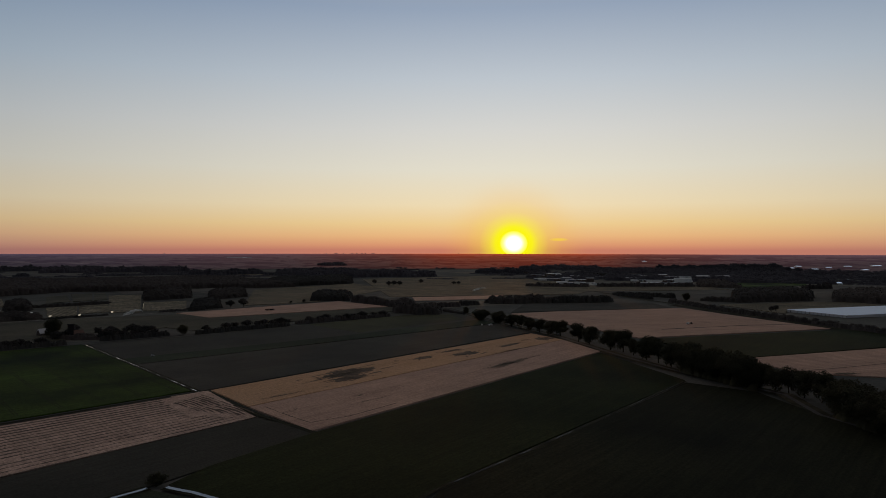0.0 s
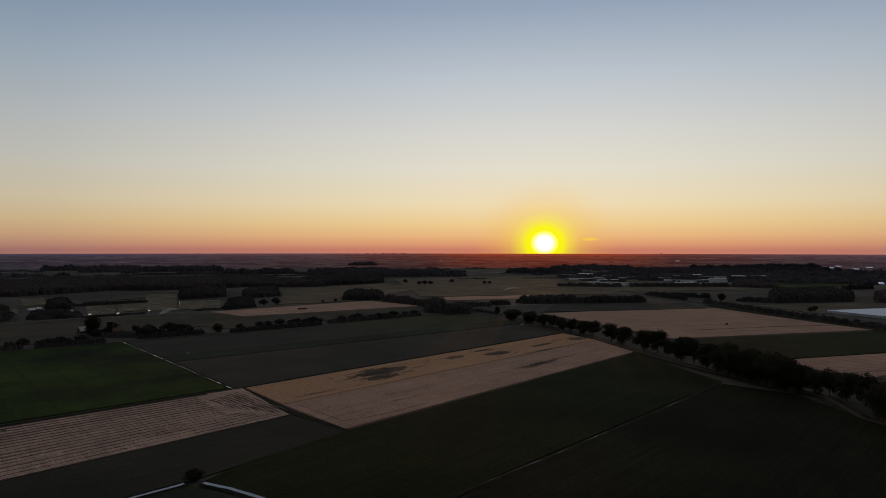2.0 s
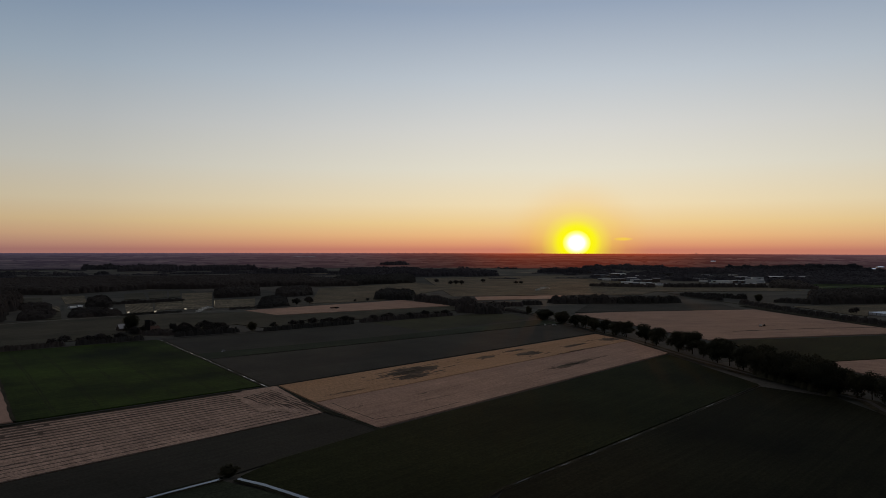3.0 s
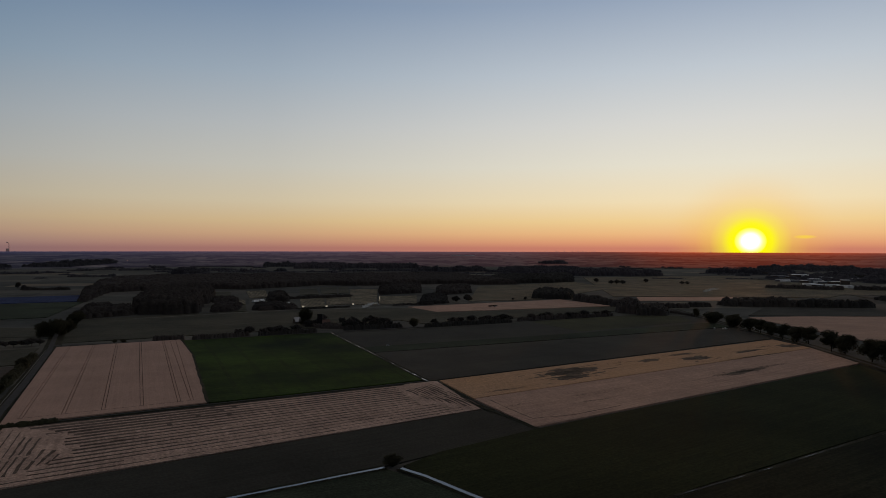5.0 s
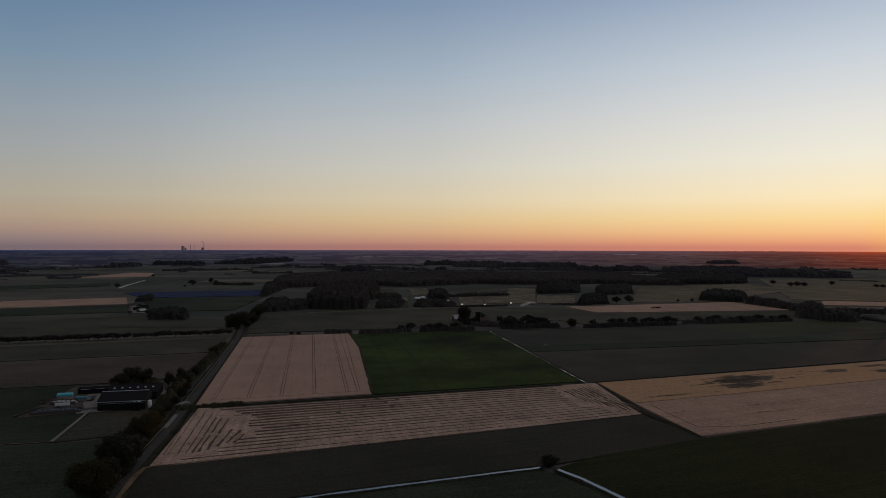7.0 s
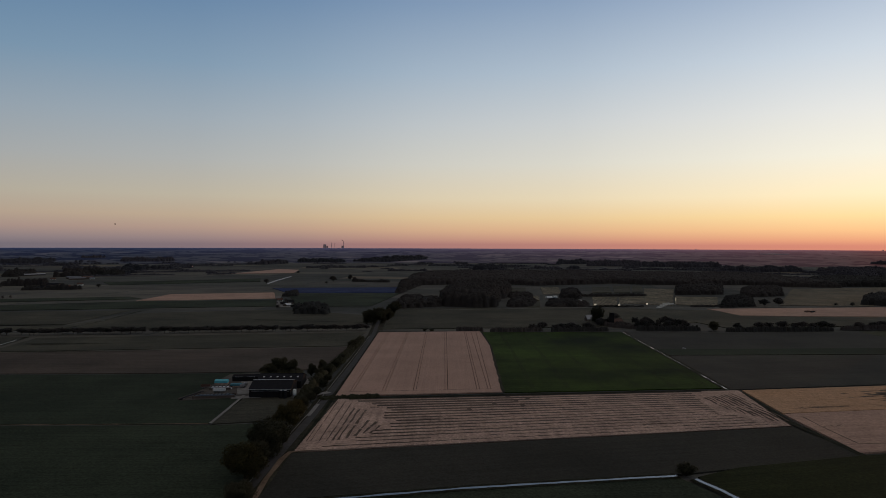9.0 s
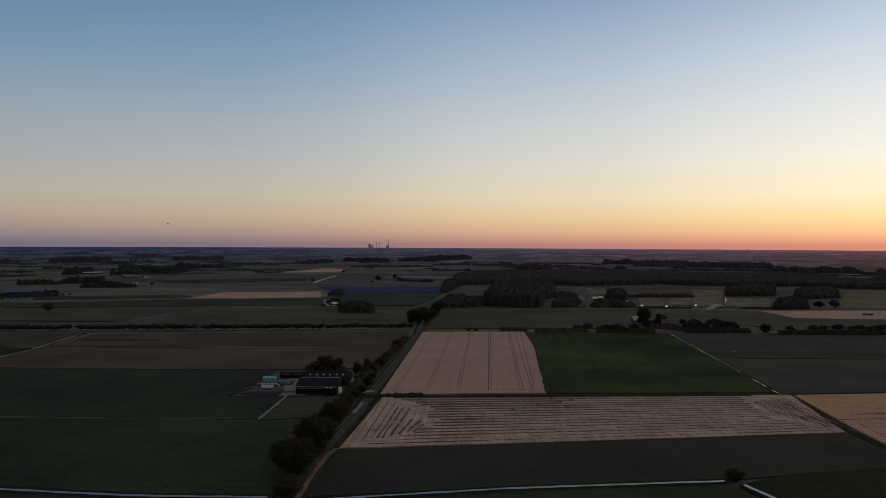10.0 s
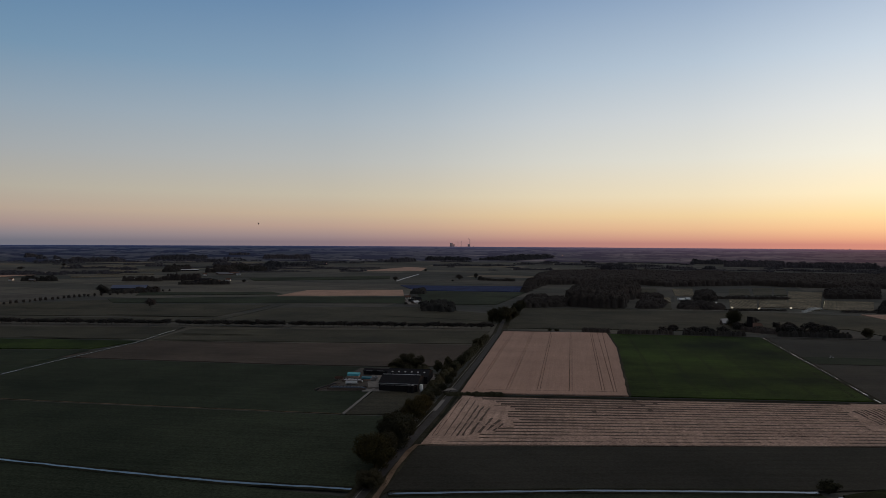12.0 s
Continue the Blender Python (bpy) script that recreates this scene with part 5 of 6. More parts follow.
def straw_rows():
    f = find("stubble_field")
    base = max(v.co.z for v in f.data.vertices) - 0.02
    sw, se, ne, nw = Vector((-72, 330)), Vector((193, 381)), Vector((203.5, 473.2)), Vector((-68, 442))
    n = 17
    for i in range(n):
        v = (i + 0.5) / n
        a, b = sw.lerp(nw, v), se.lerp(ne, v)
        # the straw lies broader towards the lower edge and thin along the green crop
        full = 5.3 - 2.0 * v + 0.5 * math.sin(i * 1.9) + 0.4 * math.sin(i * 4.3)
        u0, u1 = 0.01 if i < 4 else 0.05, 0.985
        if v < 0.62:
            stretches = ((u0, u1, full),)
        else:
            stretches = ((u0, 0.2 + 0.25 * v + 0.06 * math.sin(i * 2.7), full * 0.6), (0.21 + 0.25 * v + 0.06 * math.sin(i * 2.7), u1, full))
        for p, q, w in stretches:
            part("straw_row", ridge_bm([a.lerp(b, p), a.lerp(b, (p + q) / 2), a.lerp(b, q)], w, 0.26, base, i), SWATH, f, "pale mown straw row")
    for i, (u, v, l, w) in enumerate(((0.38, 0.30, 26, 3.2), (0.47, 0.22, 34, 2.6), (0.30, 0.12, 30, 3.0), (0.42, 0.45, 22, 2.2), (0.60, 0.36, 20, 2.4), (0.55, 0.62, 16, 2.0), (0.72, 0.2, 28, 2.4), (0.68, 0.5, 18, 2.0), (0.24, 0.5, 18, 2.2))):
        c = sw.lerp(nw, v).lerp(se.lerp(ne, v), u)
        way = (se - sw).normalized()
        part("straw_mat", strip_bm([c - way * l / 2, c + way * l / 2], w, base + 0.22 + 0.004 * i, 0, 1.4, 2.0, i * 5.0), SWATH, f, "scattered pale straw between the rows")
    # headlands, where the straw lies broad and dark lines run across
    rng = np.random.default_rng(12)
    for i in range(34):
        v = (i + 0.5) / 34
        a, b = sw.lerp(nw, v), se.lerp(ne, v)
        way = (b - a).normalized()
        west = np.interp(v, (0.0, 0.05, 0.12, 0.25, 0.46, 0.7, 0.8, 0.9, 1.0), (9, 16, 29, 36, 41, 37, 24, 17, 8)) + rng.uniform(-5, 5)
        part("straw_mat", strip_bm([a, a + way * west * 0.6, a + way * west], 3.6, base + 0.28 + 0.003 * i, 0, 1.0, 1.5, i * 2.0), SWATH, f, "broad pale straw on the headland")
        east = np.interp(v, (0.0, 0.12, 0.34, 0.62, 0.9, 1.0), (8, 15, 31, 34, 39, 22)) + rng.uniform(-4, 4)
        part("straw_mat", strip_bm([b - way * east, b - way * east * 0.5, b - way * 0.8], 3.2, base + 0.28 + 0.003 * i, 0, 0.9, 1.5, i * 3.0), SWATH, f, "broad pale straw on the headland")
    for i, (a, b, w) in enumerate((((-62.5, 436.9), (-63.1, 346.0), 0.8), ((-57.8, 429.4), (-59.4, 346.4), 0.7), ((-54.4, 417.6), (-56.3, 347.8), 1.2), ((-50.9, 415.1), (-53.9, 349.1), 1.5),
                                   ((-46.8, 412.7), (-50.4, 351.6), 1.7), ((-42.4, 388.7), (-46.3, 356.4), 1.9), ((-37.9, 385.4), (-42.7, 361.2), 2.2), ((-34.8, 377.2), (-38.8, 361.7), 1.6),
                                   ((-67.3, 434.7), (-67.3, 347.6), 0.6), ((-69.9, 432.7), (-69.4, 346.3), 0.5))):
        a, b = Vector(a), Vector(b)
        cut = random.uniform(0.35, 0.6)
        for u, v in ((0, cut), (cut + 0.05, 1.0)):
            part("bare_line", strip_bm([a.lerp(b, u), a.lerp(b, v)], w * 0.75, base + 0.41 + 0.004 * i, 0, w * 0.5, 1.4, i * 3 + u), STUBBLE, f, "dark bare line in the straw")
    for i in range(9):
        x = 171.5 + 2.9 * i
        a, b = Vector((x - 1.5, 450 + 1.5 * i)), Vector((x + 1.5, max(390.0, 418 - 5.5 * i)))
        cut = 0.35 + 0.3 * random.random()
        for u, v in ((0, cut), (cut + 0.06, 1.0)):
            p, q = a.lerp(b, u), a.lerp(b, v)
            part("bare_line", strip_bm([p, p.lerp(q, 0.5) + Vector((0.8, 0)), q], 1.15 if i % 3 else 1.7, base + 0.41 + 0.004 * i, 0, 0.9, 1.5, i * 7 + u), STUBBLE, f, "dark bare line in the straw")


straw_rows()
GREEN = find("green_crop_field")
for i in range(6):
    x = 62 + 25 * i
    for side in (-0.9, 0.9):
        part("wheel_track", strip_bm([(x + side, 474 + 17 * (x - 41) / 158), (x + side + 2, 630), (x + side + 1, 785)], 0.45, max(v.co.z for v in GREEN.data.vertices) + 0.01, 0, 0.25, 6.0, i), BANK, GREEN, "dark wheel track through the crop")


def blots(parent, at, length, width, turn, seed, core=False):
    """A ragged patch of lodged grain: a solid heart with long streaks at its fringe."""
    rng = np.random.default_rng(seed)
    top = max(v.co.z for v in parent.data.vertices) + (0.2 if core else 0.0)
    bm = bmesh.new()
    c, s = math.cos(radians(turn)), math.sin(radians(turn))
    shapes = [(0.0, 0.0, length * 0.40, width * 0.32)] if width > 9 else []
    for i in range(max(12, int(length * 0.8))):
        shapes.append((rng.normal(0, 0.27) * length, rng.normal(0, 0.24) * width, length * rng.uniform(0.03, 0.16), max(0.22, width * rng.uniform(0.012, 0.05))))
    for i, (u, w, ra, rb) in enumerate(shapes):
        ring = []
        sides = 40 if ra > length * 0.3 else 14
        for j in range(sides):
            a = 2 * math.pi * j / sides
            q = Vector((math.cos(a) * 2.2, math.sin(a) * 2.2, seed * 3.1 + i))
            k = 1 + 0.5 * noise.noise(q) + 0.3 * noise.noise(q * 2.7)
            x, y = u + ra * math.cos(a) * k, w + rb * math.sin(a) * k
            ring.append(bm.verts.new((at[0] + x * c - y * s, at[1] + x * s + y * c, top + 0.006 + 0.003 * i)))
        bm.faces.new(ring)
    bmesh.ops.recalc_face_normals(bm, faces=bm.faces)
    for f in bm.faces:
        if f.normal.z < 0:
            f.normal_flip()
    return part("flattened_patch", bm, LODGED if core else FLATTENED, parent, "darkest flattened grain" if core else "greyish flattened grain")


TAN_FIELD, PALE_FIELD = find("tan_grain_field"), find("pale_grain_field")
TAN_PATCHES = (((318, 466), 74, 32, 14), ((305, 446), 46, 20, 12), ((413, 485), 30, 16, 12), ((463, 501), 38, 10, 12), ((462, 478), 38, 24, 12), ((536, 491), 46, 12, 10), ((604, 500), 32, 26, 14), ((525, 466), 74, 5, 8), ((381, 486), 24, 6, 12),
               ((234.5, 424.3), 40, 4, 12), ((578, 507), 34, 6, 12))
for n, (at, l, w, turn) in enumerate(TAN_PATCHES):
    blots(TAN_FIELD, at, l, w, turn, n)
for n, (at, l, w, turn) in enumerate((((308, 463), 36, 12, 13), ((322, 468), 26, 6, 13), ((300, 445), 20, 6, 12), ((460, 476), 16, 6, 12), ((606, 499), 14, 8, 12))):
    blots(TAN_FIELD, at, l, w, turn, 60 + n, True)
for n, (at, l, w, turn) in enumerate((((450, 412), 74, 10, 11), ((425, 406), 30, 6, 12), ((216.3, 380.8), 14, 6, 12), ((269.9, 371.6), 24, 5, 12), ((271.6, 389.0), 16, 3, 12), ((500, 424), 28, 4, 12))):
    blots(PALE_FIELD, at, l, w, turn, 30 + n)
blots(PALE_FIELD, (448, 411), 34, 5, 11, 80, True)
part("wheel_track", strip_bm([(208.9, 399.6), (208.2, 378.1), (208.9, 346.4), (235.5, 344.3), (276.3, 352.6)], 0.7, max(v.co.z for v in PALE_FIELD.data.vertices) + 0.05, 0, 0.3), LODGED, PALE_FIELD, "dark wheel track")


# ---- farm buildings ----
def gable(bm, x0, y0, x1, y1, eave, ridge, along="x"):
    """Walls with gable ends."""
    if along == "x":
        ends = [[(x, y0, 0), (x, y1, 0), (x, y1, eave), (x, (y0 + y1) / 2, ridge), (x, y0, eave)] for x in (x0, x1)]
    else:
        ends = [[(x0, y, 0), (x1, y, 0), (x1, y, eave), ((x0 + x1) / 2, y, ridge), (x0, y, eave)] for y in (y0, y1)]
    a, b = [[bm.verts.new(p) for p in e] for e in ends]
    bm.faces.new(a)
    bm.faces.new(b)
    for i in range(5):
        bm.faces.new((a[i], a[(i + 1) % 5], b[(i + 1) % 5], b[i]))
    bmesh.ops.recalc_face_normals(bm, faces=bm.faces)
    return bm


def roof_slope(x0, x1, ya, za, yb, zb, thick=0.25):
    """One sloping roof sheet between two heights."""
    bm = bmesh.new()
    n = Vector((0, -(zb - za), yb - ya)).normalized()
    if n.z < 0:
        n = -n
    low = [Vector((x0, ya, za)), Vector((x1, ya, za)), Vector((x1, yb, zb)), Vector((x0, yb, zb))]
    vs = [bm.verts.new(p + n * 0.02) for p in low] + [bm.verts.new(p + n * (0.02 + thick)) for p in low]
    for q in ((3, 2, 1, 0), (4, 5, 6, 7), (0, 1, 5, 4), (1, 2, 6, 5), (2, 3, 7, 6), (3, 0, 4, 7)):
        bm.faces.new([vs[i] for i in q])
    bmesh.ops.recalc_face_normals(bm, faces=bm.faces)
    return bm


def hall(name, label, category, at, length, depth, eave, ridge, turn, wall, roof, group="", doors=(), skylights=0, trim=None, windows=0):
    """A gabled building; its length runs along x, its front faces -y."""
    at = lift(at)
    top = empty(name, (at[0], at[1], at[2] + 0.2), label, category, group, turn)
    hx, hy = length / 2, depth / 2
    part("wall", gable(bmesh.new(), -hx, -hy, hx, hy, eave, ridge), wall, top)
    over = 0.4
    drop = (ridge - eave) / hy * over
    front = part("roof", roof_slope(-hx - over, hx + over, -hy - over, eave - drop, 0, ridge), roof, top)
    part("roof", roof_slope(-hx - over, hx + over, hy + over, eave - drop, 0, ridge), roof, top)
    part("ridge_cap", box(-hx - over, -0.35, ridge + 0.12, hx + over, 0.35, ridge + 0.42, 0.1), trim or roof, top)
    if trim:
        part("gutter", box(-hx - over, -hy - over - 0.3, eave - drop - 0.1, hx + over, -hy - over, eave - drop + 0.3), trim, top, "pale eaves gutter")
    for x, w, h in doors:
        d = part("door", box(x - w / 2, -hy - 0.08, 0.02, x + w / 2, -hy + 0.1, h), DARK_GAP, top, "dark open doorway")
        part("door_frame", box(x - w / 2 - 0.15, -hy - 0.14, h, x + w / 2 + 0.15, -hy + 0.05, h + 0.25), STEEL, d)
    slope = Vector((0, hy, ridge - eave))
    for i in range(skylights):
        x = -hx + length * (i + 0.7) / (skylights + 0.4)
        c = Vector((x, -hy * 0.42, eave + (ridge - eave) * 0.58))
        part("skylight", roof_slope(x - 0.6, x + 0.6, c.y - 0.8, c.z - 0.8 * slope.z / hy, c.y + 0.8, c.z + 0.8 * slope.z / hy, 0.36), PALE_ROOF, top, "pale skylight")
    for i in range(windows):
        x = -hx + length * (i + 0.5) / windows
        w = part("window", box(x - 0.6, -hy - 0.06, 1.0, x + 0.6, -hy + 0.1, 2.3), DARK_GAP, top)
        part("sill", box(x - 0.7, -hy - 0.14, 0.9, x + 0.7, -hy + 0.05, 1.0), WHITE, w)
    return top


YARD = [(-167.6, 436.6), (-163.9, 487.5), (-163.5, 525.6), (-136.9, 531.4), (-90, 512), (-83, 456), (-84, 446), (-93.2, 448.8), (-129.8, 448.3), (-138.3, 444.7)]
obj("farmyard", slab_bm(YARD, -0.2, 0.46, 1.5, 10.0, 3), plain("stained_concrete", (0.085, 0.075, 0.066), 0.9, 0.6, 0.12, 0.0, 0.05), None, "stained concrete yard round the farm sheds", "yard", "structure")
road("farm_path", "pale concrete path from the yard to the meadow", [(-129.6, 380.2), (-130.2, 409.2), (-131.5, 451.7)], 1.8, CONCRETE, 0.62, 0.4)
road("farm_entrance", "pale concrete entrance from the road", [(-94, 452), (-84, 456), (-77, 462)], 6.0, CONCRETE, 0.6, 0.5)
road("field_edge", "pale dry grass line between the meadows", [(-354.6, 372.0), (-237.9, 374.4), (-130.4, 379.4)], 1.0, DIRT, 0.75, 0.9)
APRON = plain("worn_concrete", (0.22, 0.205, 0.19), 0.9, 0.6, 0.25, 0.0, 0.05)
for corners in ([(-147.5, 500.1), (-137.4, 502.3), (-127.7, 458.2), (-136.4, 454.4), (-142.2, 470.9)], [(-137.5, 448.5), (-120.4, 452.2), (-118.8, 446.1), (-137.2, 441.3)], [(-95.0, 457.6), (-101.9, 500.9), (-97.8, 515.5), (-94.5, 493.8), (-90.1, 454.9), (-94.7, 446.7)]):
    obj("apron", slab_bm(corners, -0.2, 0.52 + 0.005 * corners[0][0] / 100, 0.8, 3.0, 5), APRON, None, "pale worn concrete apron in the farmyard", "yard", "structure")
hall("cattle_shed", "long dark cattle shed with open front", "shed", (-114, 460), 26.5, 27, 5.4, 8.8, 3, WALL_DARK, ROOF_DARK, "sheds of the farm", [(-7.5, 9, 4.2), (2, 8, 4.2), (10, 4, 4.0)], 0, STEEL)
hall("cattle_shed", "long dark cattle shed with pale skylights", "shed", (-114.5, 486.5), 30, 26, 5.0, 8.0, 3, WALL_DARK, ROOF_DARK, "sheds of the farm", (), 6)
hall("machine_shed", "low dark machine shed behind the yard", "shed", (-143.3, 503), 21, 8, 3.0, 4.0, 3, WALL_DARK, ROOF_DARK, "sheds of the farm", [(-6, 5, 3.2), (3, 5, 3.2)])


def feed_silo(at):
    """A white feed silo on legs."""
    top = empty("feed_silo", (at[0], at[1], 0.4), "white round feed silo on steel legs by the shed", "silo")
    body = bmesh.new()
    rings = []
    for r, z in ((0.25, 1.2), (1.15, 2.6), (1.15, 5.4), (0.9, 5.8), (0.3, 6.1)):
        rings.append([body.verts.new((r * math.cos(a * math.pi / 8), r * math.sin(a * math.pi / 8), z)) for a in range(16)])
    for a, b in zip(rings, rings[1:]):
        for j in range(16):
            body.faces.new((a[j], a[(j + 1) % 16], b[(j + 1) % 16], b[j]))
    body.faces.new(rings[-1])
    body.faces.new(rings[0])
    bmesh.ops.recalc_face_normals(body, faces=body.faces)
    part("body", body, WHITE, top)
    for i in range(4):
        a = math.pi / 4 + i * math.pi / 2
        part("leg", tube([(1.08 * math.cos(a), 1.08 * math.sin(a), 0), (1.08 * math.cos(a), 1.08 * math.sin(a), 2.8)], 0.08, 0.08, 6), STEEL, top)
    part("filling_pipe", tube([(1.15, 0, 0.8), (1.3, 0, 3.0), (1.15, 0, 5.9), (0.2, 0, 6.2)], 0.08, 0.08, 6), STEEL, top)


feed_silo((-96.6, 444))
for x in (-105.5, -102.7):
    top = empty("slurry_tank", (x, 444.5, 0.4), "dark upright storage tank by the cattle shed", "tank", "upright tanks")
    part("body", tube([(0, 0, 0), (0, 0, 4.6), (0, 0, 5.0)], 1.25, 1.2, 14), ROOF_DARK, top)
    part("lid", tube([(0, 0, 5.0), (0, 0, 5.25)], 1.0, 0.5, 14), STEEL, top)


def clamp(label, a, b, width, high, mat, group, tyres=True):
    """A long silage heap under plastic, held by rows of tyres."""
    a, b = Vector(a), Vector(b)
    length = (b - a).length
    mid = (a + b) / 2
    top = empty("silage_clamp", (mid.x, mid.y, 0.42), label, "silage clamp", group, math.degrees(math.atan2((b - a).y, (b - a).x)))
    bm = bmesh.new()
    rows = []
    for i in range(13):
        u = -0.5 + i / 12
        end = min(1.0, (0.5 - abs(u)) * 9)
        rows.append([bm.verts.new((u * length, width * k, high * q * (0.25 + 0.75 * end) + (0.12 * noise.noise(Vector((i * 1.3, k * 4, length))) if q else 0))) for k, q in ((-0.5, 0), (-0.42, 0.55), (-0.25, 0.92), (0, 1), (0.25, 0.92), (0.42, 0.55), (0.5, 0))])
    for p, q in zip(rows, rows[1:]):
        for j in range(6):
            bm.faces.new((p[j], p[j + 1], q[j + 1], q[j]))
    bm.faces.new(rows[0])
    bm.faces.new(rows[-1])
    bmesh.ops.recalc_face_normals(bm, faces=bm.faces)
    part("cover", bm, mat, top)
    for side in (-1, 1):
        part("retaining_wall", box(-length / 2, side * (width / 2 + 0.25) - 0.12, 0, length / 2, side * (width / 2 + 0.25) + 0.12, high * 0.8, 0.03), BRICK, top)
    if tyres:
        tyre = bpy.data.meshes.new("tyre")
        tb = bmesh.new()
        ring = [[tb.verts.new(((0.42 + 0.14 * math.cos(p)) * math.cos(a), (0.42 + 0.14 * math.cos(p)) * math.sin(a), 0.12 + 0.12 * math.sin(p))) for p in (0, math.pi / 2, math.pi, -math.pi / 2)] for a in (i * math.pi / 4 for i in range(8))]
        for i in range(8):
            for j in range(4):
                tb.faces.new((ring[i][j], ring[(i + 1) % 8][j], ring[(i + 1) % 8][(j + 1) % 4], ring[i][(j + 1) % 4]))
        tb.to_mesh(tyre)
        tb.free()
        tyre.materials.append(RUBBER)
        for i in range(int(length / 2.4)):
            for k, q in ((-0.22, 0.93), (0.22, 0.93)):
                t = new("tyre", tyre)
                t.parent = top
                t.matrix_basis = pose(-length * 0.44 + i * length * 0.88 / max(1, int(length / 2.4) - 1), width * k, high * q + 0.02)


clamp("long silage clamp under dark blue plastic with tyres", (-162.7, 445.0), (-136.3, 448.8), 6.0, 1.8, BLUE, "silage clamps")
clamp("silage clamp under pale plastic in the yard", (-160.6, 471.1), (-146.0, 472.1), 5.0, 1.9, PALE_ROOF, "silage clamps")
clamp("silage clamp under dark plastic beside the meadow", (-168.3, 438.3), (-161.5, 462.7), 3.0, 1.0, ROOF_DARK, "silage clamps", False)


def stack(at, length, width, high, turn, mat, label, group):
    """A stack of straw bales under a bright tarpaulin."""
    top = empty("covered_stack", (at[0], at[1], 0.42), label, "stack", group, turn)
    n = max(2, int(length / 2.4))
    for i in range(n):
        part("bale", box(-length / 2 + i * length / n + 0.05, -width / 2, 0, -length / 2 + (i + 1) * length / n - 0.05, width / 2, high * 0.45, 0.08), SWATH, top)
    bm = gable(bmesh.new(), -length / 2 - 0.2, -width / 2 - 0.2, length / 2 + 0.2, width / 2 + 0.2, high * 0.8, high)
    for v in bm.verts:
        v.co.z = max(v.co.z, high * 0.4)
    bmesh.ops.bevel(bm, geom=bm.edges[:], offset=0.15, segments=2, affect="EDGES")
    part("tarpaulin", bm, mat, top)


stack((-157.5, 486.7), 8.6, 5.0, 3.8, 3, CYAN, "bale stack under a bright turquoise tarpaulin", "covered stacks")
stack((-145.0, 478.6), 6.6, 4.0, 2.8, 3, TEAL, "lower bale stack under a dark teal tarpaulin", "covered stacks")


def trailer(at, turn, length, body, label, group=""):
    """A two-axle farm trailer."""
    top = empty("farm_trailer", (at[0], at[1], 0.45), label, "trailer", group, turn)
    part("bed", box(-length / 2, -1.25, 0.9, length / 2, 1.25, 1.1, 0.03), STEEL, top)
    for side in (-1, 1):
        part("side_panel", box(-length / 2, side * 1.25 - 0.05, 1.1, length / 2, side * 1.25 + 0.05, 2.5, 0.02), body, top)
    part("end_panel", box(-length / 2, -1.2, 1.1, -length / 2 + 0.1, 1.2, 2.5, 0.02), body, top)
    part("end_panel", box(length / 2 - 0.1, -1.2, 1.1, length / 2, 1.2, 2.5, 0.02), body, top)
    part("drawbar", tube([(length / 2, 0, 0.9), (length / 2 + 1.6, 0, 0.6)], 0.08, 0.06, 6), STEEL, top)
    for x in (-length * 0.3, -length * 0.05):
        for y in (-1.1, 1.1):
            w = part("wheel", tube([(x, y - 0.2, 0.55), (x, y + 0.2, 0.55)], 0.55, 0.55, 14), RUBBER, top)
            part("rim", tube([(x, y - 0.23, 0.55), (x, y + 0.23, 0.55)], 0.28, 0.28, 10), STEEL, w)
    return top


def tractor(at, turn, mat, label):
    top = empty("tractor", (at[0], at[1], 0.6), label, "tractor", "", turn)
    part("bonnet", box(0.4, -0.45, 0.9, 2.4, 0.45, 1.75, 0.12), mat, top)
    cab = part("cab", box(-1.0, -0.75, 1.0, 0.4, 0.75, 2.75, 0.1), DARK_GAP, top)
    part("cab_roof", box(-1.15, -0.85, 2.75, 0.5, 0.85, 2.95, 0.06), mat, cab)
    part("exhaust", tube([(1.0, 0.5, 1.7), (1.0, 0.5, 2.9)], 0.06, 0.06, 6), STEEL, top)
    for x, r in ((-0.8, 0.9), (1.8, 0.6)):
        for y in (-0.95, 0.95):
            w = part("wheel", tube([(x, y - 0.25, r), (x, y + 0.25, r)], r, r, 16), RUBBER, top)
            part("rim", tube([(x, y - 0.28, r), (x, y + 0.28, r)], r * 0.5, r * 0.5, 10), WHITE, w)


trailer((-164.7, 474.4), 8, 6.0, ROOF_TILE, "red farm trailer parked in the yard", "parked trailers")
trailer((-150.9, 461.0), 8, 8.0, WHITE, "white-sided farm trailer parked in the yard", "parked trailers")
trailer((-139.2, 477.8), 80, 7.0, STEEL, "grey farm trailer parked in the yard", "parked trailers")
trailer((542.7, 1031.2), 20, 9.0, ROOF_TILE, "dark red harvest trailer on the pale strip", "harvest trailers")
trailer((549.9, 1029.5), 20, 8.0, WALL_DARK, "dark harvest trailer on the pale strip", "harvest trailers")
tractor((869.0, 466.3), 15, BLUE, "tractor standing on the broad stubble field")
trailer(((866.0, 468.6)[0] - 2, (866.0, 468.6)[1]), 15, 7.0, WHITE, "pale trailer behind the tractor on the stubble", "harvest trailers")


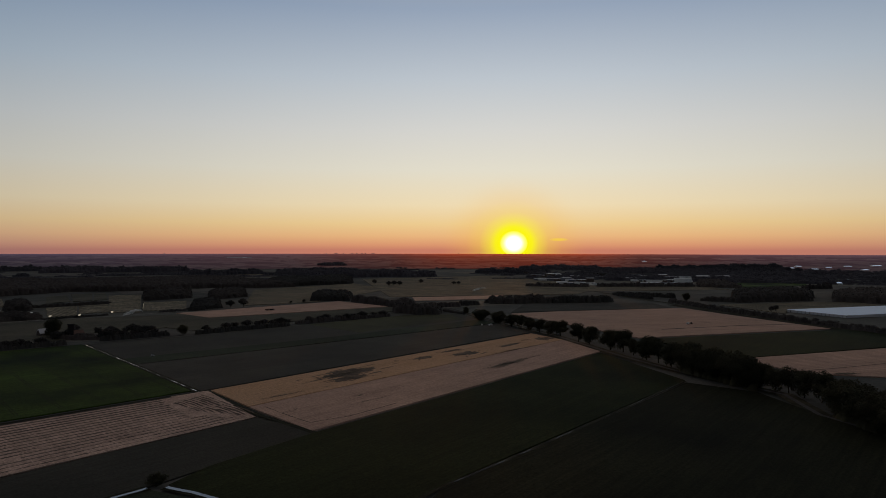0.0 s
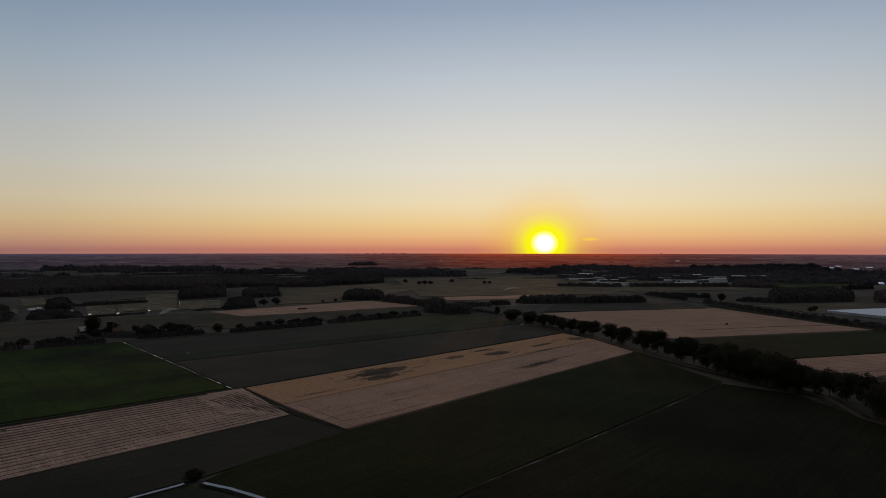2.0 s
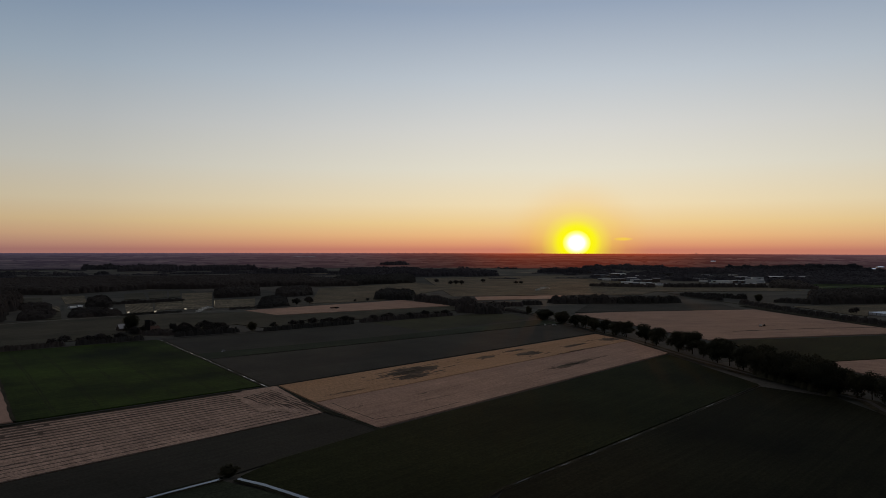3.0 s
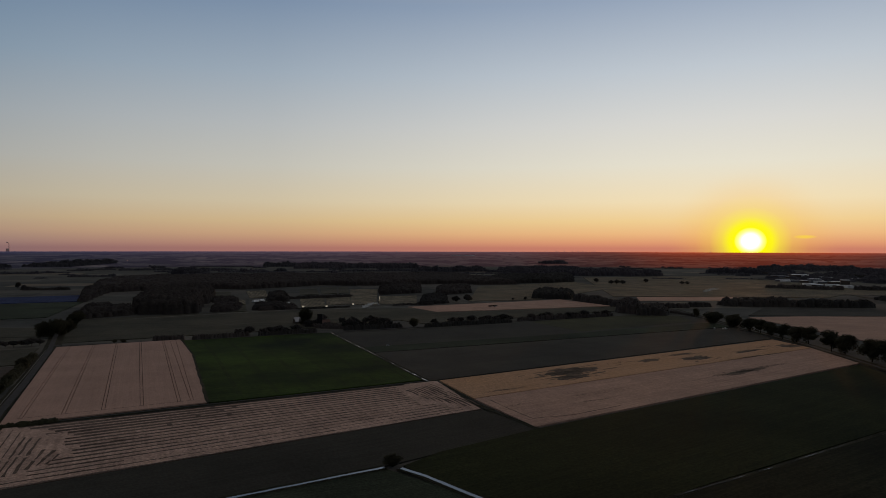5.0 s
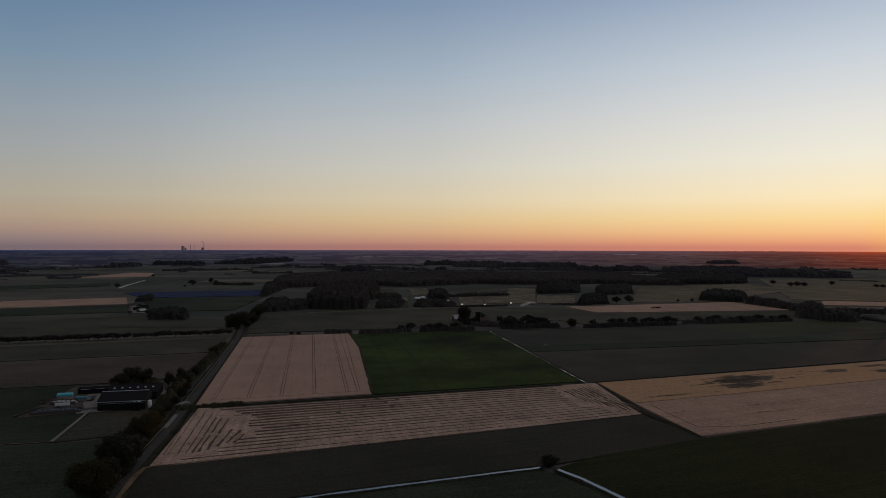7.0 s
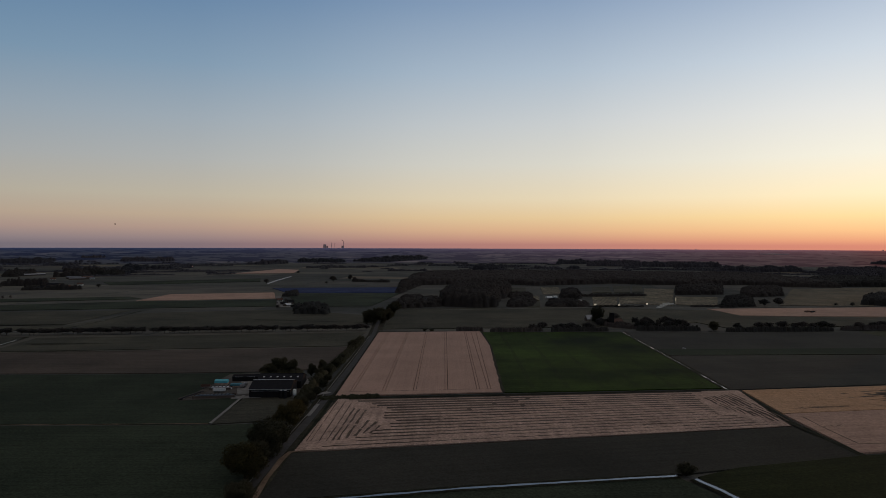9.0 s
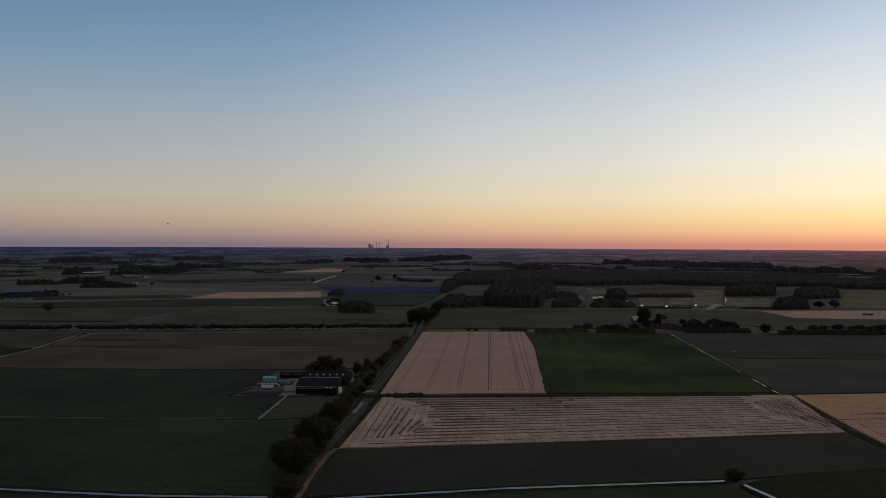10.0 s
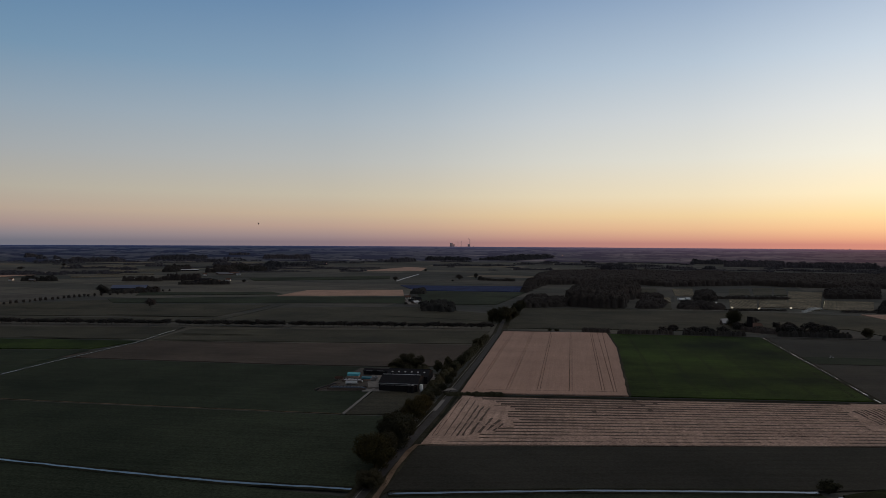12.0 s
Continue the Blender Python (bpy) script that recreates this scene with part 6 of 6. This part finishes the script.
def reel(at, turn):
    """An irrigation hose reel on two wheels."""
    top = empty("irrigation_reel", (at[0], at[1], 0.5), "low irrigation hose reel with pale drum in the crop", "reel", "", turn)
    part("drum", tube([(0, -0.45, 1.15), (0, 0.45, 1.15)], 0.8, 0.8, 18), PALE_ROOF, top)
    for y in (-0.5, 0.5):
        part("flange", tube([(0, y - 0.04, 1.15), (0, y + 0.04, 1.15)], 1.0, 1.0, 18), GREY_ROOF, top)
    part("frame", box(-2.2, -0.5, 0.35, 2.6, 0.5, 0.55, 0.03), PALE_ROOF, top)
    part("drawbar", tube([(2.6, 0, 0.5), (4.0, 0, 0.25)], 0.07, 0.05, 6), STEEL, top)
    for y in (-0.75, 0.75):
        part("wheel", tube([(-0.5, y - 0.12, 0.4), (-0.5, y + 0.12, 0.4)], 0.4, 0.4, 12), RUBBER, top)


reel((229.6, 660.1), 30)


def sprinkler(at, towards):
    """A rain gun with its jet of water."""
    a, b = Vector(at), Vector(towards)
    top = empty("rain_gun", (a.x, a.y, 0.45), "white irrigation gun throwing a long jet of water", "sprinkler", "", math.degrees(math.atan2((b - a).y, (b - a).x)))
    part("cart", box(-1.2, -0.8, 0.3, 1.2, 0.8, 0.6, 0.05), STEEL, top)
    part("riser", tube([(0, 0, 0.5), (0, 0, 1.8)], 0.12, 0.1, 8), STEEL, top)
    part("nozzle", tube([(0, 0, 1.8), (1.2, 0, 2.4)], 0.1, 0.05, 8), WHITE, top)
    rng = np.random.default_rng(5)
    n, reach = 2600, (b - a).length
    u = rng.uniform(0.02, 1, n) ** 0.8
    spreading = 0.3 + u * 2.6
    c = np.stack([1.2 + u * reach, rng.normal(0, 0.5, n) * spreading, np.maximum(0.05, 2.3 + 4.5 * u * 4 * (1 - u) * 0.62 - 2.0 * u + rng.normal(0, 0.55, n) * spreading - rng.exponential(1.1, n) * u)], 1)
    jet = new("water_jet", quads("water_jet", c, rng.normal(size=(n, 3)), rng.uniform(0.08, 0.34, n), WHITE))
    jet.parent = top
    tagged(jet, "white spray of water")


sprinkler((383.8, 1147.3), (340.8, 1098.8))

# ---- farmhouses, halls and glasshouses ----
def house(at, turn, length, depth, label, roof=None, group="far farmhouses", wall=None, eave=3.0, ridge=7.5):
    return hall("farmhouse", label, "house", at, length, depth, eave, ridge, turn, wall or BRICK, roof or ROOF_TILE, group, [(0, 1.2, 2.1)], 0, None, 3)


house((216.5, 864.0), 20, 14, 9, "brick farmhouse among garden trees by the lane")
house((191.4, 906.9), 20, 11, 7, "farmhouse with a pale roof beside the tower", PALE_ROOF)
house((242.5, 841.1), 25, 13, 9, "white farmhouse among garden trees by the lane", None, "far farmhouses", WHITE)
house((-286.6, 1199.5), 10, 9, 7, "white farmhouse at the far farmyard", None, "far farmhouses", WHITE, 2.6, 5.5)
house((-251.0, 1102.8), 60, 12, 8, "farmhouse with pale roof at the far farmyard", PALE_ROOF, "far farmhouses", None, 2.6, 5.0)
house((-264.7, 1132.6), 20, 9, 7, "small dark-roofed barn at the far farmyard", ROOF_DARK, "far farmhouses", WALL_DARK, 2.6, 5.0)
house((-258.5, 1157.4), 30, 10, 8, "dark-roofed barn at the far farmyard", ROOF_DARK, "far farmhouses", None, 3.0, 6.0)
obj("far_farmyard", slab_bm([(-320.3, 1302.3), (-309.7, 1305.1), (-286.6, 1199.5), (-265.1, 1155.7), (-240.2, 1084.3), (-263.3, 1078.5), (-283.8, 1175.1)], -0.2, 0.95, 2.5, 5, 4), plain("dusty_yard", (0.17, 0.155, 0.14), 0.9, 0.5, 0.08, 0.0, 0.05), None, "pale dusty yard of the far farm", "yard", "structure")
for at, h, w in (((-261.5, 1078.9), 5, 8), ((-234.2, 1065.4), 7, 10), ((-274.0, 1190.1), 6, 8)):
    tree("small", at, h, w, "small dark tree in the far farmyard", "trees of the far farm")


def tower(at):
    top = empty("tower", (at[0], at[1], 0.3), "dark square silo tower among garden trees", "tower")
    part("shaft", box(-2.5, -2.5, 0, 2.5, 2.5, 15, 0.1), WALL_DARK, top)
    part("parapet", box(-2.8, -2.8, 15, 2.8, 2.8, 15.7, 0.08), ROOF_DARK, top)
    for z in (4, 7.5, 11):
        part("opening", box(-0.6, -2.6, z, 0.6, -2.4, z + 1.4), DARK_GAP, top)


tower((208.5, 857.6))
wood("hedgerow", "dark hedgerow trees before the blue-roofed shed", band((-872.6, 1178.7), (-814.4, 1217.4), 7), 4.0, 3.5, 7.0, 30, "hedgerow", LEAF_FAR, 330)
hall("blue_shed", "long farm shed with a pale blue roof", "shed", (-886.4, 1264.1), 67.1, 26, 5, 10.5, 22, WALL_DARK, BLUE_ROOF, "far farm sheds")
for at, l, r, lab in (((-880.5, 1484.4), 38, ROOF_DARK, "long low dark farm shed"), ((-906.6, 1599.8), 32, ROOF_DARK, "low dark farm shed"), ((-1044.0, 1942.2), 40, GREY_ROOF, "pale-roofed farm shed"), ((-1012.0, 1952.2), 25, ROOF_TILE, "red-roofed barn"),
                      ((-1102.6, 1596.5), 26, GREY_ROOF, "pale-roofed barn among trees"), ((-2798.8, 3509.2), 40, GREY_ROOF, "pale-roofed barn far off"), ((-2274.9, 3079.7), 14, WHITE, "white house far off")):
    hall("far_shed", lab + " on the plain", "shed", at, l, 16, 4, 7, random.uniform(-10, 40), BRICK, r, "far farm sheds")


def polytunnel(at, turn, length, label):
    top = empty("polytunnel", (at[0], at[1], 0.3), label, "polytunnel", "polytunnels", turn)
    bm = bmesh.new()
    rows = [[bm.verts.new((x, 4 * math.cos(a), 3.6 * math.sin(a))) for a in (math.pi * i / 10 for i in range(11))] for x in (-length / 2, length / 2)]
    for j in range(10):
        bm.faces.new((rows[0][j], rows[0][j + 1], rows[1][j + 1], rows[1][j]))
    bm.faces.new(rows[0])
    bm.faces.new(rows[1])
    bmesh.ops.recalc_face_normals(bm, faces=bm.faces)
    part("film", bm, WHITE, top)
    for i in range(5):
        x = -length / 2 + i * length / 4
        part("hoop", tube([(x, 4.05 * math.cos(a), 3.65 * math.sin(a)) for a in (math.pi * k / 8 for k in range(9))], 0.08, 0.08, 5), STEEL, top)


polytunnel((196.5, 1295.3), 20, 11, "white film polytunnel among trees")
polytunnel((209.2, 1307.0), 20, 8, "white film polytunnel among trees")
polytunnel((235.5, 1205.7), 20, 10, "short white polytunnel by the lane")
for line in ([(304.6, 1383.0), (262.0, 1176)], [(348.0, 1370.7), (297.0, 1165)], [(460.1, 1576.6), (345.2, 1170)], [(451, 1342.1), (388, 1158)]):
    ditch("narrow water channel between nursery plots", line, 1.5, 0.8)
for at in ((252.7, 1153.0), (290.4, 1144.5), (343.8, 1168.7)):
    top = empty("water_basin", (at[0], at[1], 0.62), "narrow bright strip of water between plots", "water basin", "narrow basins", 74)
    part("rim", box(-14, -1.9, -0.3, 14, 1.9, 0.0, 0.1), CONCRETE, top)
    part("surface", box(-13.6, -1.6, 0.0, 13.6, 1.6, 0.06), WATER, top)


def glasshouse(corner, length, depth, turn):
    """A large glasshouse of many low ridges."""
    top = empty("greenhouse", (corner[0], corner[1], 0.2), "very large greenhouse with whitened glass roof", "greenhouse", "", turn)
    part("front_wall", box(0, 0, 0, length, 0.3, 3.8), PALE_ROOF, top)
    part("back_wall", box(0, depth - 0.3, 0, length, depth, 3.8), PALE_ROOF, top)
    for x in (0, length - 0.3):
        part("side_wall", box(x, 0.31, 0, x + 0.3, depth - 0.31, 3.8), PALE_ROOF, top)
    bays = 96
    for i in range(bays):
        y0, y1 = depth * i / bays, depth * (i + 1) / bays
        bm = bmesh.new()
        mid = (y0 + y1) / 2
        a = [bm.verts.new((x, y, z)) for x in (0, length) for y, z in ((y0, 3.82), (mid, 4.35), (y1, 3.82))]
        bm.faces.new((a[0], a[3], a[4], a[1]))
        bm.faces.new((a[1], a[4], a[5], a[2]))
        bm.faces.new((a[0], a[1], a[2]))
        bm.faces.new((a[3], a[5], a[4]))
        part("roof_bay", bm, GLASSHOUSE, top)
    for i in range(16):
        part("post", box(length * i / 15 - 0.2, -0.15, 0, length * i / 15 + 0.2, -0.02, 3.8), WALL_DARK, top)


g = Vector((1164, 459))
h = Vector((1371, 378))
turn = math.degrees(math.atan2((h - g).y, (h - g).x)) - 90
glasshouse(g, 108, 400, turn)

# industrial halls towards the sun
rng = np.random.default_rng(9)
for a, b, n in (((2020.8, 1745.2), (2057.8, 1504.1), 9), ((1771.9, 1500.6), (1814.2, 1304.4), 9), ((1637.4, 1309.7), (1650.9, 1167.6), 6), ((2047.6, 1448.1), (2058.0, 1317.2), 5), ((2226.7, 1430.0), (2288.4, 1246.0), 8), ((1948.3, 1242.8), (2015.5, 1084.1), 9), ((1766.3, 1111.7), (1843.5, 1003.7), 7)):
    for i in range(n):
        at = Vector(a).lerp(Vector(b), (i + rng.uniform(0.1, 0.9)) / n)
        h = rng.uniform(4, 7.5) if rng.random() < 0.88 else 12
        hall("industrial_hall", "flat pale industrial hall on the far estate", "hall", at, rng.uniform(18, 52), rng.uniform(16, 34), h * 0.92, h, rng.uniform(-75, -25),
             (GREY_ROOF, WHITE, BRICK)[int(rng.integers(3))], (PALE_ROOF, PALE_ROOF, WHITE, GREY_ROOF)[int(rng.integers(4))], "halls of the far estate")
for n, (a, b) in enumerate((((1444.0, 1263.4), (1527.6, 1116.5)), ((1574.7, 1113.6), (1775.9, 942.0)), ((2208.9, 1588.2), (2277.6, 1457.8)), ((2147.0, 1878.5), (2272.9, 1774.1)))):
    wood("copse", "dark trees between the halls of the estate", band(a, b, 18), 7.0, 5, 11, 26, "trees", LEAF_FAR, 700 + n)
hall("long_hall", "very long low hall with a pale roof", "hall", (2426.4, 1195.3), 189.1, 50, 6, 8, -42, WALL_DARK, PALE_ROOF)
for at, l in (((3916.9, 1537.4), 120), ((4362.2, 1656.7), 60), ((3793.8, 1363.3), 90), ((4222.8, 1439.9), 60), ((4604.1, 1462.9), 80), ((3889.7, 1158.9), 60), ((4910.4, 1400.0), 100), ((2293.3, 849.0), 50), ((2440.0, 775.3), 70), ((2249.3, 745.2), 60), ((5194.8, 3215.2), 60)):
    hall("industrial_hall", "far white-roofed hall on the plain", "hall", at, l * 0.4, 40, 3.0, 6.0, rng.uniform(-66, -46), WHITE, SKY_GLASS, "far halls on the plain")
hall("long_hall", "long pale glasshouse block at the horizon", "hall", (3690.9, 7740.4), 150, 40, 3, 4, -5, PALE_ROOF, PALE_ROOF)


# ---- things at the horizon ----
# horizon haze painted into a pale pink base colour
FAR_CONCRETE = plain("haze_tinted_concrete", (0.55, 0.40, 0.41), 0.9, 0.15, 0.05, 0.0, 0.05)


def power_station(az, r):
    """Boiler house and stacks, half hidden behind the rim of the land."""
    top = empty("power_station", (-math.sin(radians(az)) * r, math.cos(radians(az)) * r, 0), "far power station with boiler house and stacks", "power station", "", az)
    body = box(-74, -25, 0, -54, 25, 99, 1.0)
    box_bm(body, -52, -20, 0, -42, 20, 88)
    part("boiler_house", body, FAR_CONCRETE, top)
    for x, z, w in ((-18, 110, 1.3), (5, 112, 1.3), (66, 119, 1.8)):
        part("stack", tube([(x, 0, 0), (x, 0, z * 0.6), (x, 0, z)], w * 1.3, w, 10), FAR_CONCRETE, top)
    part("smoke", tube([(66, 0, 118), (64, 0, 122), (59, 0, 126), (52, 0, 128)], 1.4, 2.6, 8), FAR_CONCRETE, top, "thin leaning smoke plume")
    part("turbine_hall", box(50, -20, 0, 68, 20, 90), FAR_CONCRETE, top)


power_station(9.1, 4850)
for az, w, z in ((-36.2, 30, 74.6), (-35.6, 8, 76.0), (-35.3, 14, 75.4), (-34.9, 9, 76.4), (-34.5, 20, 74.6), (-33.8, 7, 75.8), (-33.2, 26, 74.4), (-32.4, 9, 75.2), (-45.0, 4, 77.5), (-43.3, 3, 77), (21.0, 10, 75.4), (8.0, 8, 75.4), (-20.0, 7, 75.6), (-57, 14, 74.8)):
    top = empty("far_building", (-math.sin(radians(az)) * 4860, math.cos(radians(az)) * 4860, 0), "far building block at the hazy horizon", "building", "far horizon buildings", az)
    part("block", box(-w / 2, -10, 0, w / 2, 10, z, 0.5), FAR_CONCRETE, top)
    part("roof_plant", box(-w / 6, -5, z, w / 6, 5, z + 1), FAR_CONCRETE, top)


def balloon(at):
    """A hot-air balloon far off in the sky."""
    top = empty("hot_air_balloon", at, "tiny dark hot-air balloon far off in the sky", "balloon")
    bm = bmesh.new()
    rings = [[bm.verts.new((r * math.cos(a * math.pi / 8), r * math.sin(a * math.pi / 8), z)) for a in range(16)] for r, z in ((0.6, 2.2), (1.8, 3.6), (3.0, 5.6), (3.4, 7.4), (2.9, 9.0), (1.5, 10.1), (0.2, 10.4))]
    for a, b in zip(rings, rings[1:]):
        for j in range(16):
            bm.faces.new((a[j], a[(j + 1) % 16], b[(j + 1) % 16], b[j]))
    bm.faces.new(rings[-1])
    bmesh.ops.recalc_face_normals(bm, faces=bm.faces)
    part("envelope", bm, WALL_DARK, top)
    part("basket", box(-0.7, -0.7, 0, 0.7, 0.7, 1.0, 0.08), BARK, top)
    for x in (-0.6, 0.6):
        part("rope", tube([(x, 0, 0.9), (x * 0.9, 0, 2.3)], 0.05, 0.05, 5), BARK, top)


balloon((-math.sin(radians(25.55)) * 4300, math.cos(radians(25.55)) * 4300, 203))

sprinkler((1263.6, 1237.0), (1186.9, 1206.4))


def wrapped_bale(at, turn):
    """A round bale in white film, lying on its side."""
    top = empty("wrapped_bale", (at[0], at[1], 0.75), "round silage bale wrapped in white film", "bale", "wrapped bales", turn)
    part("film", tube([(-0.8, 0, 0.75), (-0.72, 0, 0.75), (0.72, 0, 0.75), (0.8, 0, 0.75)], 0.75, 0.75, 14), WHITE, top)
    part("film_fold", tube([(-0.84, 0, 0.75), (-0.8, 0, 0.75)], 0.4, 0.6, 12), PALE_ROOF, top)


for i, at in enumerate(((661.2, 638.8), (657.4, 633.1), (647.3, 641.9), (654.6, 635.5))):
    wrapped_bale(at, 30 + 40 * i)


EAST_PALE = find("east_pale_field")
blots(EAST_PALE, (614, 196), 22, 11, -38, 90, True)
road("tractor_track", "dark wheel line across the pale stubble", [(604.9, 222.3), (644.7, 207.7), (696.1, 190.5), (800, 172)], 1.4, LODGED, 0.75, 0.6)
# village houses on the western plain
for at, l, d, r, wall, lab in (((-1062.5, 1868.8), 11, 8, ROOF_TILE, WHITE, "white gabled house in the far village"), ((-1016.9, 1907.7), 42, 14, GREY_ROOF, BRICK, "long grey-roofed shed in the far village"), ((-981.7, 1918.7), 12, 9, GREY_ROOF, WHITE, "white house at the village edge"),
                               ((-849.6, 1551.1), 14, 9, ROOF_TILE, BRICK, "brick farmhouse among village trees"), ((-884.6, 1524.7), 18, 9, ROOF_DARK, BRICK, "dark-roofed barn among village trees"), ((-864.2, 1633.6), 12, 8, ROOF_TILE, WHITE, "white-walled house beside the far lane"),
                               ((-1284, 2138), 78, 12, PALE_ROOF, WALL_DARK, "long low pale-roofed shed behind a tall tree"), ((-2581.4, 3238.3), 30, 20, PALE_ROOF, WHITE, "pale hall far off on the plain"), ((-2222.9, 3031.9), 18, 12, WHITE, WHITE, "white house far off on the plain"),
                               ((-2510.3, 3024.8), 26, 14, GREY_ROOF, BRICK, "grey-roofed barn far off on the plain"), ((-1375.7, 1492), 10, 8, ROOF_TILE, WHITE, "white house below far trees"), ((-1303.5, 1478), 14, 8, GREY_ROOF, BRICK, "brick house below far trees"), ((-1084.9, 1560), 9, 7, PALE_ROOF, WHITE, "small white house before the tree row")):
    hall("farmhouse", lab, "house", at, l, d, 3.0, 6.0 if l < 30 else 5.0, random.uniform(0, 40), wall, r, "village houses", [(0, 1.2, 2.1)], 0, None, 3)


def far_lamp(at, colour, name):
    """A yard lamp burning far off on the plain."""
    x, y, z = lift(at)
    top = empty("yard_lamp", (x, y, z + 0.2), name, "lamp", "far yard lamps")
    part("post", tube([(0, 0, 0), (0, 0, 7)], 0.2, 0.14, 6), STEEL, top)
    m, k, bsdf = material("lamp_glow")
    bsdf.inputs["Emission Color"].default_value, bsdf.inputs["Emission Strength"].default_value = colour, 6.0
    head = bmesh.new()
    bmesh.ops.create_icosphere(head, subdivisions=2, radius=0.8, matrix=Matrix.Translation((0, 0, 7.6)) @ Matrix.Diagonal((1, 1, 0.7, 1)))
    part("lamp_head", head, m, top, "glowing lamp head")


far_lamp((-129.6, 4908.6), (1.0, 0.45, 0.15, 1), "orange yard lamp glowing far on the plain")
far_lamp((-63.4, 4939.4), (1.0, 0.45, 0.15, 1), "orange yard lamp glowing far on the plain")
far_lamp((-91.7, 4109.6), (1.0, 0.9, 0.75, 1), "white yard lamp glowing far on the plain")
far_lamp((-1031.4, 2819.6), (1.0, 0.35, 0.25, 1), "red lamp glowing by a far farm")
far_lamp((3614.6, 4419.2), (1.0, 0.9, 0.75, 1), "white lamp glowing far on the plain")
road("tractor_track", "dark tractor line across the stubble", [(771.5, 533.8), (872.0, 472.5), (1006.6, 422.1)], 2.2, LODGED, 0.72, 0.8)
road("tractor_track", "dark mown band across the stubble", [(783.5, 461.1), (904.2, 413.9), (976.2, 374.3)], 5.0, STUBBLE, 0.73, 3.5)
road("road_patch", "pale repaired stretch of the farm road", [(-78.6, 399.0), (-78.3, 428.5)], 2.0, CONCRETE, 0.42, 0.2)


def van(at, turn):
    """A small white van parked at the roadside."""
    top = empty("van", (at[0], at[1], 0.48), "small white van parked beside the tree-lined road", "van", "", turn)
    body = bmesh.new()
    outline = [(-2.2, 0.35), (2.3, 0.35), (2.35, 0.95), (1.7, 1.15), (1.1, 1.85), (-2.15, 1.9), (-2.25, 1.2)]
    sides = [[body.verts.new((x, y, z)) for x, z in outline] for y in (-0.9, 0.9)]
    body.faces.new(sides[0])
    body.faces.new(sides[1])
    for i in range(len(outline)):
        j = (i + 1) % len(outline)
        body.faces.new((sides[0][i], sides[0][j], sides[1][j], sides[1][i]))
    bmesh.ops.recalc_face_normals(body, faces=body.faces)
    bmesh.ops.bevel(body, geom=body.edges[:], offset=0.06, segments=2, affect="EDGES")
    part("body", body, WHITE, top)
    part("windscreen", roof_slope(-0.75, 0.75, -1.62, 1.22, -1.16, 1.78, 0.03), DARK_GAP, top).matrix_basis = pose(0, 0, 0, 0, 0, 90)
    for y in (-0.92, 0.92):
        part("side_window", box(0.1, y - 0.02, 1.2, 1.0, y + 0.02, 1.7, 0.01), DARK_GAP, top)
        part("headlight", box(2.3, y * 0.75 - 0.15, 0.7, 2.38, y * 0.75 + 0.15, 0.9, 0.02), PALE_ROOF, top)
    for x in (-1.4, 1.45):
        for y in (-0.85, 0.85):
            w = part("wheel", tube([(x, y - 0.1, 0.33), (x, y + 0.1, 0.33)], 0.33, 0.33, 14), RUBBER, top)
            part("rim", tube([(x, y - 0.12, 0.33), (x, y + 0.12, 0.33)], 0.18, 0.18, 10), STEEL, w)


van((645.5, 514.6), 65)
